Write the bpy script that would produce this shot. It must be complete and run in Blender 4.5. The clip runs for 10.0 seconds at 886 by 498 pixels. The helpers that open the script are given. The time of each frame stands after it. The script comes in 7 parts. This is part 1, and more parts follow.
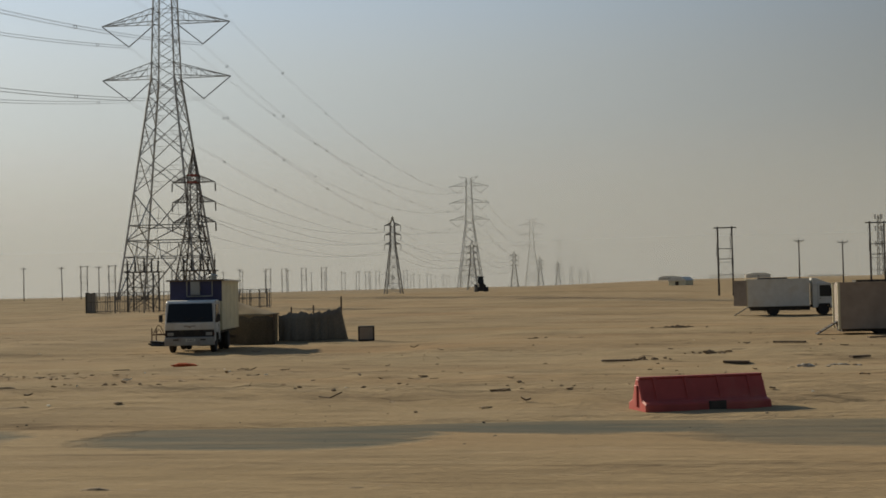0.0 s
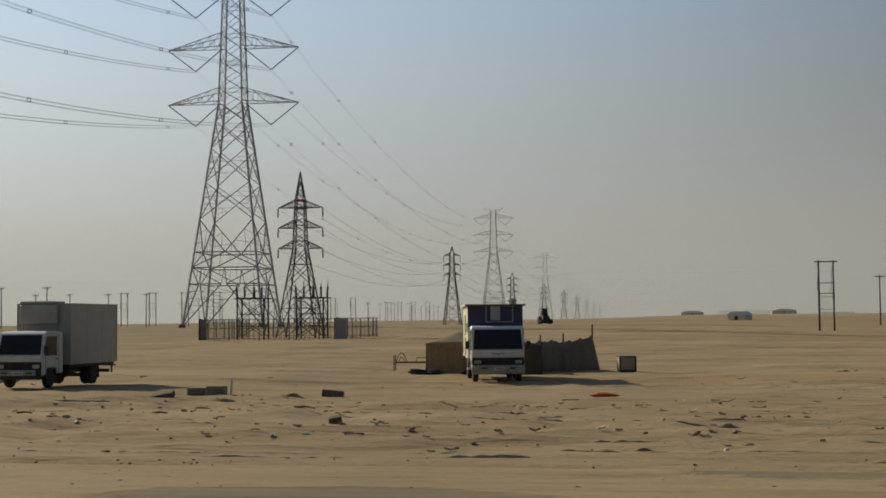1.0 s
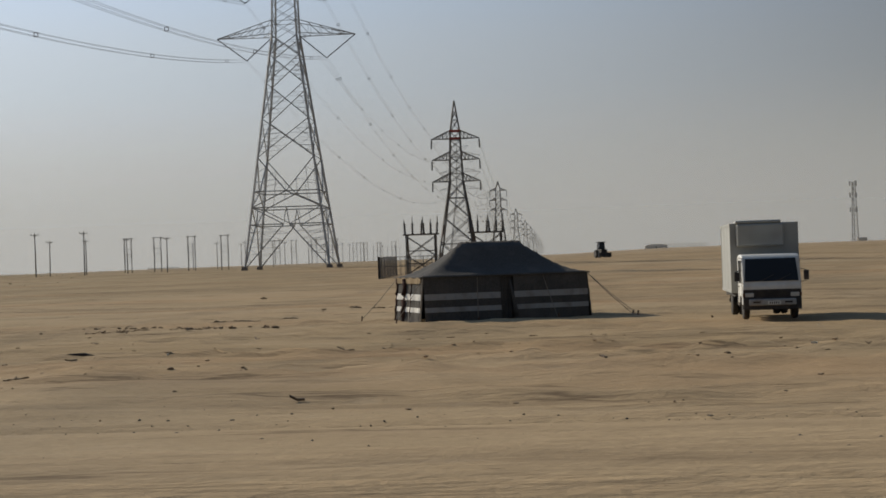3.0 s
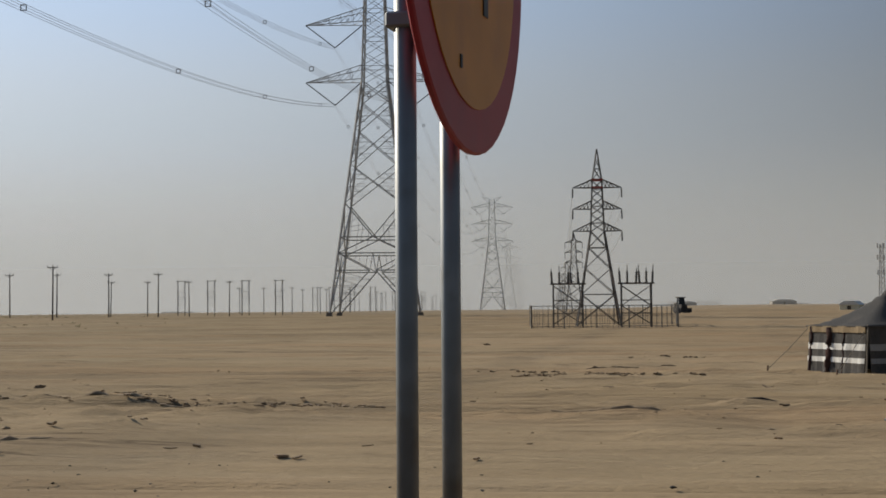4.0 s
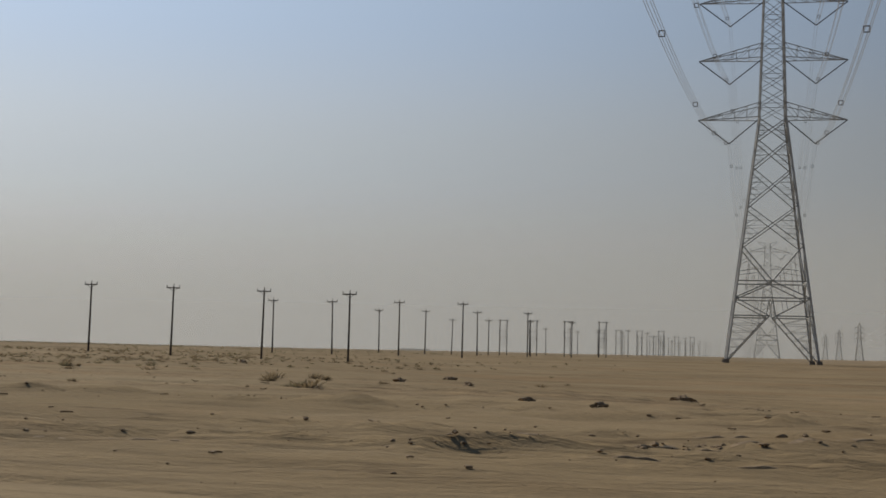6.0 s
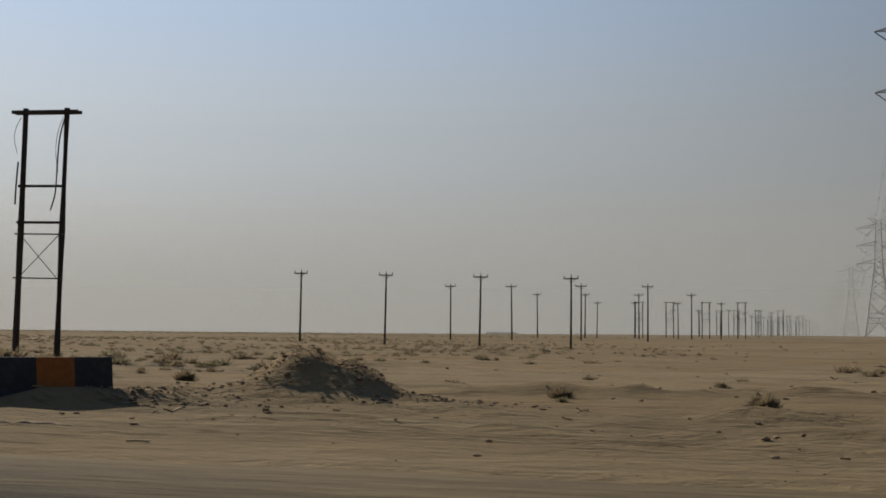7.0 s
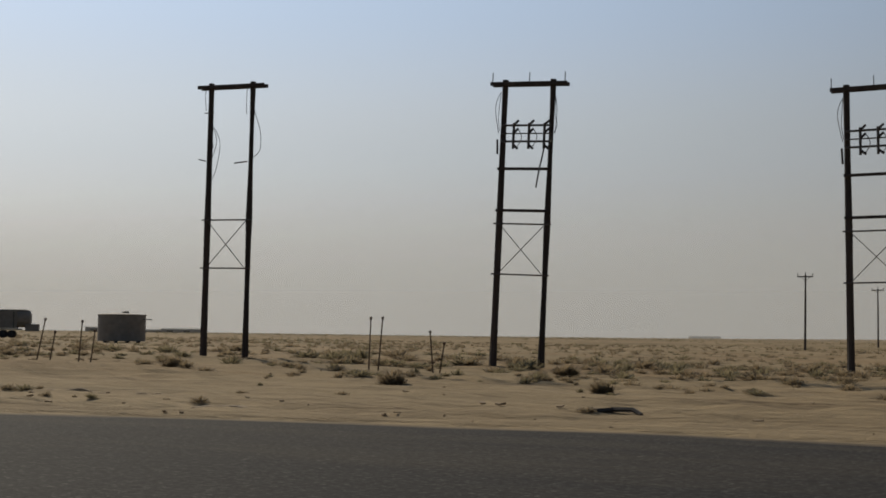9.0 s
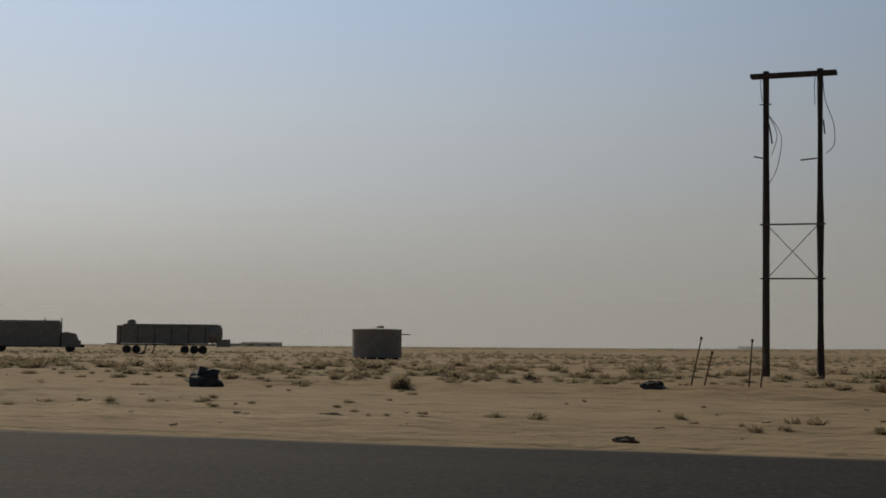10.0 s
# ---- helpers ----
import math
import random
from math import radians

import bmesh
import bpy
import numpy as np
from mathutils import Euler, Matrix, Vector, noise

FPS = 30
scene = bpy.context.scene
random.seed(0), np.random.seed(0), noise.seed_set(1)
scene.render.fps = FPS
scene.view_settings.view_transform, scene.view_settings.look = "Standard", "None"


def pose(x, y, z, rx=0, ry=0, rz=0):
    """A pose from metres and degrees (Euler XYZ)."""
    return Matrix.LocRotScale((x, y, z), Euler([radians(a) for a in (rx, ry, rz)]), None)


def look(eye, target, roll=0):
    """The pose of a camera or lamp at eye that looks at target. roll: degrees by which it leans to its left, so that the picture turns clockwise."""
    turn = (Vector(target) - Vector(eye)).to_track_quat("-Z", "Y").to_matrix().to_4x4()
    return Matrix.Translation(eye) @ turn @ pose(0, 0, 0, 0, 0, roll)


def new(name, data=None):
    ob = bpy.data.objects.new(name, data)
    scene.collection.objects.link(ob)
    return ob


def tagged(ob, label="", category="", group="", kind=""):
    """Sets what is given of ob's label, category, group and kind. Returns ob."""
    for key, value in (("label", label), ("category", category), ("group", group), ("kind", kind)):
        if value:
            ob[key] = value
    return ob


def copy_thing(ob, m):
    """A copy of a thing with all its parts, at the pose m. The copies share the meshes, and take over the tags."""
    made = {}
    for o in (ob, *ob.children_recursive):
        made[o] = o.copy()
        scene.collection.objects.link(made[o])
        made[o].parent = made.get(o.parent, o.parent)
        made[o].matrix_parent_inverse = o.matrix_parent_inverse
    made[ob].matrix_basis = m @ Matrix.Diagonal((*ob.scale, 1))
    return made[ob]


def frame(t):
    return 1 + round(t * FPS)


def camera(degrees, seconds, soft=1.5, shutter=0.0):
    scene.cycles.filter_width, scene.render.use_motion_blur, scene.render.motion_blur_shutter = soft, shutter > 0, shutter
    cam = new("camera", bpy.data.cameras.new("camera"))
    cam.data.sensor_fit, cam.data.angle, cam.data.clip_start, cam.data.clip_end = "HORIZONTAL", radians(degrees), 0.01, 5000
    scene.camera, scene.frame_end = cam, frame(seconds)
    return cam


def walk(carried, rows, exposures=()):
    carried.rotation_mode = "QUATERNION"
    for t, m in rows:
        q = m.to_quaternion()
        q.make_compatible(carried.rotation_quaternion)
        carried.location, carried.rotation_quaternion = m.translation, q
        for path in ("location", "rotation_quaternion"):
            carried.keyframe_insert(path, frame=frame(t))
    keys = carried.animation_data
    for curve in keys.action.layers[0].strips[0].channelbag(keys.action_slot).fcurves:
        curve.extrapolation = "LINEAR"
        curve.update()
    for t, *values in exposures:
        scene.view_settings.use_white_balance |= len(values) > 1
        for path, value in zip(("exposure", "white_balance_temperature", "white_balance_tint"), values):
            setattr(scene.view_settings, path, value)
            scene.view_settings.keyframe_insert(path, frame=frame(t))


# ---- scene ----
# Camera: a car on a desert highway, looking out of its side window
cam = camera(36.0, 10.0, soft=1.7)
# t, x, y, z, yaw, pitch, roll
ROWS = [
    (0.0, 0.000, 0.000, 1.450, 9.97, 1.74, 1.21),
    (0.5, -7.265, 0.559, 1.421, 10.39, 2.76, 1.27),
    (0.7, -10.204, 0.796, 1.410, 9.80, 3.00, 1.03),
    (0.8, -11.682, 0.918, 1.404, 9.79, 3.06, 0.84),
    (1.0, -14.655, 1.167, 1.394, 9.78, 3.10, 0.46),
    (1.1, -16.149, 1.293, 1.389, 10.03, 3.05, 0.33),
    (1.2, -17.649, 1.421, 1.385, 9.42, 2.85, 0.24),
    (1.3, -19.154, 1.549, 1.380, 10.09, 2.82, 0.18),
    (1.4, -20.664, 1.678, 1.376, 9.81, 2.72, 0.13),
    (1.5, -22.180, 1.807, 1.371, 9.56, 2.67, 0.07),
    (1.6, -23.702, 1.937, 1.366, 9.48, 2.70, -0.01),
    (1.7, -25.230, 2.067, 1.362, 9.59, 2.63, -0.09),
    (1.8, -26.764, 2.197, 1.357, 9.46, 2.84, -0.15),
    (1.9, -28.304, 2.328, 1.354, 9.74, 2.87, -0.19),
    (2.0, -29.851, 2.459, 1.351, 9.39, 2.70, 0.04),
    (2.1, -31.404, 2.589, 1.347, 9.25, 2.54, 0.67),
    (2.2, -32.963, 2.719, 1.343, 9.87, 2.30, 1.18),
    (3.3, -50.556, 4.087, 1.313, 2.77, 0.30, 2.24),
    (3.4, -52.198, 4.202, 1.311, 1.91, 0.46, 2.34),
    (3.5, -53.848, 4.314, 1.309, 1.87, 0.87, 2.38),
    (3.6, -55.505, 4.424, 1.307, 0.77, 1.32, 2.17),
    (3.7, -57.170, 4.532, 1.305, 3.43, 1.53, 1.68),
    (3.8, -58.843, 4.637, 1.304, 3.47, 2.39, 1.09),
    (3.9, -60.523, 4.740, 1.302, 6.23, 2.61, 0.59),
    (4.0, -62.211, 4.839, 1.301, 5.88, 2.69, 0.38),
    (4.1, -63.907, 4.935, 1.300, 6.00, 2.71, 0.39),
    (4.2, -65.612, 5.028, 1.299, 6.78, 2.40, 0.41),
    (4.3, -67.324, 5.117, 1.298, 5.76, 2.32, 0.43),
    (4.4, -69.045, 5.203, 1.297, 5.43, 2.35, 0.45),
    (4.5, -70.774, 5.286, 1.296, 5.30, 2.41, 0.46),
    (4.6, -72.511, 5.365, 1.296, 7.06, 2.84, 0.44),
    (4.7, -74.258, 5.441, 1.295, 6.56, 3.08, 0.40),
    (4.8, -76.012, 5.512, 1.295, 6.02, 3.40, 0.34),
    (4.9, -77.776, 5.579, 1.295, 6.91, 3.74, 0.28),
    (5.0, -79.548, 5.639, 1.295, 9.17, 4.03, 0.22),
    (5.1, -81.329, 5.694, 1.295, 9.95, 4.17, 0.18),
    (5.2, -83.119, 5.743, 1.295, 10.31, 4.11, 0.14),
    (5.3, -84.919, 5.790, 1.295, 11.41, 4.19, 0.06),
    (5.4, -86.727, 5.834, 1.296, 11.89, 4.21, -0.09),
    (5.5, -88.544, 5.879, 1.296, 12.75, 4.39, -0.35),
    (5.6, -90.370, 5.921, 1.297, 13.36, 4.41, -0.72),
    (5.7, -92.206, 5.940, 1.298, 13.69, 4.55, -1.07),
    (6.8, -113.046, 5.847, 1.315, 16.35, 3.56, -0.79),
    (6.9, -115.001, 5.805, 1.317, 16.92, 3.57, -0.68),
    (7.0, -116.967, 5.743, 1.320, 17.00, 3.59, -0.64),
    (7.1, -118.943, 5.675, 1.323, 15.65, 3.45, -0.65),
    (7.2, -120.930, 5.604, 1.325, 16.00, 3.46, -0.67),
    (7.3, -122.928, 5.528, 1.328, 15.42, 3.35, -0.70),
    (7.4, -124.936, 5.444, 1.331, 15.15, 3.26, -0.72),
    (7.5, -126.956, 5.353, 1.334, 14.89, 3.21, -0.73),
    (7.6, -128.987, 5.252, 1.337, 14.85, 3.18, -0.70),
    (7.7, -131.028, 5.142, 1.341, 15.63, 3.15, -0.65),
    (7.8, -133.081, 5.023, 1.344, 16.10, 3.12, -0.56),
    (7.9, -135.145, 4.895, 1.348, 16.04, 3.10, -0.46),
    (8.0, -137.221, 4.759, 1.351, 16.52, 3.12, -0.35),
    (8.1, -139.308, 4.615, 1.354, 17.74, 3.36, -0.56),
    (8.2, -141.406, 4.462, 1.358, 18.91, 3.40, -0.82),
    (8.3, -143.516, 4.299, 1.362, 20.67, 3.60, -0.98),
    (8.4, -145.638, 4.127, 1.366, 21.73, 3.58, -1.04),
    (8.5, -147.772, 3.945, 1.371, 21.86, 3.54, -1.04),
    (8.6, -149.918, 3.754, 1.376, 21.68, 3.51, -1.00),
    (8.7, -152.076, 3.553, 1.380, 21.82, 3.40, -0.93),
    (8.8, -154.245, 3.342, 1.385, 21.36, 3.51, -0.87),
    (8.9, -156.427, 3.122, 1.389, 22.36, 3.56, -0.82),
    (9.0, -158.620, 2.893, 1.394, 23.56, 3.64, -0.80),
    (9.1, -160.825, 2.654, 1.399, 23.64, 3.75, -0.83),
    (9.2, -163.042, 2.404, 1.404, 24.15, 3.88, -0.89),
    (9.3, -165.272, 2.143, 1.410, 24.87, 4.00, -0.96),
    (9.4, -167.516, 1.870, 1.415, 24.97, 4.09, -1.01),
    (9.5, -169.776, 1.584, 1.421, 25.47, 4.13, -1.04),
    (9.6, -172.051, 1.284, 1.427, 26.18, 4.14, -1.01),
    (9.7, -174.340, 0.973, 1.433, 25.27, 4.14, -0.92),
    (9.8, -176.638, 0.653, 1.438, 25.05, 4.13, -0.80),
    (9.9, -178.942, 0.328, 1.444, 23.98, 4.12, -0.64),
    (10.0, -181.250, 0.000, 1.450, 24.50, 4.11, -0.47),
]
walk(cam, [(t, pose(x, y, z, 90 + pitch, roll, yaw)) for t, x, y, z, yaw, pitch, roll in ROWS],
     exposures=[(0.0, -0.09, 6800, 6), (1.0, -0.09, 6560, 6), (1.5, -0.09, 6500, 7), (2.0, -0.03, 6430, 8), (3.5, 0.03, 6150, 10), (4.5, 0.02, 6200, 10), (5.0, -0.08, 6300, 10),
                (5.5, -0.24, 6350, 10), (7.0, -0.32, 6400, 10), (8.5, -0.28, 6400, 10), (9.0, -0.25, 6450, 10), (9.5, -0.42, 6450, 10), (10.0, -0.48, 6500, 10)])

# ---- light: low hazy sun from beyond the scene, dusty sky ----
SUN_EL, SUN_AZ = radians(27), radians(52)      # azimuth from +Y towards -X
world = bpy.data.worlds.new("desert_sky")
scene.world = world
world.use_nodes = True
wn, wl = world.node_tree.nodes, world.node_tree.links
wn.clear()
sky = wn.new("ShaderNodeTexSky")
sky.sky_type = "NISHITA"
sky.sun_disc = False
sky.sun_elevation, sky.sun_rotation = SUN_EL, -SUN_AZ
sky.altitude, sky.air_density, sky.dust_density, sky.ozone_density = 0, 1.0, 1.0, 1.5
clear = wn.new("ShaderNodeVectorMath")
clear.operation = "SCALE"
clear.inputs["Scale"].default_value = 0.07
wl.new(sky.outputs[0], clear.inputs[0])
# dust in the air: a pale veil that thins with height above the horizon and glows a little towards the sun
wtc = wn.new("ShaderNodeTexCoord")
wsep = wn.new("ShaderNodeSeparateXYZ")
wl.new(wtc.outputs["Generated"], wsep.inputs[0])
dust = wn.new("ShaderNodeValToRGB")
dust.color_ramp.interpolation = "EASE"
stops = [(0.0, (0.388, 0.390, 0.384)), (0.06, (0.400, 0.404, 0.402)), (0.14, (0.352, 0.383, 0.410)), (0.25, (0.298, 0.370, 0.470)), (0.5, (0.17, 0.25, 0.37)), (1.0, (0.09, 0.15, 0.26))]
dust.color_ramp.elements[0].position, dust.color_ramp.elements[0].color = stops[0][0], (*stops[0][1], 1)
dust.color_ramp.elements[1].position, dust.color_ramp.elements[1].color = stops[-1][0], (*stops[-1][1], 1)
for p, c in stops[1:-1]:
    e = dust.color_ramp.elements.new(p)
    e.color = (*c, 1)
wl.new(wsep.outputs[2], dust.inputs[0])
glow = wn.new("ShaderNodeVectorMath")
glow.operation = "DOT_PRODUCT"
glow.inputs[1].default_value = (-math.sin(SUN_AZ) * math.cos(SUN_EL), math.cos(SUN_AZ) * math.cos(SUN_EL), math.sin(SUN_EL))
wl.new(wtc.outputs["Generated"], glow.inputs[0])
gain = wn.new("ShaderNodeMapRange")
gain.inputs[1].default_value, gain.inputs[2].default_value, gain.inputs[3].default_value, gain.inputs[4].default_value = 0.40, 1.0, 0.585, 2.02
wl.new(glow.outputs["Value"], gain.inputs[0])
forward = wn.new("ShaderNodeMapRange")
forward.inputs[1].default_value, forward.inputs[2].default_value, forward.inputs[3].default_value, forward.inputs[4].default_value = 0.30, 1.0, 0.72, 1.17
wl.new(glow.outputs["Value"], forward.inputs[0])
strength = wn.new("ShaderNodeMath")
strength.operation = "MULTIPLY"
wl.new(gain.outputs[0], strength.inputs[0])
wl.new(forward.outputs[0], strength.inputs[1])
lit = wn.new("ShaderNodeVectorMath")
lit.operation = "SCALE"
wl.new(dust.outputs[0], lit.inputs[0])
wl.new(strength.outputs[0], lit.inputs["Scale"])
blend = wn.new("ShaderNodeMixRGB")
blend.inputs[0].default_value = 0.88
wl.new(clear.outputs[0], blend.inputs[1])
wl.new(lit.outputs[0], blend.inputs[2])
bg = wn.new("ShaderNodeBackground")
wout = wn.new("ShaderNodeOutputWorld")
wl.new(blend.outputs[0], bg.inputs[0])
wl.new(bg.outputs[0], wout.inputs[0])

sun = new("sun", bpy.data.lights.new("sun", "SUN"))
sun.data.energy, sun.data.angle, sun.data.color = 4.5, radians(1.2), (1.0, 0.875, 0.68)
sun.matrix_world = look((0, 0, 50), (math.sin(SUN_AZ) * math.cos(SUN_EL), -math.cos(SUN_AZ) * math.cos(SUN_EL), 50 - math.sin(SUN_EL)))


# ---- materials ----
def mat(name, base, rough=0.8, metal=0.0, scale=8.0, vary=0.25, bump=0.0, bump_scale=60.0, second=None, mix_scale=1.5, spread=0.12, island=0.0, stretch=(1, 1, 1), spec=0.5):
    """Two-scale noise over a base colour; second: a colour that shows through in worn or dusty patches."""
    m = bpy.data.materials.new(name)
    m.use_nodes = True
    nt = m.node_tree
    b = nt.nodes["Principled BSDF"]
    b.inputs["Roughness"].default_value, b.inputs["Metallic"].default_value = rough, metal
    b.inputs["Specular IOR Level"].default_value = spec
    tc = nt.nodes.new("ShaderNodeTexCoord")
    mp = nt.nodes.new("ShaderNodeMapping")
    mp.inputs["Scale"].default_value = stretch
    nt.links.new(tc.outputs["Object"], mp.inputs[0])

    def noise_at(s, detail):
        n = nt.nodes.new("ShaderNodeTexNoise")
        n.inputs["Scale"].default_value, n.inputs["Detail"].default_value = s, detail
        nt.links.new(mp.outputs[0], n.inputs["Vector"])
        return n
    fine, broad = noise_at(scale, 6), noise_at(mix_scale, 4)
    ramp = nt.nodes.new("ShaderNodeValToRGB")
    ramp.color_ramp.elements[0].position, ramp.color_ramp.elements[1].position = 0.3, 0.7
    ramp.color_ramp.elements[0].color = (*[c * (1 - vary) for c in base], 1)
    ramp.color_ramp.elements[1].color = (*[min(1, c * (1 + vary)) for c in base], 1)
    nt.links.new(fine.outputs[0], ramp.inputs[0])
    colour = ramp.outputs[0]
    if second:
        wear = nt.nodes.new("ShaderNodeMapRange")
        wear.inputs[1].default_value, wear.inputs[2].default_value = 0.5, 0.5 + spread * 2
        nt.links.new(broad.outputs[0], wear.inputs[0])
        mx = nt.nodes.new("ShaderNodeMixRGB")
        mx.inputs[2].default_value = (*second, 1)
        nt.links.new(wear.outputs[0], mx.inputs[0])
        nt.links.new(colour, mx.inputs[1])
        colour = mx.outputs[0]
    if island:
        geo = nt.nodes.new("ShaderNodeNewGeometry")
        hs = nt.nodes.new("ShaderNodeHueSaturation")
        mr = nt.nodes.new("ShaderNodeMapRange")
        mr.inputs[3].default_value, mr.inputs[4].default_value = 1 - island, 1 + island
        nt.links.new(geo.outputs["Random Per Island"], mr.inputs[0])
        nt.links.new(mr.outputs[0], hs.inputs["Value"])
        nt.links.new(colour, hs.inputs["Color"])
        colour = hs.outputs[0]
    nt.links.new(colour, b.inputs["Base Color"])
    if bump:
        bn = noise_at(bump_scale, 5)
        bp = nt.nodes.new("ShaderNodeBump")
        bp.inputs["Strength"].default_value, bp.inputs["Distance"].default_value = bump, 0.02
        nt.links.new(bn.outputs[0], bp.inputs["Height"])
        nt.links.new(bp.outputs[0], b.inputs["Normal"])
    return m


STEEL = mat("galvanised_steel", (0.36, 0.37, 0.38), 0.6, 0.2, 3, 0.2, second=(0.30, 0.28, 0.25))
STEEL_DARK = mat("weathered_steel", (0.095, 0.09, 0.085), 0.65, 0.3, 3, 0.25, second=(0.14, 0.085, 0.065))
STEEL_LINE = mat("dull_grey_steel", (0.16, 0.155, 0.15), 0.7, 0.2, 3, 0.2, second=(0.20, 0.17, 0.14))
STEEL_RED = mat("red_oxide_paint", (0.30, 0.06, 0.05), 0.7, 0.0, 4, 0.3)
WIRE = mat("aluminium_conductor", (0.42, 0.42, 0.42), 0.6, 0.2, 2, 0.1)
INSULATOR = mat("dark_glazed_insulator", (0.045, 0.04, 0.04), 0.7, 0.0, 6, 0.2)
POLE = mat("creosoted_timber", (0.045, 0.036, 0.032), 0.9, 0.0, 6, 0.35, 0.5, 30, second=(0.09, 0.07, 0.06), mix_scale=0.8, stretch=(3, 3, 0.25))
WHITE = mat("dusty_white_paint", (0.60, 0.60, 0.57), 0.5, 0.0, 3, 0.06, second=(0.48, 0.42, 0.34), mix_scale=1.1, spread=0.2)
BOXGREY = mat("grey_box_panel", (0.33, 0.335, 0.315), 0.5, 0.0, 2, 0.07, second=(0.26, 0.25, 0.22), mix_scale=0.7, spread=0.25)
BOXTAN = mat("dirty_tan_panel", (0.30, 0.25, 0.21), 0.7, 0.0, 2, 0.12, second=(0.20, 0.17, 0.15), mix_scale=0.8, spread=0.2)
CREAM = mat("faded_cream_panel", (0.66, 0.62, 0.45), 0.6, 0.0, 2, 0.1, second=(0.52, 0.46, 0.33), mix_scale=1.0, spread=0.2)
BLUE = mat("dark_blue_paint", (0.030, 0.035, 0.11), 0.5, 0.0, 3, 0.15, second=(0.06, 0.06, 0.12), mix_scale=1.2, spread=0.25)
GLASS = mat("dark_window_glass", (0.014, 0.017, 0.022), 0.16, 0.0, 1, 0.1, spec=0.3)
RUBBER = mat("dusty_rubber", (0.025, 0.023, 0.022), 0.85, 0.0, 8, 0.3, second=(0.12, 0.09, 0.07), mix_scale=3, spread=0.25)
CHASSIS = mat("black_chassis", (0.03, 0.028, 0.027), 0.8, 0.0, 5, 0.3, second=(0.09, 0.07, 0.055), mix_scale=2)
BUMPER = mat("grey_bumper", (0.32, 0.32, 0.31), 0.5, 0.2, 4, 0.15, second=(0.2, 0.17, 0.14), mix_scale=2)
LAMP = mat("headlamp_lens", (0.45, 0.45, 0.43), 0.2, 0.0, 6, 0.1)
TENT = mat("black_goat_hair_cloth", (0.080, 0.076, 0.072), 0.95, 0.0, 25, 0.3, 0.4, 90, second=(0.130, 0.117, 0.105), mix_scale=1.2, spread=0.2, spec=0.1)
ROPE = mat("pale_rope", (0.24, 0.21, 0.17), 0.95, 0.0, 20, 0.2)
# one white stripe cloth in two colours: sunlit for the end, shaded elsewhere
STRIPE_SUNLIT = mat("sunlit_white_stripe", (0.66, 0.65, 0.62), 0.95, 0.0, 25, 0.06, 0.3, 90, second=(0.45, 0.43, 0.40), mix_scale=1.8, spread=0.12, spec=0.1)
STRIPE_SHADED = mat("shaded_white_woven_stripe", (0.32, 0.31, 0.30), 0.95, 0.0, 25, 0.1, 0.3, 90, second=(0.22, 0.20, 0.18), mix_scale=1.8, spread=0.12, spec=0.1)
CANVAS = mat("beige_canvas", (0.28, 0.215, 0.135), 0.95, 0.0, 12, 0.15, 0.3, 60, second=(0.22, 0.16, 0.095), mix_scale=0.9, spread=0.2, spec=0.1)
CANVAS_DARK = mat("weathered_brown_canvas", (0.27, 0.205, 0.130), 0.95, 0.0, 12, 0.2, 0.3, 60, second=(0.17, 0.128, 0.082), mix_scale=1.2, spread=0.2, stretch=(2.5, 2.5, 0.5), spec=0.1)
SCREEN = mat("brown_screen_cloth", (0.085, 0.072, 0.058), 0.95, 0.0, 12, 0.2, 0.3, 60, second=(0.17, 0.14, 0.10), mix_scale=0.8, spread=0.2, spec=0.1)
SCREEN_LIGHT = mat("faded_screen_cloth", (0.225, 0.198, 0.160), 0.95, 0.0, 12, 0.15, 0.3, 60, second=(0.135, 0.112, 0.088), mix_scale=0.8, spread=0.2, spec=0.1)
CONCRETE = mat("weathered_concrete", (0.20, 0.17, 0.14), 0.9, 0.0, 10, 0.15, 0.4, 60, second=(0.14, 0.12, 0.10), mix_scale=2)
ORANGE = mat("faded_orange_paint", (0.36, 0.115, 0.02), 0.8, 0.0, 10, 0.15, 0.4, 60, second=(0.25, 0.13, 0.06), mix_scale=2.5, spread=0.2)
BLACKPAINT = mat("faded_black_paint", (0.035, 0.035, 0.042), 0.8, 0.0, 10, 0.25, 0.4, 60, second=(0.09, 0.08, 0.075), mix_scale=2.5, spread=0.2)
LIME = mat("lime_paint_mark", (0.25, 0.30, 0.05), 0.8, 0.0, 12, 0.3)
REDPLASTIC = mat("faded_red_plastic", (0.40, 0.065, 0.055), 0.55, 0.0, 5, 0.12, second=(0.46, 0.16, 0.12), mix_scale=2, spread=0.25)
SIGNRED = mat("sign_red_film", (0.36, 0.02, 0.03), 0.5, 0.0, 4, 0.1, second=(0.28, 0.03, 0.05), mix_scale=3)
SIGNORANGE = mat("sign_orange_film", (0.62, 0.25, 0.02), 0.5, 0.0, 4, 0.08, second=(0.50, 0.20, 0.03), mix_scale=3)
SIGNBLACK = mat("sign_black_film", (0.02, 0.02, 0.02), 0.5, 0.0, 4, 0.1)
POST = mat("galvanised_post", (0.22, 0.23, 0.235), 0.5, 0.7, 6, 0.15, second=(0.15, 0.13, 0.11), mix_scale=4)
RUST = mat("rusty_metal", (0.10, 0.055, 0.035), 0.85, 0.2, 12, 0.35, 0.3, 60)
BROWNWOOD = mat("weathered_wood", (0.11, 0.075, 0.05), 0.9, 0.0, 10, 0.35, 0.4, 40, second=(0.19, 0.14, 0.10), mix_scale=3)
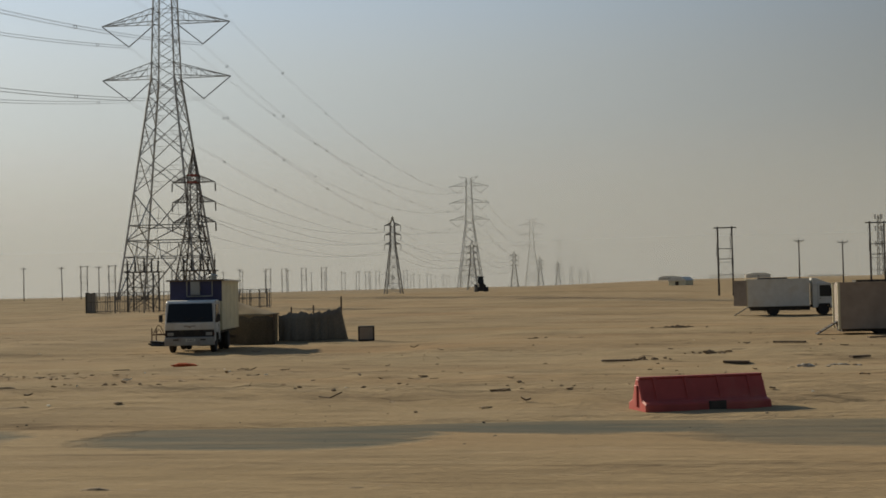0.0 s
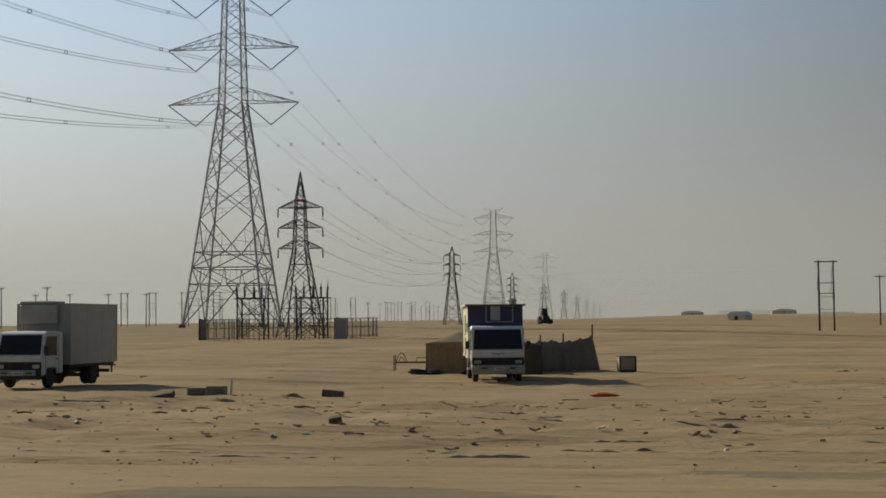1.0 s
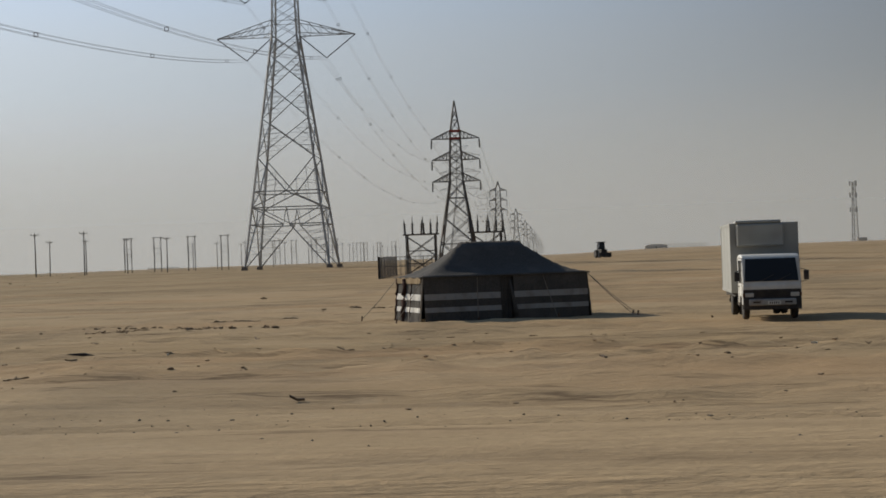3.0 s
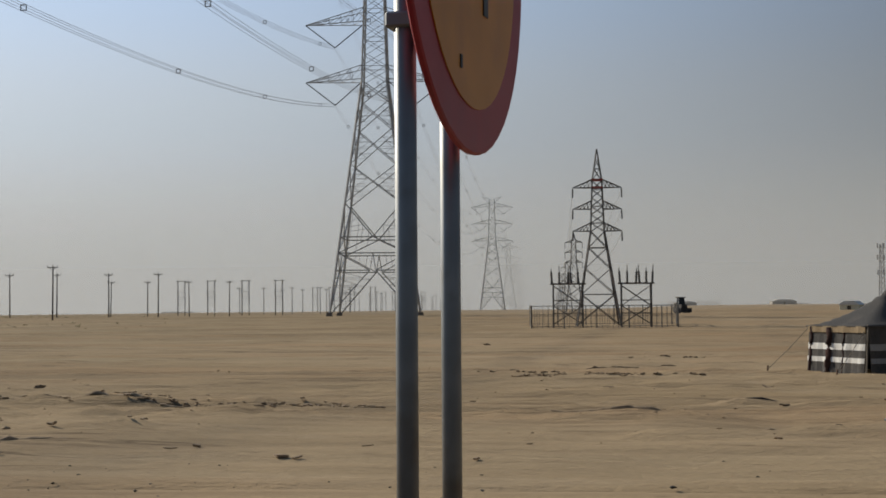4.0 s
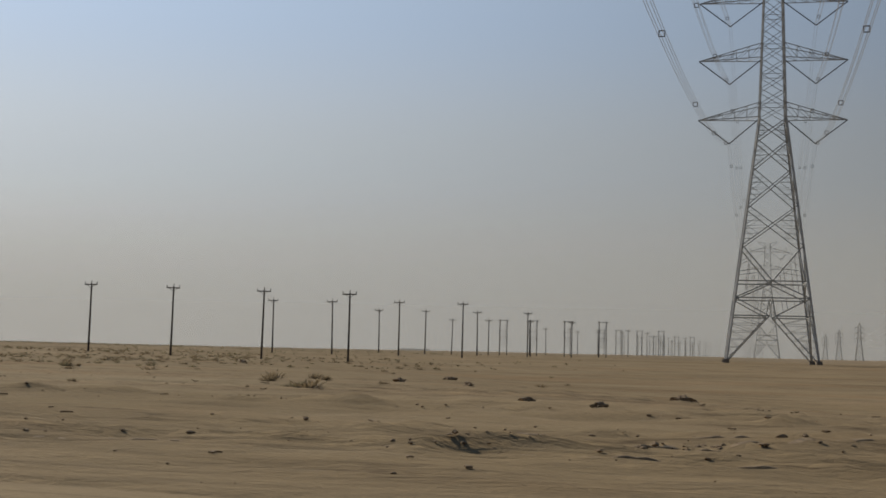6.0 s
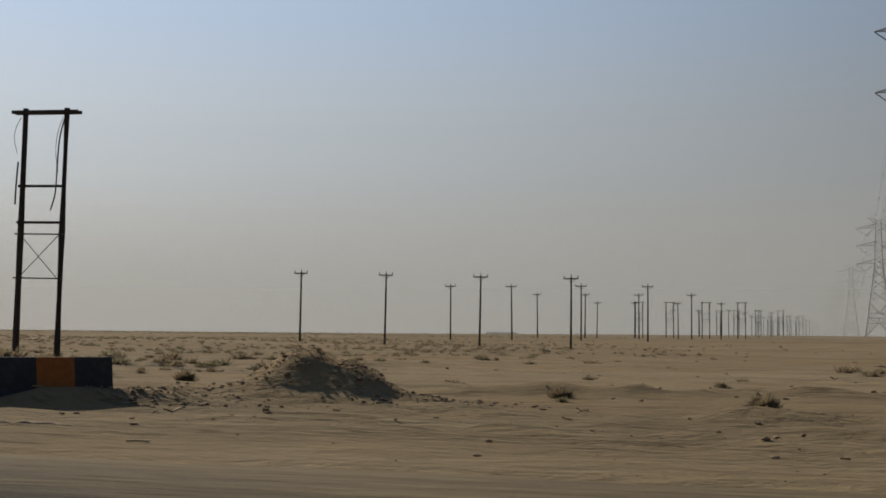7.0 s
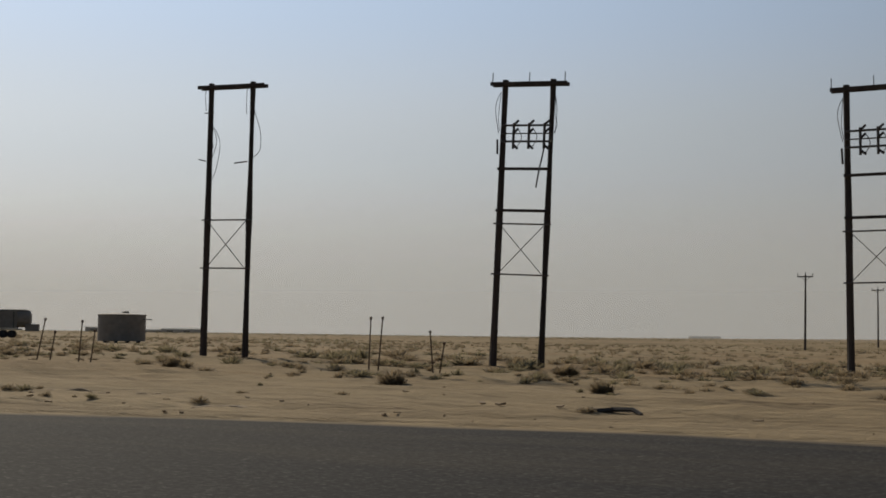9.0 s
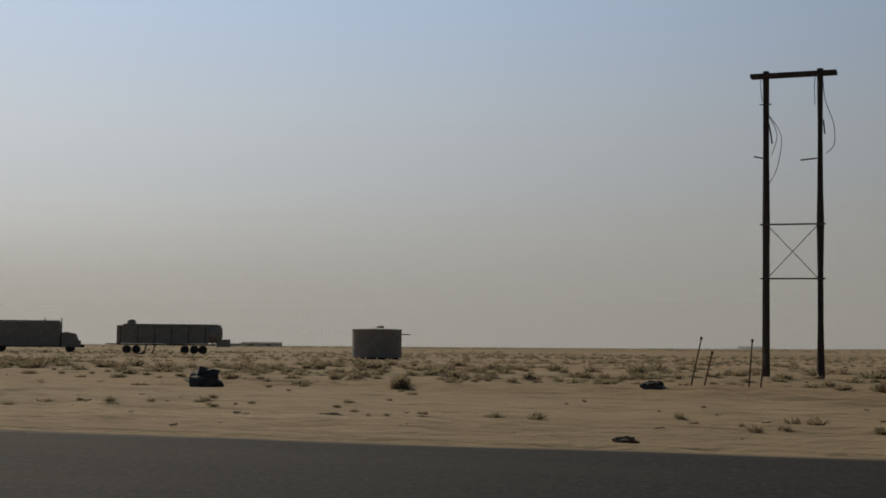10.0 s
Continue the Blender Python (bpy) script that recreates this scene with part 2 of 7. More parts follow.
BLACKBAG = mat("black_plastic_sheet", (0.018, 0.018, 0.02), 0.5, 0.0, 6, 0.3, 0.5, 12)
STONE = mat("desert_stone", (0.25, 0.170, 0.098), 0.95, 0.0, 8, 0.25, 0.4, 30, island=0.45)
SHRUB = mat("dry_desert_shrub", (0.315, 0.255, 0.175), 0.95, 0.0, 6, 0.3, island=0.3, spec=0.1)
SHRUB_GREEN = mat("grey_green_saltbush", (0.265, 0.232, 0.150), 0.95, 0.0, 6, 0.3, island=0.3, spec=0.1)
for bush, tint in ((SHRUB, (0.26, 0.205, 0.13, 1)), (SHRUB_GREEN, (0.24, 0.205, 0.125, 1))):
    # dry leaves let part of the low sun through
    nt = bush.node_tree
    leaf, through_leaf = nt.nodes.new("ShaderNodeMixShader"), nt.nodes.new("ShaderNodeBsdfTranslucent")
    through_leaf.inputs[0].default_value = tint
    leaf.inputs[0].default_value = 0.42
    nt.links.new(nt.nodes["Principled BSDF"].outputs[0], leaf.inputs[1])
    nt.links.new(through_leaf.outputs[0], leaf.inputs[2])
    nt.links.new(leaf.outputs[0], nt.nodes["Material Output"].inputs[0])
TANKGREY = mat("dull_grey_sheet", (0.225, 0.205, 0.18), 0.8, 0.0, 2, 0.15, second=(0.19, 0.15, 0.12), mix_scale=0.6, spread=0.25)
PALEBLUE = mat("pale_blue_plastic_rag", (0.26, 0.29, 0.31), 0.8, 0.0, 8, 0.2)
REDRAG = mat("red_orange_cloth", (0.48, 0.08, 0.02), 0.9, 0.0, 8, 0.25)
FARWALL = mat("distant_plaster", (0.34, 0.31, 0.27), 0.9, 0.0, 0.4, 0.1)
FARROOF = mat("distant_pale_roof", (0.55, 0.52, 0.46), 0.8, 0.0, 0.4, 0.1)


def sand_nodes(N, L):
    """Colour and relief of the desert sand, as two sockets."""
    tc = N.new("ShaderNodeTexCoord")

    def tex(scale, detail, stretch=(1, 1, 1), rough=0.55):
        mp = N.new("ShaderNodeMapping")
        mp.inputs["Scale"].default_value = stretch
        L.new(tc.outputs["Object"], mp.inputs[0])
        n = N.new("ShaderNodeTexNoise")
        n.inputs["Scale"].default_value, n.inputs["Detail"].default_value, n.inputs["Roughness"].default_value = scale, detail, rough
        L.new(mp.outputs[0], n.inputs["Vector"])
        return n.outputs[0]

    def ramp(src, lo, hi, a, c):
        r = N.new("ShaderNodeMapRange")
        r.inputs[1].default_value, r.inputs[2].default_value, r.inputs[3].default_value, r.inputs[4].default_value = lo, hi, a, c
        L.new(src, r.inputs[0])
        return r.outputs[0]

    def mix(fac, one, two):
        mx = N.new("ShaderNodeMixRGB")
        L.new(fac, mx.inputs[0])
        for k, v in ((1, one), (2, two)):
            if isinstance(v, tuple):
                mx.inputs[k].default_value = (*v, 1)
            else:
                L.new(v, mx.inputs[k])
        return mx.outputs[0]
    broad = tex(0.035, 5, (0.6, 1, 1))
    zone = tex(0.05, 4, (0.35, 1.3, 1), 0.6)
    patch = tex(0.30, 7, (0.40, 1, 1), 0.62)
    track = tex(0.9, 5, (0.09, 1.0, 1.0), 0.6)
    crust = tex(0.55, 6, (0.16, 1.0, 1.0), 0.55)
    lumps = tex(1.5, 6, (0.45, 1.1, 1), 0.62)
    grain = tex(11, 6, (0.6, 1, 1), 0.72)
    speck = tex(3.2, 5, (0.4, 1, 1), 0.75)
    rough_here = ramp(zone, 0.44, 0.60, 0.12, 1.0)
    c = mix(ramp(broad, 0.35, 0.65, 0, 1), (0.300, 0.223, 0.125), (0.371, 0.283, 0.171))
    c = mix(ramp(patch, 0.46, 0.70, 0, 0.7), c, (0.216, 0.159, 0.093))
    c = mix(ramp(patch, 0.28, 0.42, 0.45, 0), c, (0.404, 0.319, 0.207))
    c = mix(ramp(track, 0.56, 0.70, 0, 0.5), c, (0.187, 0.140, 0.087))
    c = mix(ramp(track, 0.28, 0.42, 0.4, 0), c, (0.400, 0.315, 0.200))
    c = mix(ramp(zone, 0.50, 0.66, 0, 0.45), c, (0.220, 0.168, 0.105))
    c = mix(ramp(lumps, 0.55, 0.75, 0, 0.35), c, (0.177, 0.132, 0.081))
    c = mix(ramp(lumps, 0.25, 0.40, 0.3, 0), c, (0.446, 0.366, 0.254))
    # broken edges of the dried crust: thin dark lines running with the wheel tracks
    drift = tex(0.11, 5, (0.28, 1.0, 1.0), 0.58)
    c = mix(ramp(drift, 0.50, 0.66, 0, 0.5), c, (0.330, 0.212, 0.112))
    c = mix(ramp(drift, 0.30, 0.44, 0.4, 0), c, (0.345, 0.285, 0.178))
    line = N.new("ShaderNodeMath")
    line.operation = "SUBTRACT"
    line.inputs[1].default_value = 0.5
    L.new(crust, line.inputs[0])
    line2 = N.new("ShaderNodeMath")
    line2.operation = "ABSOLUTE"
    L.new(line.outputs[0], line2.inputs[0])
    seam = N.new("ShaderNodeMath")
    seam.operation = "MULTIPLY"
    L.new(ramp(line2.outputs[0], 0.0, 0.016, 0.85, 0), seam.inputs[0])
    L.new(ramp(patch, 0.47, 0.60, 0, 1), seam.inputs[1])
    c = mix(seam.outputs[0], c, (0.085, 0.058, 0.036))
    c = mix(ramp(grain, 0.35, 0.7, 0, 0.4), c, (0.172, 0.125, 0.074))
    c = mix(ramp(speck, 0.64, 0.72, 0, 0.6), c, (0.080, 0.056, 0.036))
    # the sand colour is scaled along x: brighter at the camp end, duller further on
    place = N.new("ShaderNodeSeparateXYZ")
    L.new(tc.outputs["Object"], place.inputs[0])
    tone = N.new("ShaderNodeMixRGB")
    tone.blend_type = "MULTIPLY"
    tone.inputs[0].default_value = 1.0
    L.new(c, tone.inputs[1])
    L.new(mix(ramp(place.outputs[0], -112, -58, 0, 1), (0.94, 0.945, 0.95), (1.10, 1.09, 1.11)), tone.inputs[2])
    h = N.new("ShaderNodeMath")
    h.operation = "ADD"
    L.new(ramp(patch, 0, 1, 0, 1.0), h.inputs[0])
    L.new(ramp(grain, 0, 1, 0, 0.17), h.inputs[1])
    h2 = N.new("ShaderNodeMath")
    h2.operation = "ADD"
    L.new(h.outputs[0], h2.inputs[0])
    L.new(ramp(track, 0, 1, 0, 0.32), h2.inputs[1])
    h3, h4 = N.new("ShaderNodeMath"), N.new("ShaderNodeMath")
    h3.operation, h4.operation = "MULTIPLY", "ADD"
    L.new(ramp(lumps, 0.2, 0.8, 0, 1.1), h3.inputs[0])
    L.new(rough_here, h3.inputs[1])
    L.new(h2.outputs[0], h4.inputs[0])
    L.new(h3.outputs[0], h4.inputs[1])
    return tone.outputs[0], h4.outputs[0]


def sand_material():
    m = bpy.data.materials.new("desert_sand")
    m.use_nodes = True
    N, L = m.node_tree.nodes, m.node_tree.links
    b = N["Principled BSDF"]
    b.inputs["Roughness"].default_value, b.inputs["Specular IOR Level"].default_value = 1.0, 0.05
    colour, relief = sand_nodes(N, L)
    L.new(colour, b.inputs["Base Color"])
    bp = N.new("ShaderNodeBump")
    bp.inputs["Strength"].default_value, bp.inputs["Distance"].default_value = 0.8, 0.22
    L.new(relief, bp.inputs["Height"])
    L.new(bp.outputs[0], b.inputs["Normal"])
    return m


def asphalt_material(name, buried):
    """Coarse asphalt; the old side road is buried under blown sand along part of its length."""
    m = bpy.data.materials.new(name)
    m.use_nodes = True
    nt = m.node_tree
    N, L = nt.nodes, nt.links
    b = N["Principled BSDF"]
    b.inputs["Roughness"].default_value, b.inputs["Specular IOR Level"].default_value = 0.95, 0.045
    tc = N.new("ShaderNodeTexCoord")

    def tex(scale, detail, stretch, rough=0.6):
        mp = N.new("ShaderNodeMapping")
        mp.inputs["Scale"].default_value = stretch
        L.new(tc.outputs["Object"], mp.inputs[0])
        n = N.new("ShaderNodeTexNoise")
        n.inputs["Scale"].default_value, n.inputs["Detail"].default_value, n.inputs["Roughness"].default_value = scale, detail, rough
        L.new(mp.outputs[0], n.inputs["Vector"])
        return n.outputs[0]

    def math_node(op, one, two):
        k = N.new("ShaderNodeMath")
        k.operation = op
        for i, v in enumerate((one, two)):
            if isinstance(v, (int, float)):
                k.inputs[i].default_value = v
            else:
                L.new(v, k.inputs[i])
        return k.outputs[0]

    def ramp(src, lo, hi, a, c):
        r = N.new("ShaderNodeMapRange")
        r.inputs[1].default_value, r.inputs[2].default_value, r.inputs[3].default_value, r.inputs[4].default_value = lo, hi, a, c
        L.new(src, r.inputs[0])
        return r.outputs[0]

    def mix(fac, one, two):
        mx = N.new("ShaderNodeMixRGB")
        L.new(fac, mx.inputs[0])
        for k, v in ((1, one), (2, two)):
            if isinstance(v, tuple):
                mx.inputs[k].default_value = (*v, 1)
            else:
                L.new(v, mx.inputs[k])
        return mx.outputs[0]
    sand, sand_relief = sand_nodes(N, L)
    grain = tex(16, 4, (1, 1, 1), 0.75)
    chip = tex(18, 4, (0.6, 1, 1), 0.8)
    patch = tex(0.6, 5, (0.35, 1, 1))
    sep = N.new("ShaderNodeSeparateXYZ")
    L.new(tc.outputs["Object"], sep.inputs[0])
    c = mix(ramp(grain, 0.35, 0.7, 0, 1), (0.012, 0.012, 0.012), (0.050, 0.048, 0.046))
    c = mix(ramp(patch, 0.4, 0.7, 0, 0.5), c, (0.026, 0.025, 0.025))
    c = mix(ramp(chip, 0.56, 0.66, 0, 0.85), c, (0.125, 0.118, 0.108))
    c = mix(ramp(chip, 0.32, 0.42, 0.7, 0), c, (0.007, 0.007, 0.007))
    c = mix(ramp(sep.outputs[0], -186, -168, 0.42, 0), c, (0.010, 0.010, 0.011))
    # a sandy film dulls the surface unevenly
    c = mix(math_node("MULTIPLY", ramp(sep.outputs[0], -174, -154, 0.25, 1), ramp(tex(0.35, 5, (0.2, 1.2, 1), 0.62), 0.48, 0.72, 0, 0.32)), c, (0.150, 0.118, 0.080))
    c = mix(math_node("MULTIPLY", ramp(sep.outputs[0], -150, -140, 0, 1), ramp(tex(0.5, 6, (0.16, 1.4, 1), 0.68), 0.36, 0.66, 0.05, 0.75)), c, (0.150, 0.118, 0.080))
    # blown sand hides the old stretch and thins out towards the newer surface
    start = math_node("ADD", sep.outputs[0], math_node("MULTIPLY", math_node("SUBTRACT", tex(0.3, 5, (0.25, 1.6, 1), 0.65), 0.5), 34.0))
    hidden = ramp(start, -124, -114, 0, 1 if buried else 0)
    c = mix(hidden, c, sand)
    # scoured patches where the wind keeps the old surface clear
    wob_x = math_node("ADD", sep.outputs[0], math_node("MULTIPLY", math_node("SUBTRACT", tex(0.9, 6, (0.6, 1, 1), 0.70), 0.5), 2.6))
    wob_y = math_node("ADD", sep.outputs[1], math_node("MULTIPLY", math_node("SUBTRACT", tex(1.1, 6, (0.35, 1.2, 1), 0.70), 0.5), 1.5))
    bare = 0.0
    for px, py, rx, ry, clear_of in ((-10.3, 15.0, 2.2, 2.5, 1.0), (-13.2, 16.7, 1.5, 0.55, 0.7), (-5.0, 15.9, 2.1, 1.7, 1.0), (-1.8, 17.2, 2.6, 0.85, 1.0), (2.8, 16.6, 2.8, 2.0, 0.9), (-18.0, 13.5, 2.0, 1.2, 0.6), (-26.4, 14.8, 4.2, 2.1, 1.0), (-55.5, 13.5, 4.2, 1.5, 0.6)):
        u = math_node("DIVIDE", math_node("SUBTRACT", wob_x, px), rx)
        v = math_node("DIVIDE", math_node("SUBTRACT", wob_y, py), ry)
        d = math_node("ADD", math_node("MULTIPLY", u, u), math_node("MULTIPLY", v, v))
        bare = math_node("MAXIMUM", bare, ramp(d, 0.75, 1.2, clear_of if buried else 0, 0))
    bare = math_node("MULTIPLY", bare, ramp(tex(1.4, 6, (0.25, 1, 1), 0.7), 0.36, 0.64, 1.0, 0.6))
    c = mix(bare, c, (0.112, 0.110, 0.090))
    # sand blown in tongues over the far edge
    verge = N.new("ShaderNodeAttribute")
    verge.attribute_name = "verge"
    tongue = math_node("ADD", math_node("MULTIPLY", verge.outputs["Fac"], ramp(sep.outputs[0], -152, -146, 1.0, 0.42)), math_node("MULTIPLY", math_node("SUBTRACT", tex(0.55, 6, (0.22, 1.3, 1), 0.66), 0.5), 2.6))
    fine = math_node("ADD", tongue, math_node("MULTIPLY", math_node("SUBTRACT", tex(9, 4, (0.3, 1, 1), 0.7), 0.5), 1.1))
    c = mix(math_node("MULTIPLY", ramp(fine, 0.05, 0.95, 0.92, 0), ramp(sep.outputs[0], -116, -122, 0, 1 if buried else 0)), c, (0.235, 0.180, 0.112))
    L.new(c, b.inputs["Base Color"])
    bp = N.new("ShaderNodeBump")
    bp.inputs["Strength"].default_value, bp.inputs["Distance"].default_value = 0.5, 0.02
    L.new(grain, bp.inputs["Height"])
    soft = N.new("ShaderNodeBump")
    soft.inputs["Strength"].default_value, soft.inputs["Distance"].default_value = 0.8, 0.10
    L.new(math_node("MULTIPLY", sand_relief, math_node("MULTIPLY", hidden, math_node("SUBTRACT", 1.0, bare))), soft.inputs["Height"])
    L.new(soft.outputs[0], bp.inputs["Normal"])
    L.new(bp.outputs[0], b.inputs["Normal"])
    return m


SAND, ASPHALT, HIGHWAY = sand_material(), asphalt_material("sandy_asphalt", True), asphalt_material("highway_asphalt", False)


# ---- mesh tools ----
class Shape:
    def __init__(self):
        self.v, self.f, self.m = [], [], []

    def add(self, verts, faces, slot=0):
        k = len(self.v)
        self.v += [tuple(p) for p in verts]
        self.f += [tuple(i + k for i in f) for f in faces]
        self.m += [slot] * len(faces)
        return self

    def box(self, c, s, turn=None, slot=0, taper=1.0):
        """A box round c of size s; taper narrows its top."""
        hx, hy, hz = s[0] / 2, s[1] / 2, s[2] / 2
        pts = [Vector((x * hx * (taper if z > 0 else 1), y * hy * (taper if z > 0 else 1), z * hz)) for z in (-1, 1) for y in (-1, 1) for x in (-1, 1)]
        if turn:
            pts = [turn @ p for p in pts]
        return self.add([p + Vector(c) for p in pts], [(0, 2, 3, 1), (4, 5, 7, 6), (0, 1, 5, 4), (2, 6, 7, 3), (0, 4, 6, 2), (1, 3, 7, 5)], slot)

    def beam(self, a, b, w, h=None, slot=0):
        a, b = Vector(a), Vector(b)
        d = b - a
        if d.length < 1e-6:
            return self
        q = d.to_track_quat("Z", "Y").to_matrix()
        return self.box((a + b) / 2, (w, h or w, d.length), q, slot)

    def tube(self, pts, r, n=6, r2=None, slot=0, caps=True):
        pts = [Vector(p) for p in pts]
        r2 = r if r2 is None else r2
        rings = []
        for i, p in enumerate(pts):
            d = (pts[min(i + 1, len(pts) - 1)] - pts[max(i - 1, 0)]).normalized()
            # sun on the end wall and shade on the others are in the stripe colour
            q = d.to_track_quat("Z", "Y").to_matrix()
            rr = r + (r2 - r) * i / max(1, len(pts) - 1)
            rings += [p + q @ Vector((math.cos(2 * math.pi * k / n) * rr, math.sin(2 * math.pi * k / n) * rr, 0)) for k in range(n)]
        faces = [(i * n + k, i * n + (k + 1) % n, (i + 1) * n + (k + 1) % n, (i + 1) * n + k) for i in range(len(pts) - 1) for k in range(n)]
        if caps:
            faces += [tuple(reversed(range(n))), tuple(range((len(pts) - 1) * n, len(pts) * n))]
        return self.add(rings, faces, slot)

    def lathe(self, base, axis, profile, n=16, slot=0):
        """profile: (radius, distance along axis) pairs."""
        q = Vector(axis).to_track_quat("Z", "Y").to_matrix()
        vs = [Vector(base) + q @ Vector((r * math.cos(2 * math.pi * k / n), r * math.sin(2 * math.pi * k / n), d)) for r, d in profile for k in range(n)]
        fs = [(i * n + k, i * n + (k + 1) % n, (i + 1) * n + (k + 1) % n, (i + 1) * n + k) for i in range(len(profile) - 1) for k in range(n)]
        fs += [tuple(reversed(range(n))), tuple(range((len(profile) - 1) * n, len(profile) * n))]
        return self.add(vs, fs, slot)

    def prism(self, profile, lo, hi, axis="x", slot=0):
        """A closed outline, drawn in the two other axes, pulled from lo to hi."""
        n = len(profile)
        put = {"x": lambda t, a, b: (t, a, b), "y": lambda t, a, b: (a, t, b), "z": lambda t, a, b: (a, b, t)}[axis]
        vs = [put(t, a, b) for t in (lo, hi) for a, b in profile]
        fs = [(i, (i + 1) % n, n + (i + 1) % n, n + i) for i in range(n)] + [tuple(reversed(range(n))), tuple(range(n, 2 * n))]
        return self.add(vs, fs, slot)

    def lump(self, c, s, seed=0, rough=0.25, n=2):
        """A rough stone or clod."""
        bm = bmesh.new()
        bmesh.ops.create_icosphere(bm, subdivisions=n, radius=1)
        for v in bm.verts:
            off = Vector((seed * 3.1, seed * 1.7, seed))
            k = 1 + rough * noise.noise(v.co * 1.4 + off) + 0.45 * rough * noise.noise(v.co * 3.7 + off)
            v.co = Vector((v.co.x * s[0] * k, v.co.y * s[1] * k, v.co.z * s[2] * k)) + Vector(c)
        bm.verts.index_update()
        self.add([v.co for v in bm.verts], [[v.index for v in f.verts] for f in bm.faces])
        bm.free()
        return self

    def mesh(self, name, mats, bevel=0.0, smooth=False):
        me = bpy.data.meshes.new(name)
        me.from_pydata(self.v, [], self.f)
        for m in mats:
            me.materials.append(m)
        if len(mats) > 1:
            me.polygons.foreach_set("material_index", self.m)
        bm = bmesh.new()
        bm.from_mesh(me)
        bmesh.ops.recalc_face_normals(bm, faces=bm.faces)
        if bevel:
            sharp = [e for e in bm.edges if len(e.link_faces) == 2 and e.calc_face_angle(0) > 0.5]
            bmesh.ops.bevel(bm, geom=sharp, offset=bevel, segments=1, affect="EDGES")
        bm.to_mesh(me)
        bm.free()
        if smooth:
            me.polygons.foreach_set("use_smooth", [True] * len(me.polygons))
        return me


def part(name, shape, material, parent, label="", bevel=0.0, smooth=False, at=None):
    mats = material if isinstance(material, (list, tuple)) else [material]
    me = shape if isinstance(shape, bpy.types.Mesh) else shape.mesh(name, mats, bevel, smooth)
    ob = new(name, me)
    ob.parent = parent
    if at is not None:
        ob.matrix_basis = at
    return tagged(ob, label)


def thing(name, m, label, category, group="", kind=""):
    ob = new(name)
    ob.matrix_basis = m
    return tagged(ob, label, category, group, kind)


def single(name, shape, material, m, label, category, group="", kind="", bevel=0.0, smooth=False):
    """A thing of one mesh."""
    mats = material if isinstance(material, (list, tuple)) else [material]
    ob = new(name, shape if isinstance(shape, bpy.types.Mesh) else shape.mesh(name, mats, bevel, smooth))
    ob.matrix_basis = m
    return tagged(ob, label, category, group, kind)


# ---- terrain ----
def smooth(a, b, x):
    t = min(1.0, max(0.0, (x - a) / (b - a)))
    return t * t * (3 - 2 * t)


def road_far(x):
    """The sandy edge of the side road."""
    widening = 4.7 * math.exp(-((x + 162) / 20) ** 2) if x < -162 else 0.6 * smooth(-122, -131, x) + 1.4 * smooth(-143, -151, x) + 2.7 * smooth(-151, -162, x)
    return 17.4 + 1.1 * smooth(-100, -120, x) + widening - 0.7 * math.exp(-((x + 143.0) / 3.5) ** 2) + 1.2 * smooth(-7, 0, x)


def highway_edge(x):
    """The near carriageway follows the car's own line and meets the side road further on."""
    return min(8.0, 8.5 - 5.9 * ((x + 92) / 92) ** 2) if x > -100 else 8.0


def road_near(x):
    """The side road runs into the highway further on."""
    return 13.0 - 5.0 * smooth(-60, -105, x)


MOUNDS = [  # x, y, height, half length, half width, turn
    (-127.5, 30.4, 0.80, 1.15, 1.2, 0.1), (-126.3, 30.2, 0.42, 1.0, 1.0, -0.2), (-125.0, 30.0, 0.18, 1.6, 1.0, -0.2), (-129.4, 29.4, 0.25, 1.0, 0.9, 0.0),
    (-143.3, 25.8, 0.84, 0.7, 0.9, 0.3), (-142.2, 25.2, 0.70, 0.75, 0.8, -0.2), (-141.0, 24.4, 0.28, 1.2, 0.8, -0.5), (-145.0, 24.6, 0.16, 1.5, 1.2, 0.0),
    (-149.1, 28.6, 0.84, 1.2, 1.3, 0.2), (-146.9, 28.6, 0.40, 1.5, 1.2, 0.0), (-151.6, 28.5, 0.25, 2.0, 1.2, 0.1), (-146.6, 20.2, 0.24, 2.2, 1.3, 0.05), (-129.0, 27.6, 0.26, 1.1, 0.8, 0.0),
    (-137.5, 29.5, 0.24, 1.8, 1.0, 0.1), (-134.6, 30.6, 0.22, 1.5, 0.9, 0.0)]


DRIFTS = [(-129.95, 26.30, 0.36, 1.1, 0.46, 0.95)]  # smooth sand blown against the barrier


def land(x, y):
    """Height of the ground without its small unevenness."""
    edge = -95 - 0.57 * (max(40, min(y, 260)) - 50)
    w = smooth(edge - 14, edge + 16, x)
    dip = -0.30 * smooth(6, 17, y) - 0.72 * smooth(19, 44, y) + 0.68 * smooth(92, 150, y) * smooth(30, -30, x) + 0.45 * smooth(150, 205, y)
    flat = 0.05 + 0.28 * smooth(-168, -192, x) * smooth(26, 50, y)
    z = w * dip + (1 - w) * flat * smooth(20, 34, y)
    z += 0.75 * smooth(175, 260, y) + 1.9 * smooth(300, 700, y) * smooth(-420, -120, x)
    z += 2.3 * smooth(225, 420, y) * smooth(-75, 30, x)
    # the asphalt swells a little where the fallen sign stands
    z += 0.20 * smooth(9, 16, y) * smooth(25, 20.5, y) * smooth(-134, -142, x) * smooth(-160, -153, x)
    # the camp stands in a shallow hollow
    z -= 0.20 * smooth(-35, -28, x) * smooth(-8, -15, x) * smooth(47, 57, y) * smooth(92, 80, y)
    return z


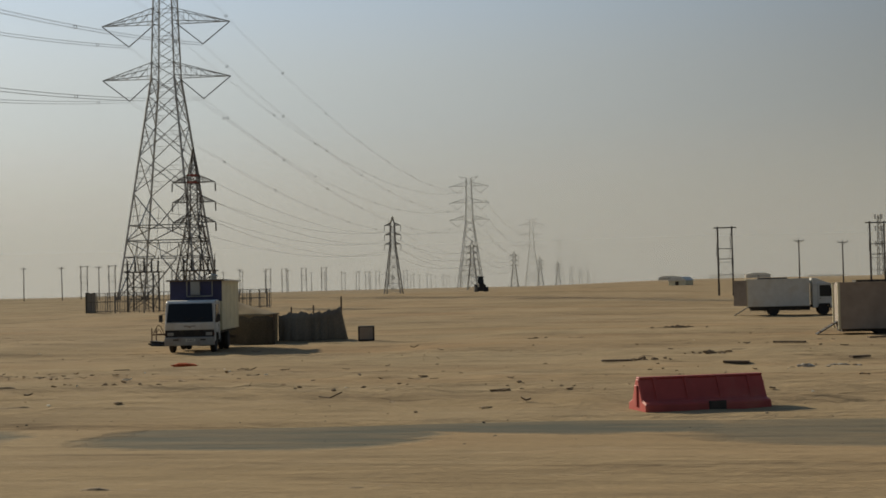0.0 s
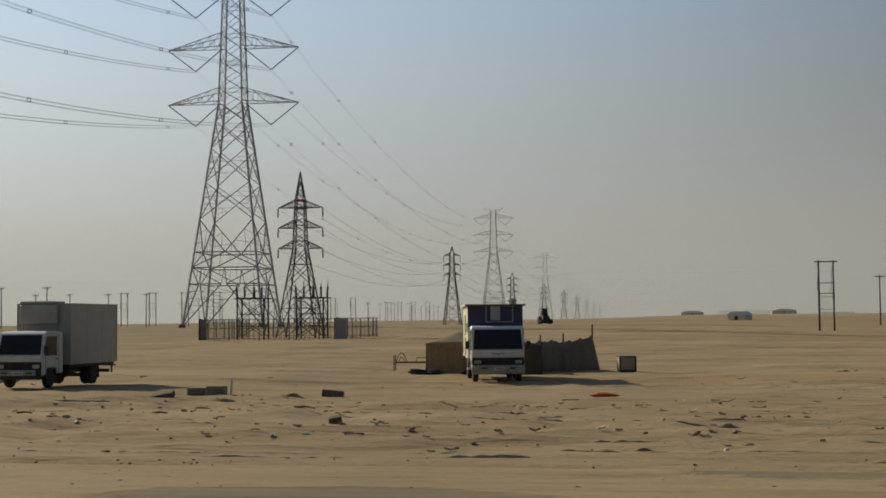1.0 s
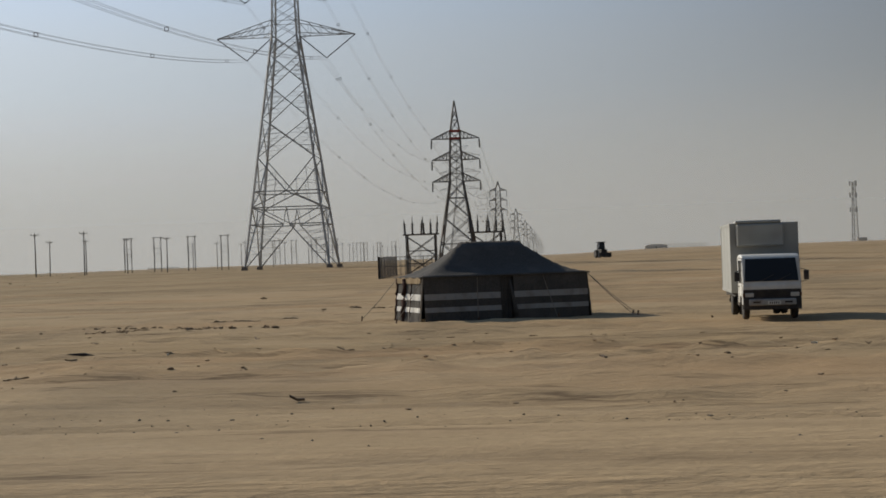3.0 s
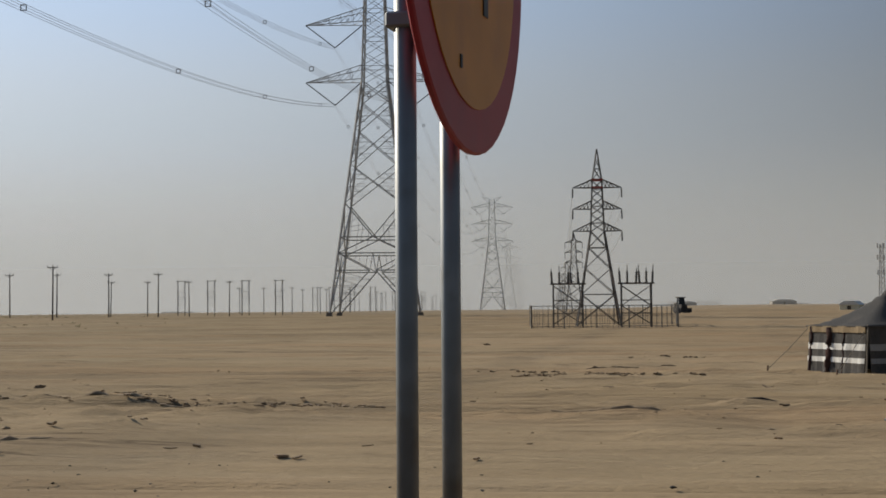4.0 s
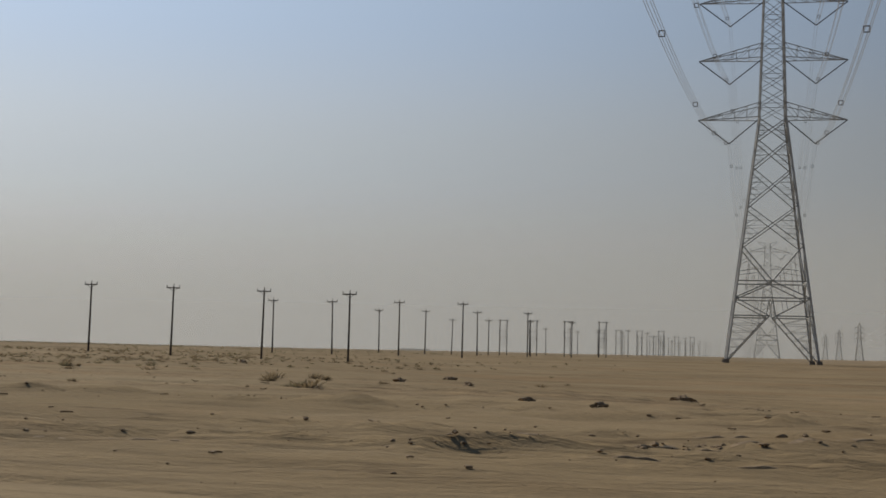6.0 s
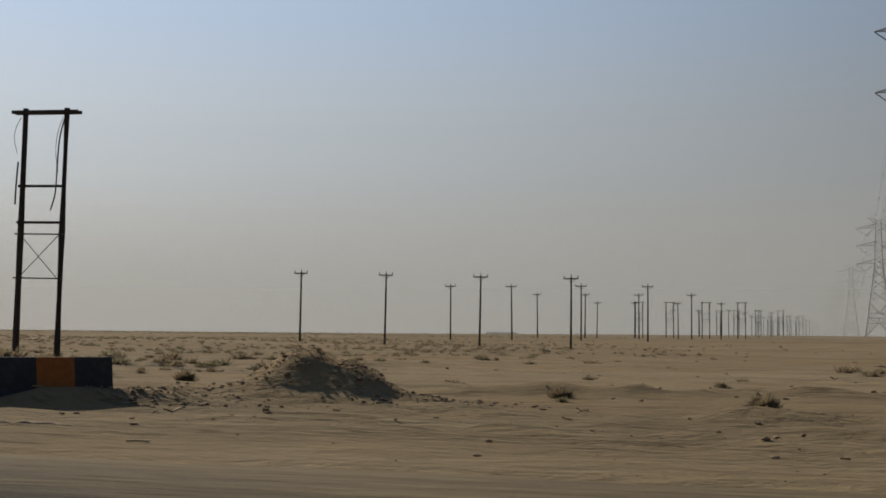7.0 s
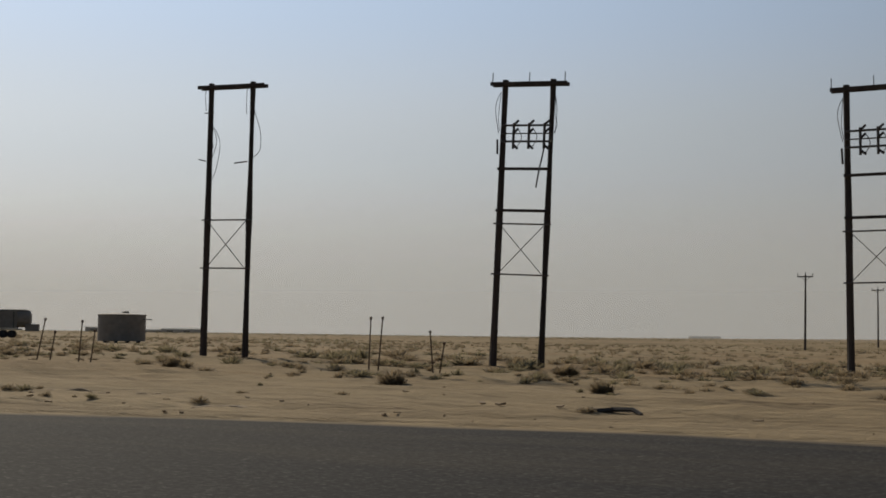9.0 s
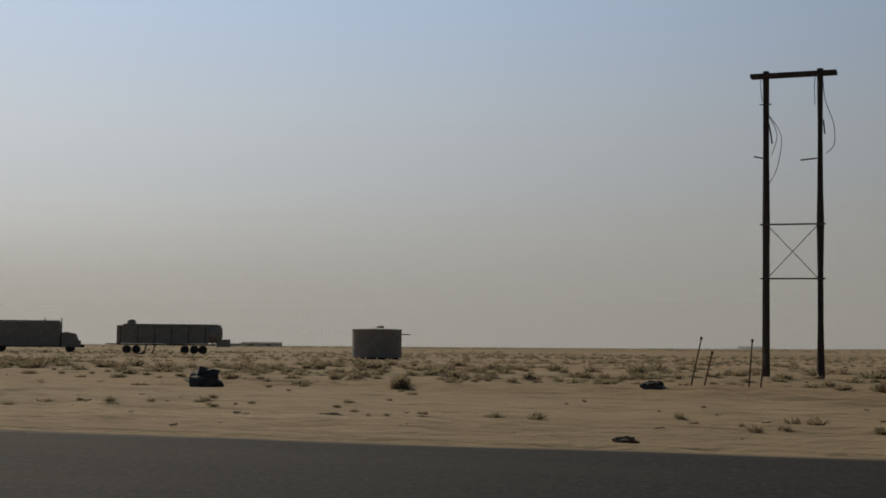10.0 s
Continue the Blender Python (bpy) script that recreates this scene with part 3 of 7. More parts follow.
def graded_line(x):
    """A windrow of broken crust that a grader has left across the open sand."""
    return 29.2 - 0.05 * min(0, x + 92) ** 2 + 0.042 * max(0, x + 90) ** 2


def ground_z(x, y):
    z = land(x, y)
    off = smooth(road_far(x) - 0.2, road_far(x) + 3.0, y)
    rough = 0.25 + smooth(-0.25, 0.35, noise.noise((x * 0.045, y * 0.11, 51))) * (1 - smooth(60, 110, y))
    if 8 < y < 400:
        z += off * (0.10 * noise.noise((x * 0.09, y * 0.13, 3)) + 0.05 * noise.noise((x * 0.4, y * 0.55, 7)) + rough * 0.085 * noise.noise((x * 0.95, y * 1.3, 1)) + rough * 0.06 * noise.noise((x * 0.5, y * 1.45, 41)) + 0.045 * noise.noise((x * 0.22, y * 1.1, 13)) + smooth(-112, -135, x) * 0.05 * noise.noise((x * 0.9, y * 1.0, 21)))
        # a low windrow of graded sand beyond the side road
        for y0, h0 in ((24.5, 0.16), (28.5, 0.20), (35.6, 0.24)):
            k = math.exp(-((y - y0 - 1.5 * noise.noise((x * 0.05, y0, 0))) / 0.9) ** 2)
            z += h0 * k * max(0, 0.35 + noise.noise((x * 0.16, y0 * 2, 5)) + 0.5 * noise.noise((x * 0.8, y * 0.8, y0)) + 0.8 * noise.noise((x * 1.5, y * 1.4, y0 + 2))) * smooth(6, -30, x) * smooth(-160, -140, x) * (1 - smooth(-136, -133, x) * smooth(-124, -127, x))
    if -104 < x < -74 and 22 < y < 41:
        k = math.exp(-((y - graded_line(x)) / 0.7) ** 2) * smooth(-104, -101, x) * (1 - 0.55 * smooth(-85, -82, x)) * smooth(-74, -77, x)
        z += k * 0.19 * max(0, 0.40 + 0.8 * noise.noise((x * 0.55, y * 0.7, 71)) + 1.0 * noise.noise((x * 1.35, y * 1.35, 73)))
    if -165 < x < -110 and 17 < y < 36:
        for k, (mx, my, h, a, b, r) in enumerate(MOUNDS + DRIFTS):
            dx, dy = x - mx, y - my
            u, v = dx * math.cos(r) + dy * math.sin(r), dy * math.cos(r) - dx * math.sin(r)
            d = (u / a) ** 2 + (v / b) ** 2
            if d < 6:
                z += h * math.exp(-d) * (1 + (0.40 * noise.noise((x * 1.6, y * 1.6, 2)) + 0.22 * noise.noise((x * 3.4, y * 3.4, 9))) * (k < len(MOUNDS)))
    if y > 400:
        z += 0.8 * smooth(400, 1200, y) * noise.noise((x * 0.004, y * 0.004, 4))
    return z


def build_ground():
    xs = [-226 + 0.42 * i for i in range(int(262 / 0.42))]
    step = 0.6
    while xs[-1] < 4600:
        step = min(160, step * 1.09)
        xs.append(xs[-1] + step)
    step = 0.6
    while xs[0] > -4700:
        step = min(160, step * 1.09)
        xs.insert(0, xs[0] - step)
    ys = [8.0]
    while ys[-1] < 4700:
        ys.append(ys[-1] + max(0.30, min(150, 0.0098 * ys[-1])))
    step = 1.0
    while ys[0] > -1500:
        step = min(200, step * 1.4)
        ys.insert(0, ys[0] - step)
    nx, ny = len(xs), len(ys)
    zs = np.empty((ny, nx))
    for j, y in enumerate(ys):
        for i, x in enumerate(xs):
            z = ground_z(x, y)
            if road_near(x) + 0.5 < y < road_far(x) + 0.1 or -8.5 < y < 7.5:
                z -= 0.05
            zs[j, i] = z
    co = np.empty((ny, nx, 3))
    co[:, :, 0], co[:, :, 1], co[:, :, 2] = np.array(xs)[None, :], np.array(ys)[:, None], zs
    k = (np.arange(ny - 1)[:, None] * nx + np.arange(nx - 1)[None, :]).ravel()
    quads = np.stack([k, k + 1, k + nx + 1, k + nx], 1)
    me = bpy.data.meshes.new("ground")
    me.vertices.add(nx * ny)
    me.vertices.foreach_set("co", co.ravel())
    me.loops.add(quads.size)
    me.loops.foreach_set("vertex_index", quads.ravel())
    me.polygons.add(len(quads))
    me.polygons.foreach_set("loop_start", np.arange(len(quads)) * 4)
    me.polygons.foreach_set("use_smooth", np.ones(len(quads), bool))
    me.update(calc_edges=True)
    me.materials.append(SAND)
    tagged(new("ground", me), "bare pale desert sand with wheel tracks and dark crumbs", "ground", kind="structure")


def build_road(name, near, far, label, material, rough_edge):
    """An asphalt strip whose far edge may be ragged and dip under the sand."""
    sh, verge = Shape(), []
    xs = [-420 + 1.0 * i for i in range(520)]
    cols = 9
    for i, x in enumerate(xs):
        ragged = rough_edge * (0.22 * noise.noise((x * 0.35, 0, 1)) + 0.12 * noise.noise((x * 1.7, 0, 5)))
        a, b = near(x), far(x) + ragged
        for j in range(cols):
            y = a + (b - a) * j / (cols - 1)
            verge.append(b - y)
            sh.v.append((x, y, land(x, y) + 0.012 - (0.05 * rough_edge if j == cols - 1 or (j == 0 and x > -104) else 0.0)))
    for i in range(len(xs) - 1):
        for j in range(cols - 1):
            sh.f.append((i * cols + j, (i + 1) * cols + j, (i + 1) * cols + j + 1, i * cols + j + 1))
    sh.m = [0] * len(sh.f)
    ob = single(name, sh, material, Matrix(), label, "road", kind="structure", smooth=True)
    ob.data.attributes.new("verge", "FLOAT", "POINT").data.foreach_set("value", verge)


def haze_sheet(y, amount):
    """Imitates dust haze over the far desert: an added thin sheet that the daylight shines through, thinning out
    upwards.
    """
    m = bpy.data.materials.new("imitated_haze")
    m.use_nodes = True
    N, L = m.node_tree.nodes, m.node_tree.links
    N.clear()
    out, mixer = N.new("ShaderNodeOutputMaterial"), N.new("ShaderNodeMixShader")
    clear_air, haze_tint = N.new("ShaderNodeBsdfTransparent"), N.new("ShaderNodeBsdfTranslucent")
    haze_tint.inputs[0].default_value = (0.375, 0.390, 0.402, 1)
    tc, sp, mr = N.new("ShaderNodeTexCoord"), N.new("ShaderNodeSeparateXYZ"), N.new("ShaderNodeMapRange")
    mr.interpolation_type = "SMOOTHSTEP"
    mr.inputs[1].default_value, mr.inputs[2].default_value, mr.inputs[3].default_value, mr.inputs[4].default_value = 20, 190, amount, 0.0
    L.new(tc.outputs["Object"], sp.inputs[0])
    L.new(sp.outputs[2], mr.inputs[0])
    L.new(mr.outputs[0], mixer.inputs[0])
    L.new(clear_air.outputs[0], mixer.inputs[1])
    L.new(haze_tint.outputs[0], mixer.inputs[2])
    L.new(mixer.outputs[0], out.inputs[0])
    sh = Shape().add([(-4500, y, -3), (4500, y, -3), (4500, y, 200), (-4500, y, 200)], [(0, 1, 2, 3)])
    single("backdrop", sh, m, Matrix(), "added translucent sheet imitating pale dust haze over the far desert", "dust haze", kind="structure")


# upright sheets added at four depths to fade the far towers like haze
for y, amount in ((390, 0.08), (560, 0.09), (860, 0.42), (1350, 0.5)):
    haze_sheet(y, amount)
build_ground()
build_road("side_road", road_near, road_far, "dark asphalt side road with blown sand on it", ASPHALT, 1.0)
build_road("road", lambda x: -9.0, highway_edge, "asphalt highway carriageway under the moving car", HIGHWAY, 0.0)


def on(x, y, lift=0.0, rz=0.0):
    return pose(x, y, ground_z(x, y) + lift, 0, 0, rz)


# ---- transmission towers ----
def lattice_face(sh, half, levels, side, w, redundant=True):
    """Zigzag and cross members of one side of a square tapering tower."""
    def corner(z, s):
        h = half(z)
        return {0: (s * h, -h, z), 1: (h, s * h, z), 2: (-s * h, h, z), 3: (-h, -s * h, z)}[side]
    for i in range(len(levels) - 1):
        a, b = levels[i], levels[i + 1]
        sh.beam(corner(a, -1), corner(b, 1), w)
        sh.beam(corner(a, 1), corner(b, -1), w)
        if i % 2 == 0 or b - a > 4:
            sh.beam(corner(b, -1), corner(b, 1), w)
        if redundant and b - a > 4.5:
            for s in (-1, 1):
                p, q, r = Vector(corner(a, s)), Vector(corner(b, s)), Vector(corner(b, -s))
                o = Vector(corner(a, -s))
                m1 = p.lerp(q, 0.5)
                sh.beam(p.lerp(r, 0.25), p.lerp(q, 0.27), w * 0.65)
                sh.beam(p.lerp(r, 0.25), m1, w * 0.65)
                sh.beam(q.lerp(o, 0.25), m1, w * 0.65)
                sh.beam(q.lerp(o, 0.25), p.lerp(q, 0.73), w * 0.65)


def arm(sh, side, z, root, reach, rise, w, drop=0.35):
    """A tapering cross-arm: two lower chords, two upper chords, lacing."""
    tip = Vector((side * reach, 0, z))
    lower = [Vector((side * root, s * root, z + drop)) for s in (-1, 1)]
    upper = [Vector((side * root, s * root, z + rise)) for s in (-1, 1)]
    for p in lower + upper:
        sh.beam(p, tip, w)
    n = 5
    for k in range(n):
        t, t2 = k / n, (k + 1) / n
        for s in (0, 1):
            sh.beam(lower[s].lerp(tip, t), upper[s].lerp(tip, t), w * 0.55)
            sh.beam(upper[s].lerp(tip, t), lower[s].lerp(tip, t2), w * 0.55)
        sh.beam(lower[0].lerp(tip, t), lower[1].lerp(tip, t2), w * 0.5)
        sh.beam(upper[0].lerp(tip, t), upper[1].lerp(tip, t), w * 0.5)


def insulator_string(a, b, r, sheds):
    sh = Shape()
    a, b = Vector(a), Vector(b)
    sh.tube([a, b], r * 0.55, 6)
    for k in range(sheds):
        p = a.lerp(b, (k + 0.5) / sheds)
        d = (b - a).normalized()
        sh.tube([p - d * 0.03, p + d * 0.05], r, 7, r2=r * 0.5)
    return sh


BIG_ARMS = (44.2, 55.2, 66.0)
BIG_BASE, BIG_WAIST, BIG_TOP = 7.9, 2.35, 71.5


def big_half(z):
    if z < 44.2:
        return BIG_BASE + (BIG_WAIST - BIG_BASE) * z / 44.2
    return BIG_WAIST + (1.55 - BIG_WAIST) * (z - 44.2) / (BIG_TOP - 44.2)


def big_pylon(m, label):
    t = thing("transmission_tower", m, label, "pylon", "high-voltage line of tall towers")
    for sx in (-1, 1):
        for sy in (-1, 1):
            sh = Shape()
            zs = [0, 44.2, BIG_TOP]
            for a, b in zip(zs, zs[1:]):
                sh.beam((sx * big_half(a), sy * big_half(a), a), (sx * big_half(b), sy * big_half(b), b), 0.31 if a == 0 else 0.24)
            part("leg", sh, STEEL, t)
            ft = Shape().box((sx * 7.9, sy * 7.9, 0.0), (1.3, 1.3, 1.2), taper=0.7)
            part("footing", ft, CONCRETE, t, "concrete footing", bevel=0.05)
    panels = (20.9, 28.2, 35.0, 40.4, 44.2)
    upper = [44.2 + 2.73 * i for i in range(11)]
    for side in range(4):
        sh = fine = Shape()

        def c(z, s, side=side):
            h = big_half(z)
            return Vector({0: (s * h, -h, z), 1: (h, s * h, z), 2: (-s * h, h, z), 3: (-h, -s * h, z)}[side])
        # open diamonds up the body: crossed diagonals with no level bars, short struts beside the legs
        for a, b in zip(panels, panels[1:]):
            for s in (-1, 1):
                sh.beam(c(a, s), c(b, -s), 0.145)
                cross = c(a, s).lerp(c(b, -s), 0.53)
                leg_mid = c((a + b) / 2, s)
                for f in (0.3, 0.55, 0.8):
                    fine.beam(c(a, s).lerp(cross, f), c(a + (b - a) * 0.5 * f, s), 0.055)
                    fine.beam(c(b, s).lerp(cross, f), c(b - (b - a) * 0.5 * f, s), 0.055)
                fine.beam(c(a, s).lerp(cross, 0.55), leg_mid, 0.06)
                fine.beam(c(b, s).lerp(cross, 0.55), leg_mid, 0.06)
        lattice_face(sh, big_half, upper, side, 0.085, False)
        for z in (8.3, 11.5, 14.5):
            sh.beam(c(z, -1), c(z, 1) if z > 9 else c(z, -0.08), 0.2)
        sh.beam(c(8.3, 1), c(8.3, 0.08), 0.2)
        for s in (-1, 1):
            top, foot, apex = c(14.5, 0), c(0, s), c(8.3, 0.08 * s)
            sh.beam(top, c(20.9, s), 0.19).beam(top, c(11.5, s), 0.19)
            sh.beam(apex, foot, 0.2).beam(apex, c(11.5, 0), 0.12).beam(apex, c(11.5, s), 0.16)
            for k in range(1, 6):
                p = foot.lerp(apex, k / 6)
                fine.beam(c(8.3 * k / 6, s), p, 0.07)
                fine.beam(c(8.3 * (k + 1) / 6, s), p, 0.06)
            for f in (0.35, 0.7):
                fine.beam(top.lerp(c(20.9, s), f), c(14.5 + 6.4 * f * 0.75, s), 0.07)
                fine.beam(top.lerp(c(20.9, s), f), c(14.5, s).lerp(top, 1 - f), 0.06)
                fine.beam(top.lerp(c(11.5, s), f), c(14.5, 0).lerp(c(14.5, s), f), 0.06)
                fine.beam(apex.lerp(c(11.5, s), f), c(11.5, 0).lerp(c(11.5, s), f), 0.06)
        part("bracing", sh, STEEL, t)
    for z in BIG_ARMS:
        for side in (-1, 1):
            sh = Shape()
            arm(sh, side, z, big_half(z), 13.25, 2.9, 0.125, 0.3)
            part("cross_arm", sh, STEEL, t)
            low = Vector((side * 7.65, 0, z - 4.35))
            for a in ((side * 13.2, 0, z - 0.05), (side * (big_half(z) + 0.15), 0, z + 0.1)):
                part("insulator_string", insulator_string(a, low, 0.17, 16), INSULATOR, t)
    for side in (-1, 1):
        sh = Shape()
        tip = Vector((side * 6.5, 0, BIG_TOP + 1.2))
        for s in (-1, 1):
            sh.beam((side * 1.55, s * 1.55, BIG_TOP), tip, 0.12)
            sh.beam((side * 1.6, s * 1.6, BIG_TOP - 2.6), tip, 0.12)
        part("earth_wire_arm", sh, STEEL, t)
    return t


def conductor_bundle(a, b, sag, spacing, label, group, spacers=8, r=0.022):
    """Four sub-conductors and their spacers between two points."""
    a, b = Vector(a), Vector(b)
    t = thing("conductor_bundle", pose(*a), label, "power line", group)
    d = b - a
    side = Vector((d.y, -d.x, 0)).normalized()
    path = [d * k / 48 + Vector((0, 0, -4 * sag * (k / 48) * (1 - k / 48))) for k in range(49)]
    offs = [(-1, 1), (1, 1), (-1, -1), (1, -1)] if spacing else [(0, 0)]
    for u, v in offs:
        o = side * u * spacing / 2 + Vector((0, 0, v * spacing / 2))
        part("conductor", Shape().tube([p + o for p in path], r, 4), WIRE, t)
    for k in range(spacers):
        f = (k + 0.35) / spacers
        p = d * f + Vector((0, 0, -4 * sag * f * (1 - f)))
        sh = Shape()
        h = spacing / 2
        for s in (-1, 1):
            sh.beam(p + side * h * 1.15 + Vector((0, 0, h * s)), p - side * h * 1.15 + Vector((0, 0, h * s)), 0.07)
            sh.beam(p + side * h * s + Vector((0, 0, h * 1.15)), p + side * h * s - Vector((0, 0, h * 1.15)), 0.07)
        part("spacer", sh, STEEL_DARK, t)
    return t


BIG_LINE = [(-101.0, 259.0, 1.0), (-108.3, 700.0, 0.80), (-124.0, 1141.0, 0.80), (-140.0, 1582.0, 0.80), (-156.0, 2023.0, 0.80), (-172.0, 2464.0, 0.80)]
big = big_pylon(on(-101.0, 259.0, 0.1, 3.5), "tall galvanised lattice transmission tower with three pairs of cross-arms")
for x, y, s in BIG_LINE[1:]:
    copy_thing(big, on(x, y, -0.3, 1.5) @ Matrix.Scale(s, 4))
copy_thing(big, pose(-98.0, -137.0, -0.3, 0, 0, 2.0))


def big_point(i, side, z):
    x, y, s = BIG_LINE[i]
    c = math.radians(3.5 if i == 0 else 1.5)
    return (x + math.cos(c) * side * 7.65 * s, y + math.sin(c) * side * 7.65 * s, ground_z(x, y) + (z - 4.35) * s + 0.1)


for z in BIG_ARMS:
    for side in (-1, 1):
        a = big_point(0, side, z)
        conductor_bundle(a, (-98 + side * 7.65, -137, z - 4.65), 14.8, 0.46, "bundle of four aluminium conductors with spacers, strung between tall towers", "high-voltage conductors", 9)
        conductor_bundle(a, big_point(1, side, z), 13.0, 0.46, "bundle of four aluminium conductors with spacers, strung between tall towers", "high-voltage conductors", 10, 0.010)
        conductor_bundle(big_point(1, side, z), big_point(2, side, z), 12.0, 0.46, "bundle of four aluminium conductors with spacers, strung between tall towers", "high-voltage conductors", 6, 0.014)

SMALL_ARMS = (10.95, 13.5, 16.0)


def small_half(z):
    return 2.5 + (0.78 - 2.5) * z / 10.9 if z < 10.9 else (0.78 - 0.22 * (z - 10.9) / 5.9 if z < 16.8 else 0.56 * max(0.02, (20.5 - z) / 3.7))


def line_half(z):
    return 1.9 + (0.58 - 1.9) * z / 11.5 if z < 11.5 else (0.58 - 0.1 * (z - 11.5) / 4.5 if z < 16.0 else 0.48 * max(0.1, (17.9 - z) / 1.9))


def line_tower_at(m, label):
    """A slim tower of the small line: short level arms and hanging strings."""
    t = thing("small_tower", m, label, "pylon", "medium-voltage line of small towers")
    for sx in (-1, 1):
        for sy in (-1, 1):
            sh = Shape()
            for a, b in ((-0.3, 11.5), (11.5, 16.0), (16.0, 17.8)):
                sh.beam((sx * line_half(a), sy * line_half(a), a), (sx * line_half(b), sy * line_half(b), b), 0.17 if a < 10 else 0.13)
            part("leg", sh, STEEL_LINE, t)
    for side in range(4):
        sh = Shape()
        lattice_face(sh, line_half, [0, 2.7, 5.2, 7.4, 9.5, 11.5], side, 0.07, False)
        lattice_face(sh, line_half, [11.5, 12.6, 13.7, 14.8, 16.0, 17.6], side, 0.06, False)
        part("bracing", sh, STEEL_LINE, t)
    for z in (11.5, 13.65, 15.8):
        for side in (-1, 1):
            sh = Shape()
            arm(sh, side, z, line_half(z), 1.9, 0.6, 0.08, 0.0)
            part("cross_arm", sh, STEEL_LINE, t)
            part("insulator_string", insulator_string((side * 1.87, 0, z - 0.05), (side * 1.87, 0, z - 1.3), 0.10, 7), INSULATOR, t)
    return t


def small_pylon(m, label, slack):
    t = thing("small_tower", m, label, "pylon", "medium-voltage line of small towers")
    for sx in (-1, 1):
        for sy in (-1, 1):
            sh = Shape()
            zs = [-0.3, 10.9, 16.8, 20.5]
            for a, b in zip(zs, zs[1:]):
                sh.beam((sx * small_half(a), sy * small_half(a), a), (sx * small_half(b), sy * small_half(b), b), 0.15 if a < 10 else 0.11)
            part("leg", sh, STEEL_DARK, t)
    for side in range(4):
        sh = Shape()
        lattice_face(sh, small_half, [0, 3.6, 6.6, 9.0, 10.9], side, 0.08, False)
        lattice_face(sh, small_half, [10.9 + 0.98 * i for i in range(7)], side, 0.06, False)
        lattice_face(sh, small_half, [16.8, 18.2, 19.4, 20.4], side, 0.06, False)
        part("bracing", sh, STEEL_DARK, t)
    for s in (-1, 1):
        for z in (16.0, 16.9):
            part("band", Shape().box((0, s * (small_half(z) + 0.03), z), (1.25, 0.1, 0.2)), STEEL_RED, t, "red oxide painted band")
    for z in SMALL_ARMS:
        for side in (-1, 1):
            sh = Shape()
            arm(sh, side, z, small_half(z), 2.85, 0.95, 0.08, 0.0)
            part("cross_arm", sh, STEEL_DARK, t)
            low = (side * (2.85 + slack), 0.25 if slack else 0, z - 1.15)
            part("insulator_string", insulator_string((side * 2.82, 0, z - 0.1), low, 0.13, 7), INSULATOR, t)
    return t


small_pylon(on(-60.5, 163.9, 0.0, 1.5), "dark steel terminal tower with red band, inside a fenced compound", 0.0)
line_tower = line_tower_at(on(-64.2, 301.0, -0.3, 1.0), "slim dark lattice tower on a small power line")
for k in range(1, 9):
    copy_thing(line_tower, on(-64.2 - 3.1 * k, 301.0 + 138 * k, -1.8 if k < 2 else -2.6, 1.0))
for z in SMALL_ARMS:
    for side in (-1, 1):
        prev = Vector((-60.5 + side * 2.85, 163.9, ground_z(-60.5, 163.9) + z - 0.1))
        for k in range(3):
            x, y = -64.2 - 3.1 * k + side * 1.87, 301.0 + 138 * k
            nxt = Vector((x, y, ground_z(x, y) + 11.5 + (z - 10.95) * 0.85 - 1.35 - (0.3 if k == 0 else 1.8 if k < 2 else 2.6)))
            conductor_bundle(prev, nxt, 2.6, 0.0, "thin single conductor between small towers", "small line conductors", 0, 0.018)
            prev = nxt


def gantry(m):
    t = thing("cable_gantry", m, "dark steel gantry carrying a row of black cable terminations", "gantry", "cable gantries")
    for x in (-1.6, 1.6):
        for y in (-1.0, 1.0):
            part("leg", Shape().beam((x, y, -0.2), (x, y, 4.7), 0.16), STEEL_DARK, t)
    for y in (-1.0, 1.0):
        for z0, z1 in ((0.3, 2.3), (2.3, 4.5)):
            part("brace", Shape().beam((-1.6, y, z0), (1.6, y, z1), 0.07), STEEL_DARK, t)
            part("brace", Shape().beam((1.6, y, z0), (-1.6, y, z1), 0.07), STEEL_DARK, t)
        for z in (1.5, 2.9):
            part("cross_bar", Shape().beam((-1.6, y, z), (1.6, y, z), 0.09), STEEL_DARK, t)
    for x in (-1.6, 1.6):
        part("brace", Shape().beam((x, -1, 0.3), (x, 1, 2.3), 0.08), STEEL_DARK, t)
        part("brace", Shape().beam((x, 1, 2.3), (x, -1, 4.5), 0.08), STEEL_DARK, t)
    part("platform", Shape().box((0, 0, 4.72), (3.9, 2.3, 0.14)), STEEL_DARK, t)
    for k, x in enumerate((-1.75, -0.95, 0.0, 0.35, 1.1, 1.75)):
        prof = [(0.09, 0.0)] + [(0.16 if i % 2 else 0.09, 0.1 * i) for i in range(1, 13)] + [(0.05, 1.35), (0.05, 1.6 + 0.3 * (k % 2))]
        part("cable_termination", Shape().lathe((x, -0.5 + 0.35 * (k % 3), 4.79), (0.06 * (k % 3 - 1), 0, 1), prof, 7), INSULATOR, t)
    return t


g = gantry(on(-63.9, 155.4, 0, 2))
copy_thing(g, on(-56.5, 154.6, 0, 0))


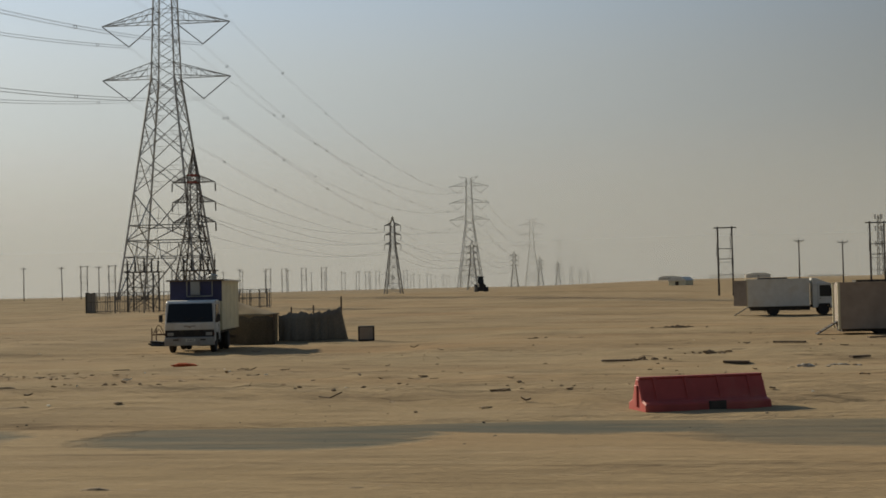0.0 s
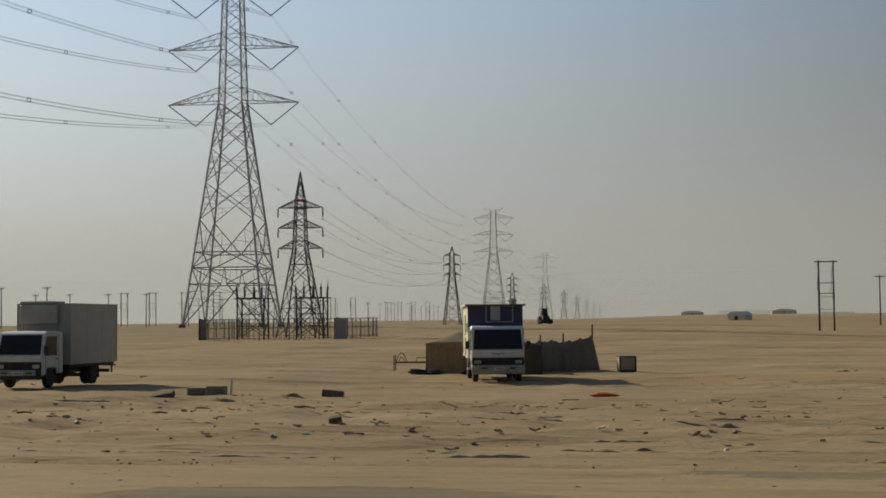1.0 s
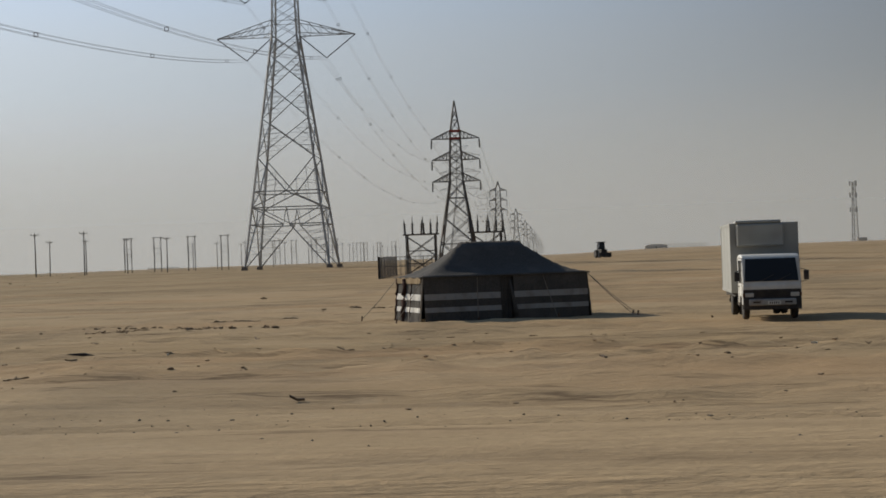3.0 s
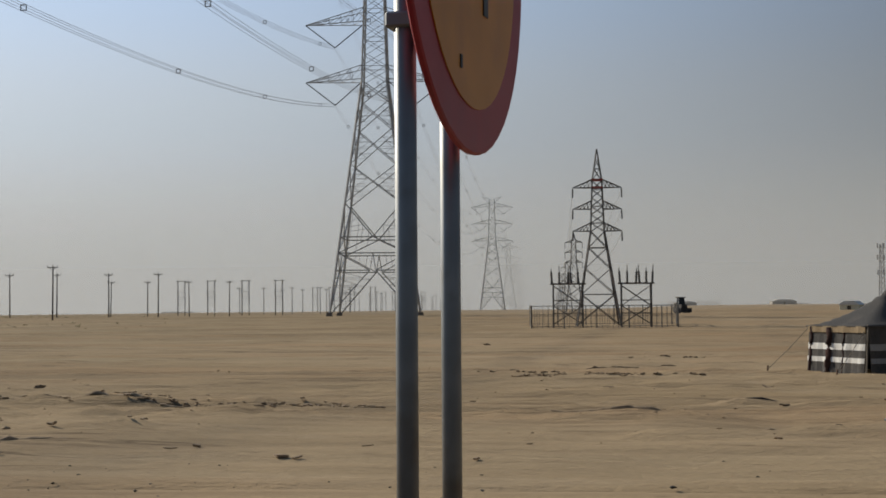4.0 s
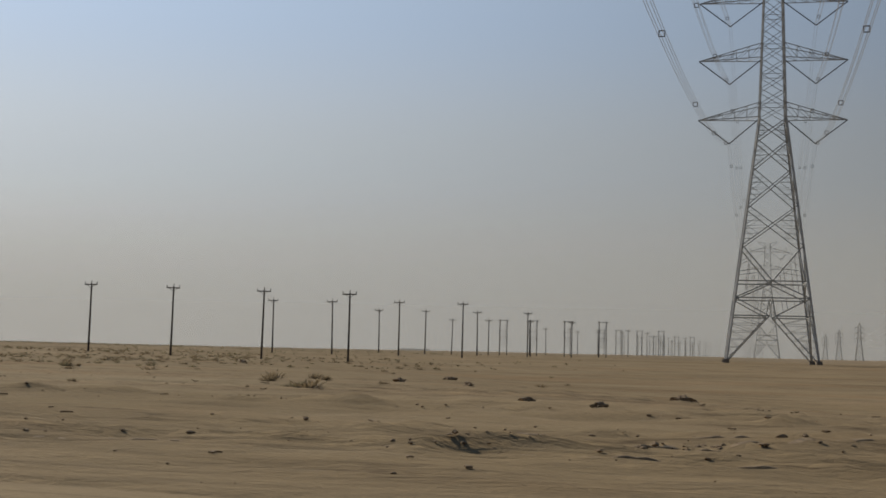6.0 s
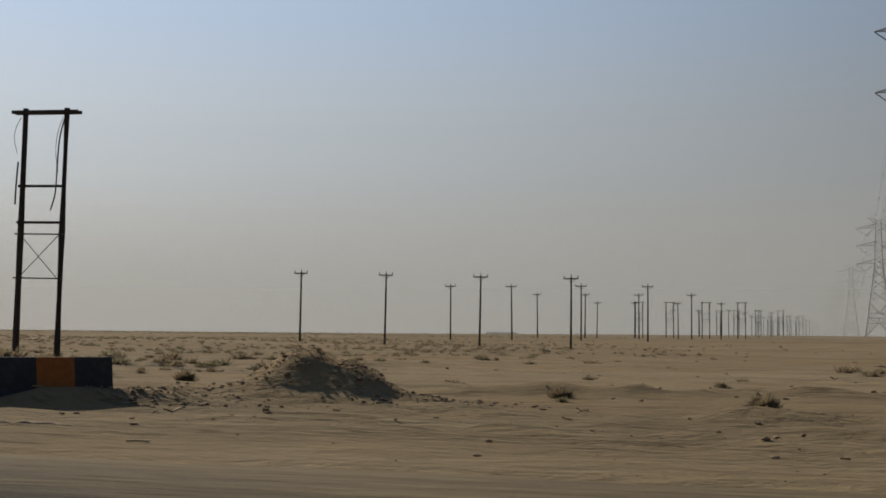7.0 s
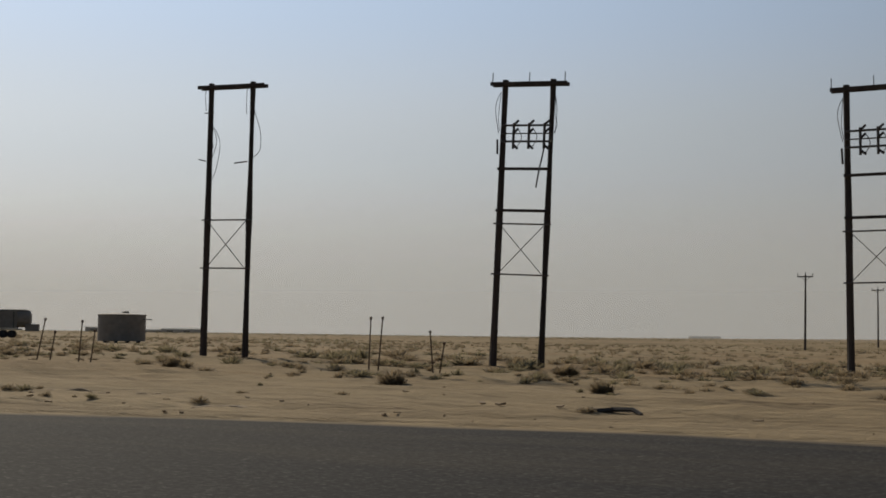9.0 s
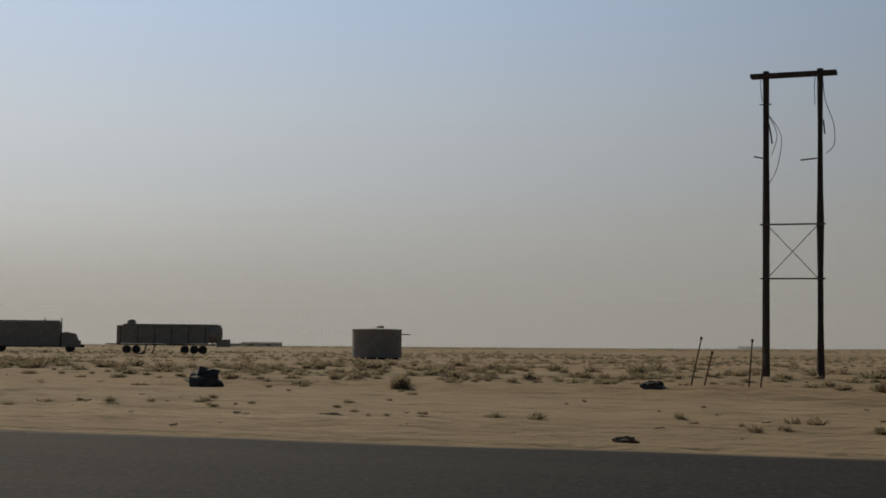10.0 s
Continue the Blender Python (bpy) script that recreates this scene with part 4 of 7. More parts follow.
def compound_fence():
    t = thing("compound_fence", Matrix(), "steel picket fence with grey sheet panels round the terminal tower", "fence")
    runs = [((-67.6, 147.4), (-52.4, 149.0)), ((-52.4, 149.0), (-51.4, 166.5)), ((-67.6, 147.4), (-68.6, 168.5)), ((-68.6, 168.5), (-51.4, 166.5))]
    for a, b in runs:
        a, b = Vector(a), Vector(b)
        n = int((b - a).length / 0.55)
        for k in range(n + 1):
            p = a.lerp(b, k / n)
            z = ground_z(p.x, p.y)
            part("post" if k % 6 == 0 else "picket", Shape().beam((p.x, p.y, z - 0.1), (p.x, p.y, z + 2.35), 0.11 if k % 6 == 0 else 0.035), STEEL_LINE, t)
        za, zb = ground_z(a.x, a.y), ground_z(b.x, b.y)
        for h in (0.15, 1.25, 2.28):
            part("rail", Shape().beam((*a, za + h), (*b, zb + h), 0.05), STEEL_LINE, t)
    for a, b, n in (((-52.33, 149.2), (-52.1, 153.6), 5), ((-67.7, 147.6), (-67.85, 150.6), 3)):
        a, b = Vector(a), Vector(b)
        for k in range(n):
            p, q = a.lerp(b, k / n), a.lerp(b, (k + 0.97) / n)
            z = ground_z(p.x, p.y)
            part("panel", Shape().beam((p.x, p.y, z + 1.2), (q.x, q.y, z + 1.2), 0.04, 2.4), FARWALL, t, "pale grey corrugated sheet")


compound_fence()


# ---- wooden distribution poles ----
def single_pole(m):
    t = thing("utility_pole", m, "dark creosoted wooden pole with a short cross-arm", "pole", "wooden pole lines")
    part("pole", Shape().tube([(0, 0, -0.3), (0.01, 0, 4), (0, 0, 8.6)], 0.15, 8, 0.10), POLE, t)
    part("cross_arm", Shape().box((0, -0.13, 8.38), (1.8, 0.12, 0.14)), POLE, t)
    for s in (-1, 1):
        part("brace", Shape().beam((0, -0.14, 7.9), (s * 0.55, -0.14, 8.34), 0.045), STEEL_DARK, t)
    for x in (-0.84, 0.0, 0.84):
        part("insulator", Shape().lathe((x, -0.13 if x else 0, 8.45 if x else 8.6), (0, 0, 1), [(0.03, 0), (0.03, 0.1), (0.08, 0.12), (0.06, 0.2), (0.07, 0.24), (0.03, 0.3)], 6), INSULATOR, t)
    return t


def h_frame(m, height, style, label):
    """Two poles with a top beam, rungs and cross wires; style adds switchgear or hanging leads."""
    t = thing("twin_pole_frame", m, label, "pole frame", "twin wooden pole frames")
    half = 1.02
    for s in (-1, 1):
        part("pole", Shape().tube([(s * half, 0, -0.4), (s * half * 0.995, 0, height * 0.5), (s * half, 0, height + 0.12)], 0.165, 10, 0.125), POLE, t)
    for y in (-0.17, 0.17):
        part("top_beam", Shape().box((0.02, y, height - 0.06), (3.25, 0.09, 0.15)), POLE, t)
    r = height / 11.1
    bars = [(5.55, 0.06), (3.58, 0.06)]
    if style != "bare":
        bars += [(7.7, 0.11), (6.07, 0.11)]
    for z, w in bars:
        part("rung", Shape().box((0, -0.13, z * r), (2.3 if w > 0.1 else 2.45, w, w)), STEEL_DARK if w < 0.1 else POLE, t)
    sh = Shape()
    for s in (-1, 1):
        sh.beam((-s * 0.92, -0.15 - 0.02 * s, 5.5 * r), (s * 0.92, -0.15 - 0.02 * s, 3.62 * r), 0.028)
    part("cross_brace", sh, STEEL_DARK, t)
    if style == "switch":
        for z in (9.4, 9.08, 8.77):
            part("switch_rail", Shape().box((0, -0.15, z * r), (2.1, 0.07, 0.08 if z != 9.08 else 0.045)), STEEL_DARK, t)
        for x in (-0.50, 0.15, 0.80):
            part("switch_board", Shape().box((x, -0.22, 8.98 * r), (0.10, 0.06, 1.06)), STEEL_DARK, t, bevel=0.008)
            for z, up in ((9.42, 1), (9.10, 1), (8.62, -1)):
                prof = [(0.03, 0)] + [(0.062 if i % 2 else 0.04, 0.035 * i) for i in range(1, 8)] + [(0.02, 0.27)]
                part("fuse_switch", Shape().lathe((x + 0.02, -0.25, z * r), (0.75, -0.2, 0.6 * up), prof, 7), INSULATOR, t)
            arc = [(x + 0.20 + 0.17 * math.sin(math.pi * k / 8), -0.30, 9.25 * r - 0.72 * k / 8) for k in range(9)]
            part("lead", Shape().tube(arc, 0.016, 4), INSULATOR, t)
        for x in (-1.58, 0.0, 1.50):
            part("pin", Shape().beam((x, 0, height), (x, 0, height + 0.42), 0.03), STEEL_DARK, t)

    def lead(pts, r0):
        """A slack lead through the given (across, below the beam) points."""
        fine = []
        for i in range(len(pts) - 1):
            p0, p1, p2, p3 = (Vector(pts[min(max(j, 0), len(pts) - 1)]) for j in (i - 1, i, i + 1, i + 2))
            for k in range(4):
                u = k / 4
                fine.append(0.5 * (2 * p1 + (p2 - p0) * u + (2 * p0 - 5 * p1 + 4 * p2 - p3) * u * u + (3 * p1 - p0 - 3 * p2 + p3) * u ** 3))
        fine.append(Vector(pts[-1]))
        part("hanging_lead" if r0 < 0.025 else "cable_tail", Shape().tube([(p.x, -0.2, height - p.y) for p in fine], r0, 5), INSULATOR, t)

    if style == "bare":
        lead([(-half + 0.14, 1.65), (-half + 0.45, 2.1), (-half + 0.62, 2.65), (-half + 0.45, 3.7), (-half + 0.15, 4.3)], 0.014)
        lead([(-half + 0.14, 1.7), (-half + 0.36, 2.1), (-half + 0.44, 2.55), (-half + 0.24, 3.2)], 0.014)
        lead([(-half + 0.12, 1.9), (-half + 0.20, 2.3), (-half + 0.26, 2.75)], 0.030)
        lead([(half + 0.12, 0.2), (half + 0.20, 1.1), (half + 0.50, 2.0), (half + 0.56, 2.6), (half + 0.50, 2.95), (half + 0.22, 3.2)], 0.015)
        lead([(half + 0.14, 1.9), (half + 0.19, 2.45)], 0.030)
        lead([(half - 0.16, 0.1), (half - 0.19, 0.7), (half - 0.17, 1.3)], 0.014)
        lead([(-half - 0.14, 0.1), (-half - 0.18, 0.5), (-half - 0.12, 1.1)], 0.014)
        part("pin", Shape().beam((-half - 0.22, -0.16, height - 1.2), (-half + 0.24, -0.16, height - 1.2), 0.04), STEEL_DARK, t)
    elif style == "switch":
        lead([(-half - 0.10, 0.4), (-half - 0.26, 0.75), (-half - 0.31, 1.15), (-half - 0.22, 1.7), (-half - 0.13, 2.1)], 0.014)
        lead([(-half - 0.10, 0.45), (-half - 0.14, 0.9), (-half - 0.17, 1.5), (-half - 0.10, 2.0)], 0.013)
        lead([(-half - 0.18, 2.35), (-half - 0.15, 2.95)], 0.045)
        lead([(half + 0.12, 0.4), (half + 0.24, 0.9), (half + 0.26, 1.5), (half + 0.22, 2.1)], 0.014)
        lead([(half + 0.12, 0.3), (half + 0.19, 0.8), (half + 0.20, 1.4), (half + 0.30, 1.75), (half + 0.18, 2.1)], 0.013)
        lead([(half - 0.18, 2.5), (half - 0.28, 3.1), (half - 0.38, 3.6), (half - 0.48, 4.3)], 0.034)
    else:
        lead([(half + 0.0, 0.4), (half - 0.20, 1.3), (half - 0.26, 2.6), (half - 0.30, 3.7), (half - 0.50, 4.45)], 0.034)
        lead([(half - 0.05, 0.3), (half - 0.30, 1.0), (half - 0.36, 1.9), (half - 0.20, 2.8)], 0.014)
        lead([(-half - 0.10, 0.3), (-half - 0.34, 0.8), (-half - 0.40, 1.3), (-half - 0.22, 1.9)], 0.014)
        lead([(-half - 0.15, 2.3), (-half - 0.20, 3.2), (-half - 0.22, 4.2)], 0.040)
    if style == "bare":
        part("step_bracket", Shape().beam((-half - 0.44, -0.15, height - 3.22), (-half - 0.1, -0.15, height - 3.30), 0.05), STEEL_DARK, t)
        part("step_bracket", Shape().beam((half - 0.72, -0.15, height - 3.42), (half - 0.1, -0.15, height - 3.36), 0.05), STEEL_DARK, t)
    return t


def lean(x, y, rx, ry, rz):
    return pose(x, y, ground_z(x, y), rx, ry, rz)


h_frame(lean(-151.72, 58.1, 0, 0.9, 3), 11.0, "plain", "twin-pole timber frame with hanging leads and cross bracing")
h_frame(lean(-164.12, 56.5, 0, -0.7, -2), 11.05, "switch", "twin-pole timber frame carrying a rack of switchgear")
h_frame(lean(-177.88, 54.5, 0, 2.1, 2), 11.55, "switch", "leaning twin-pole timber frame carrying a rack of switchgear")
h_frame(lean(-190.73, 53.0, 0, 0.5, 3), 11.75, "bare", "twin-pole timber frame with loose leads and no switchgear")
far_frame = h_frame(on(6.2, 202.0, -0.25, 0), 10.15, "plain", "distant twin-pole timber frame standing alone in the sand")
copy_thing(far_frame, on(27.6, 203.0, 0.2, 10))

pole = single_pole(on(-149.6, 164.0, 0.0, 1))
rng = random.Random(4)
# four parallel lines that draw closer together far off
for k, (x0, y0, drift) in enumerate(((-149.6, 163.8, 0.008), (-160.6, 163.4, 0.0145), (-172.3, 162.5, 0.0235), (-182.9, 161.2, 0.034))):
    for row in range(1 if k == 0 else 0, 16):
        y = y0 + 55.6 * row + (0, 2.3, 1.4, 0.5)[min(row, 3)]
        x = x0 + drift * min(y - y0, 500)
        if row in (4, 7, 10):
            copy_thing(far_frame, on(x, y0 + 55 * row, -0.3, 0))
            continue
        copy_thing(pole, on(x, y, 0.35 if 0 < row < 3 else 0.0, rng.uniform(-4, 4)) @ pose(0, 0, 0, rng.uniform(-0.8, 0.8), rng.uniform(-0.9, 0.9), 0))
for x, y, z in ((20.9, 254.4, 0.3), (28.5, 254.0, -0.2)):
    copy_thing(pole, on(x, y, z, 8))


# ---- vehicles ----
def wheel(t, x, y, r, w, out):
    """A wheel whose hub faces out (+1 or -1 along x)."""
    hub = Shape().lathe((x - out * w * 0.3, y, r), (out, 0, 0), [(r * 0.60, 0), (r * 0.60, w * 0.62), (r * 0.50, w * 0.70), (r * 0.34, w * 0.48), (r * 0.20, w * 0.56), (r * 0.12, w * 0.72), (0.02, w * 0.74)], 16)
    h = part("wheel", hub, BUMPER, t, "dusty steel wheel")
    tyre = Shape().lathe((x - out * w * 0.5, y, r), (out, 0, 0), [(r * 0.58, 0), (r * 0.86, 0), (r * 0.97, w * 0.12), (r, w * 0.3), (r, w * 0.7), (r * 0.97, w * 0.88), (r * 0.86, w), (r * 0.58, w)], 20)
    part("tyre", tyre, RUBBER, h, "black dusty rubber tyre", smooth=False)


def cab(t, w, high, long, paint, r):
    """A forward-control lorry cab facing -y."""
    wb = 0.56 * high
    prof = [(0.02, 0.48), (-0.02, wb - 0.1), (0.03, wb), (0.30, high - 0.12), (0.46, high - 0.02), (long * 0.75, high), (long, high - 0.05), (long, 0.55),
            (0.42 + 2 * r + 0.10, 0.55), (0.42 + 2 * r - 0.04, r * 2 + 0.02), (0.42 + 0.06, r * 2 + 0.02), (0.42 - 0.1, 0.5)]
    part("cab_body", Shape().prism(prof, -w / 2, w / 2), paint, t, bevel=0.04)
    glass = Shape().add([(s * (w / 2 - (0.08 if z == 0 else 0.14)), y, zz) for y, zz, z in ((0.045, wb + 0.06, 0), (0.275, high - 0.15, 1)) for s in (-1, 1)], [(0, 1, 3, 2)])
    glass.v = [(x, y - 0.022, z) for x, y, z in glass.v] + [(x, y + 0.01, z) for x, y, z in glass.v]
    glass.f = [(0, 1, 3, 2), (4, 6, 7, 5), (0, 4, 5, 1), (1, 5, 7, 3), (3, 7, 6, 2), (2, 6, 4, 0)]
    glass.m = [0] * 6
    ws = part("windscreen", glass, GLASS, t, "dark tinted windscreen")
    for k in (-0.35, 0.2):
        part("wiper", Shape().beam((k, 0.02, wb + 0.07), (k + 0.42, 0.075, wb + 0.27), 0.018), CHASSIS, ws)
    for s in (-1, 1):
        win = Shape().prism([(0.20, wb + 0.08), (0.40, high - 0.20), (long * 0.70, high - 0.20), (long * 0.70, wb + 0.02), (0.34, wb + 0.02)], s * (w / 2) - 0.01, s * (w / 2) + 0.008)
        part("side_window", win, GLASS, t, "dark side window glass")
        door = Shape()
        y0, y1 = 0.30, long * 0.78
        for a, b in (((y0, wb - 0.55), (y0, high - 0.2)), ((y1, 0.62), (y1, high - 0.12)), ((y0, high - 0.12), (y1, high - 0.12))):
            door.beam((s * (w / 2 + 0.001), *a), (s * (w / 2 + 0.001), *b), 0.014)
        part("door_seam", door, CHASSIS, t)
        part("door_handle", Shape().box((s * (w / 2 + 0.015), y1 - 0.16, wb - 0.12), (0.03, 0.14, 0.04)), CHASSIS, t, "black door handle")
        arm_ = part("mirror_arm", Shape().tube([(s * w / 2, 0.16, wb + 0.45), (s * (w / 2 + 0.16), 0.02, wb + 0.42), (s * (w / 2 + 0.16), 0.02, wb + 0.05), (s * w / 2, 0.12, wb + 0.02)], 0.014, 5), CHASSIS, t)
        part("mirror", Shape().box((s * (w / 2 + 0.17), 0.0, wb + 0.24), (0.17, 0.06, 0.32)), CHASSIS, arm_, "black door mirror", bevel=0.02)
        part("mudguard", Shape().prism([(0.36, 0.36), (0.44, r * 2 - 0.05), (0.5, r * 2 + 0.01), (0.42 + 2 * r, r * 2 + 0.01), (0.46 + 2 * r, 0.5), (0.42 + 2 * r, 0.5), (0.38 + 2 * r, r * 2 - 0.06), (0.52, r * 2 - 0.06), (0.42, 0.36)], s * w / 2 - s * 0.30, s * w / 2 - s * 0.02), CHASSIS, t)
    return wb


def lorry_front(t, w, wb, style):
    heavy = style == "heavy"
    low = wb - (0.44 if heavy else 0.36)
    part("apron", Shape().box((0, -0.03, 0.55), (w * 0.985, 0.10, 0.40)), CHASSIS, t, "black lower apron", bevel=0.02)
    gr = part("grille", Shape().box((0, -0.012, low), (w * 0.985, 0.03, 0.30)), CHASSIS, t, "black grille", bevel=0.008)
    for k in range(4):
        part("slat", Shape().box((0, -0.034, low - 0.09 + 0.055 * k), (w * 0.55, 0.014, 0.02)), RUBBER, gr)
    for s in (-1, 1):
        part("headlamp", Shape().box((s * w * 0.385, -0.03, low - 0.03), (0.28, 0.05, 0.14)), BUMPER if heavy else LAMP, t, "rectangular headlamp", bevel=0.015)
        part("indicator", Shape().box((s * w * 0.482, -0.02, low - 0.03), (0.07, 0.06, 0.12)), RUST, t, "dull amber indicator lamp")
    bp = part("bumper", Shape().box((0, -0.07, 0.60 if not heavy else 0.53), (w * (1.0 if heavy else 0.80), 0.16, 0.38 if heavy else 0.22)), BUMPER, t, "scuffed pale bumper", bevel=0.03)
    part("number_plate", Shape().box((0.05, -0.157, 0.58), (0.42, 0.012, 0.12)), WHITE, bp, "pale number plate with plain dark bars")
    for k in range(5):
        part("plate_bar", Shape().box((-0.09 + 0.07 * k, -0.166, 0.58), (0.035, 0.006, 0.07)), CHASSIS, bp)
    for s in (-1, 1):
        part("bumper_slot", Shape().box((s * w * 0.27, -0.152, 0.60), (0.24, 0.012, 0.06)), CHASSIS, bp)
    if heavy:
        part("front_band", Shape().box((0, -0.02, wb - 0.12), (w * 0.97, 0.03, 0.30)), WHITE, t, "pale band under the windscreen", bevel=0.01)
        for x, z, ww, hh in ((-0.16, -0.12, 0.18, 0.05), (0.0, -0.15, 0.14, 0.08), (0.17, -0.12, 0.18, 0.05)):
            part("badge", Shape().box((x, -0.04, wb + z), (ww, 0.012, hh)), BOXTAN, t, "faded brown badge")


def chassis(t, w, y0, y1, rear, r):
    for s in (-1, 1):
        part("frame_rail", Shape().box((s * 0.4, (y0 + y1) / 2, 0.68), (0.09, y1 - y0, 0.18)), CHASSIS, t)
        wheel(t, s * (w / 2 - 0.13), rear, r, 0.23, s)
        part("inner_tyre", Shape().lathe((s * (w / 2 - 0.50), rear, r), (s, 0, 0), [(r * 0.58, 0), (r * 0.92, 0), (r, 0.05), (r, 0.17), (r * 0.92, 0.22), (r * 0.58, 0.22)], 16), RUBBER, t)
        part("mud_flap", Shape().box((s * (w / 2 - 0.28), rear + r + 0.18, 0.45), (0.42, 0.02, 0.42)), CHASSIS, t)
    part("axle", Shape().tube([(-w / 2 + 0.2, rear, r), (w / 2 - 0.2, rear, r)], 0.08, 8), CHASSIS, t)
    part("fuel_tank", Shape().box((-w / 2 + 0.35, (y0 + rear) / 2, 0.55), (0.42, 0.75, 0.36)), CHASSIS, t, bevel=0.05)
    part("battery_box", Shape().box((w / 2 - 0.35, (y0 + rear) / 2 - 0.2, 0.55), (0.35, 0.5, 0.30)), CHASSIS, t, bevel=0.03)
    part("rear_bar", Shape().box((0, y1 - 0.08, 0.50), (w * 0.95, 0.08, 0.14)), CHASSIS, t)


def cargo_box(t, w, y0, y1, z0, z1, material, trim, label):
    b = part("cargo_box", Shape().box((0, (y0 + y1) / 2, (z0 + z1) / 2), (w, y1 - y0, z1 - z0)), material, t, label, bevel=0.02)
    for s in (-1, 1):
        for z in (z0 + 0.06, z1 - 0.04):
            part("side_rail", Shape().box((s * (w / 2 + 0.004), (y0 + y1) / 2, z), (0.03, y1 - y0 + 0.03, 0.09)), trim, b)
        for y in (y0 + 0.03, y1 - 0.03):
            part("corner_post", Shape().box((s * (w / 2 - 0.02), y, (z0 + z1) / 2), (0.07, 0.08, z1 - z0 - 0.1)), trim, b)
        n = int((y1 - y0) / 1.4)
        for k in range(1, n):
            part("panel_seam", Shape().box((s * (w / 2 + 0.002), y0 + (y1 - y0) * k / n, (z0 + z1) / 2), (0.006, 0.02, z1 - z0 - 0.22)), material, b)
    for s in (-1, 1):
        part("rear_door", Shape().box((s * w * 0.245, y1 + 0.02, (z0 + z1) / 2), (w * 0.46, 0.04, z1 - z0 - 0.16)), material, b, bevel=0.01)
    part("floor_bearer", Shape().box((0, (y0 + y1) / 2, z0 - 0.06), (w * 0.9, y1 - y0 - 0.1, 0.12)), CHASSIS, b)
    return b


def light_truck():
    t = thing("box_truck", on(-39.55, 49.95, 0.0, -1.5), "small white box truck with dull grey refrigerated body on sand", "truck")
    wb = cab(t, 1.92, 2.2, 1.75, WHITE, 0.38)
    lorry_front(t, 1.92, wb, "light")
    for s in (-1, 1):
        wheel(t, s * 0.80, 0.82, 0.38, 0.21, s)
    chassis(t, 2.0, 1.4, 6.0, 4.45, 0.38)
    cargo_box(t, 2.3, 2.0, 6.25, 0.86, 3.28, BOXGREY, BOXGREY, "dull grey insulated cargo box")
    u = part("cooling_unit", Shape().box((-0.15, 1.90, 2.86), (1.6, 0.24, 0.78)), BOXGREY, t, "grey cooling unit over the cab", bevel=0.05)
    for k in range(6):
        part("vent_slat", Shape().box((-0.05, 1.776, 2.62 + 0.06 * k), (0.95, 0.02, 0.025)), BOXGREY, u)
    part("unit_cover", Shape().box((-0.2, 2.25, 3.32), (1.55, 0.85, 0.10)), BOXGREY, t, bevel=0.03)
    part("tail_step", Shape().box((0, 6.35, 0.72), (2.0, 0.22, 0.06)), CHASSIS, t)
    for s in (-1, 1):
        part("step_bracket", Shape().box((s * 0.85, 6.38, 0.56), (0.06, 0.06, 0.32)), CHASSIS, t)


def mural_material():
    """Faded food pictures: cream ground, red and orange strokes low down, green and yellow smudges."""
    m = mat("faded_mural", (0.66, 0.62, 0.43), 0.6, 0.0, 2, 0.1)
    nt = m.node_tree
    N, L = nt.nodes, nt.links
    b = N["Principled BSDF"]
    base = b.inputs["Base Color"].links[0].from_socket
    tc = N.new("ShaderNodeTexCoord")
    sep = N.new("ShaderNodeSeparateXYZ")
    L.new(tc.outputs["Object"], sep.inputs[0])

    def smudge(scale, stretch, lo, hi, zlo, zhi, colour, under):
        mp = N.new("ShaderNodeMapping")
        mp.inputs["Scale"].default_value = stretch
        L.new(tc.outputs["Object"], mp.inputs[0])
        n = N.new("ShaderNodeTexNoise")
        n.inputs["Scale"].default_value = scale
        L.new(mp.outputs[0], n.inputs["Vector"])
        r = N.new("ShaderNodeMapRange")
        r.inputs[1].default_value, r.inputs[2].default_value, r.inputs[4].default_value = lo, hi, 0.85
        L.new(n.outputs[0], r.inputs[0])
        g = N.new("ShaderNodeMapRange")
        g.inputs[1].default_value, g.inputs[2].default_value, g.inputs[3].default_value, g.inputs[4].default_value = zlo, zhi, 1, 0
        L.new(sep.outputs[2], g.inputs[0])
        k = N.new("ShaderNodeMath")
        k.operation = "MULTIPLY"
        L.new(r.outputs[0], k.inputs[0])
        L.new(g.outputs[0], k.inputs[1])
        side, k2 = N.new("ShaderNodeMapRange"), N.new("ShaderNodeMath")
        side.inputs[1].default_value, side.inputs[2].default_value, side.inputs[3].default_value, side.inputs[4].default_value = -0.6, -0.4, 1, 0
        L.new(sep.outputs[0], side.inputs[0])
        k2.operation = "MULTIPLY"
        L.new(k.outputs[0], k2.inputs[0])
        L.new(side.outputs[0], k2.inputs[1])
        mx = N.new("ShaderNodeMixRGB")
        mx.inputs[2].default_value = (*colour, 1)
        L.new(k2.outputs[0], mx.inputs[0])
        L.new(under, mx.inputs[1])
        return mx.outputs[0]
    c = smudge(1.6, (1, 1, 0.7), 0.50, 0.62, 2.3, 3.1, (0.42, 0.38, 0.12), base)
    c = smudge(1.9, (1, 1, 0.6), 0.50, 0.60, 1.5, 2.0, (0.60, 0.30, 0.08), c)
    c = smudge(2.4, (1, 1, 0.35), 0.50, 0.58, 1.35, 1.9, (0.50, 0.07, 0.03), c)
    L.new(c, b.inputs["Base Color"])
    return m


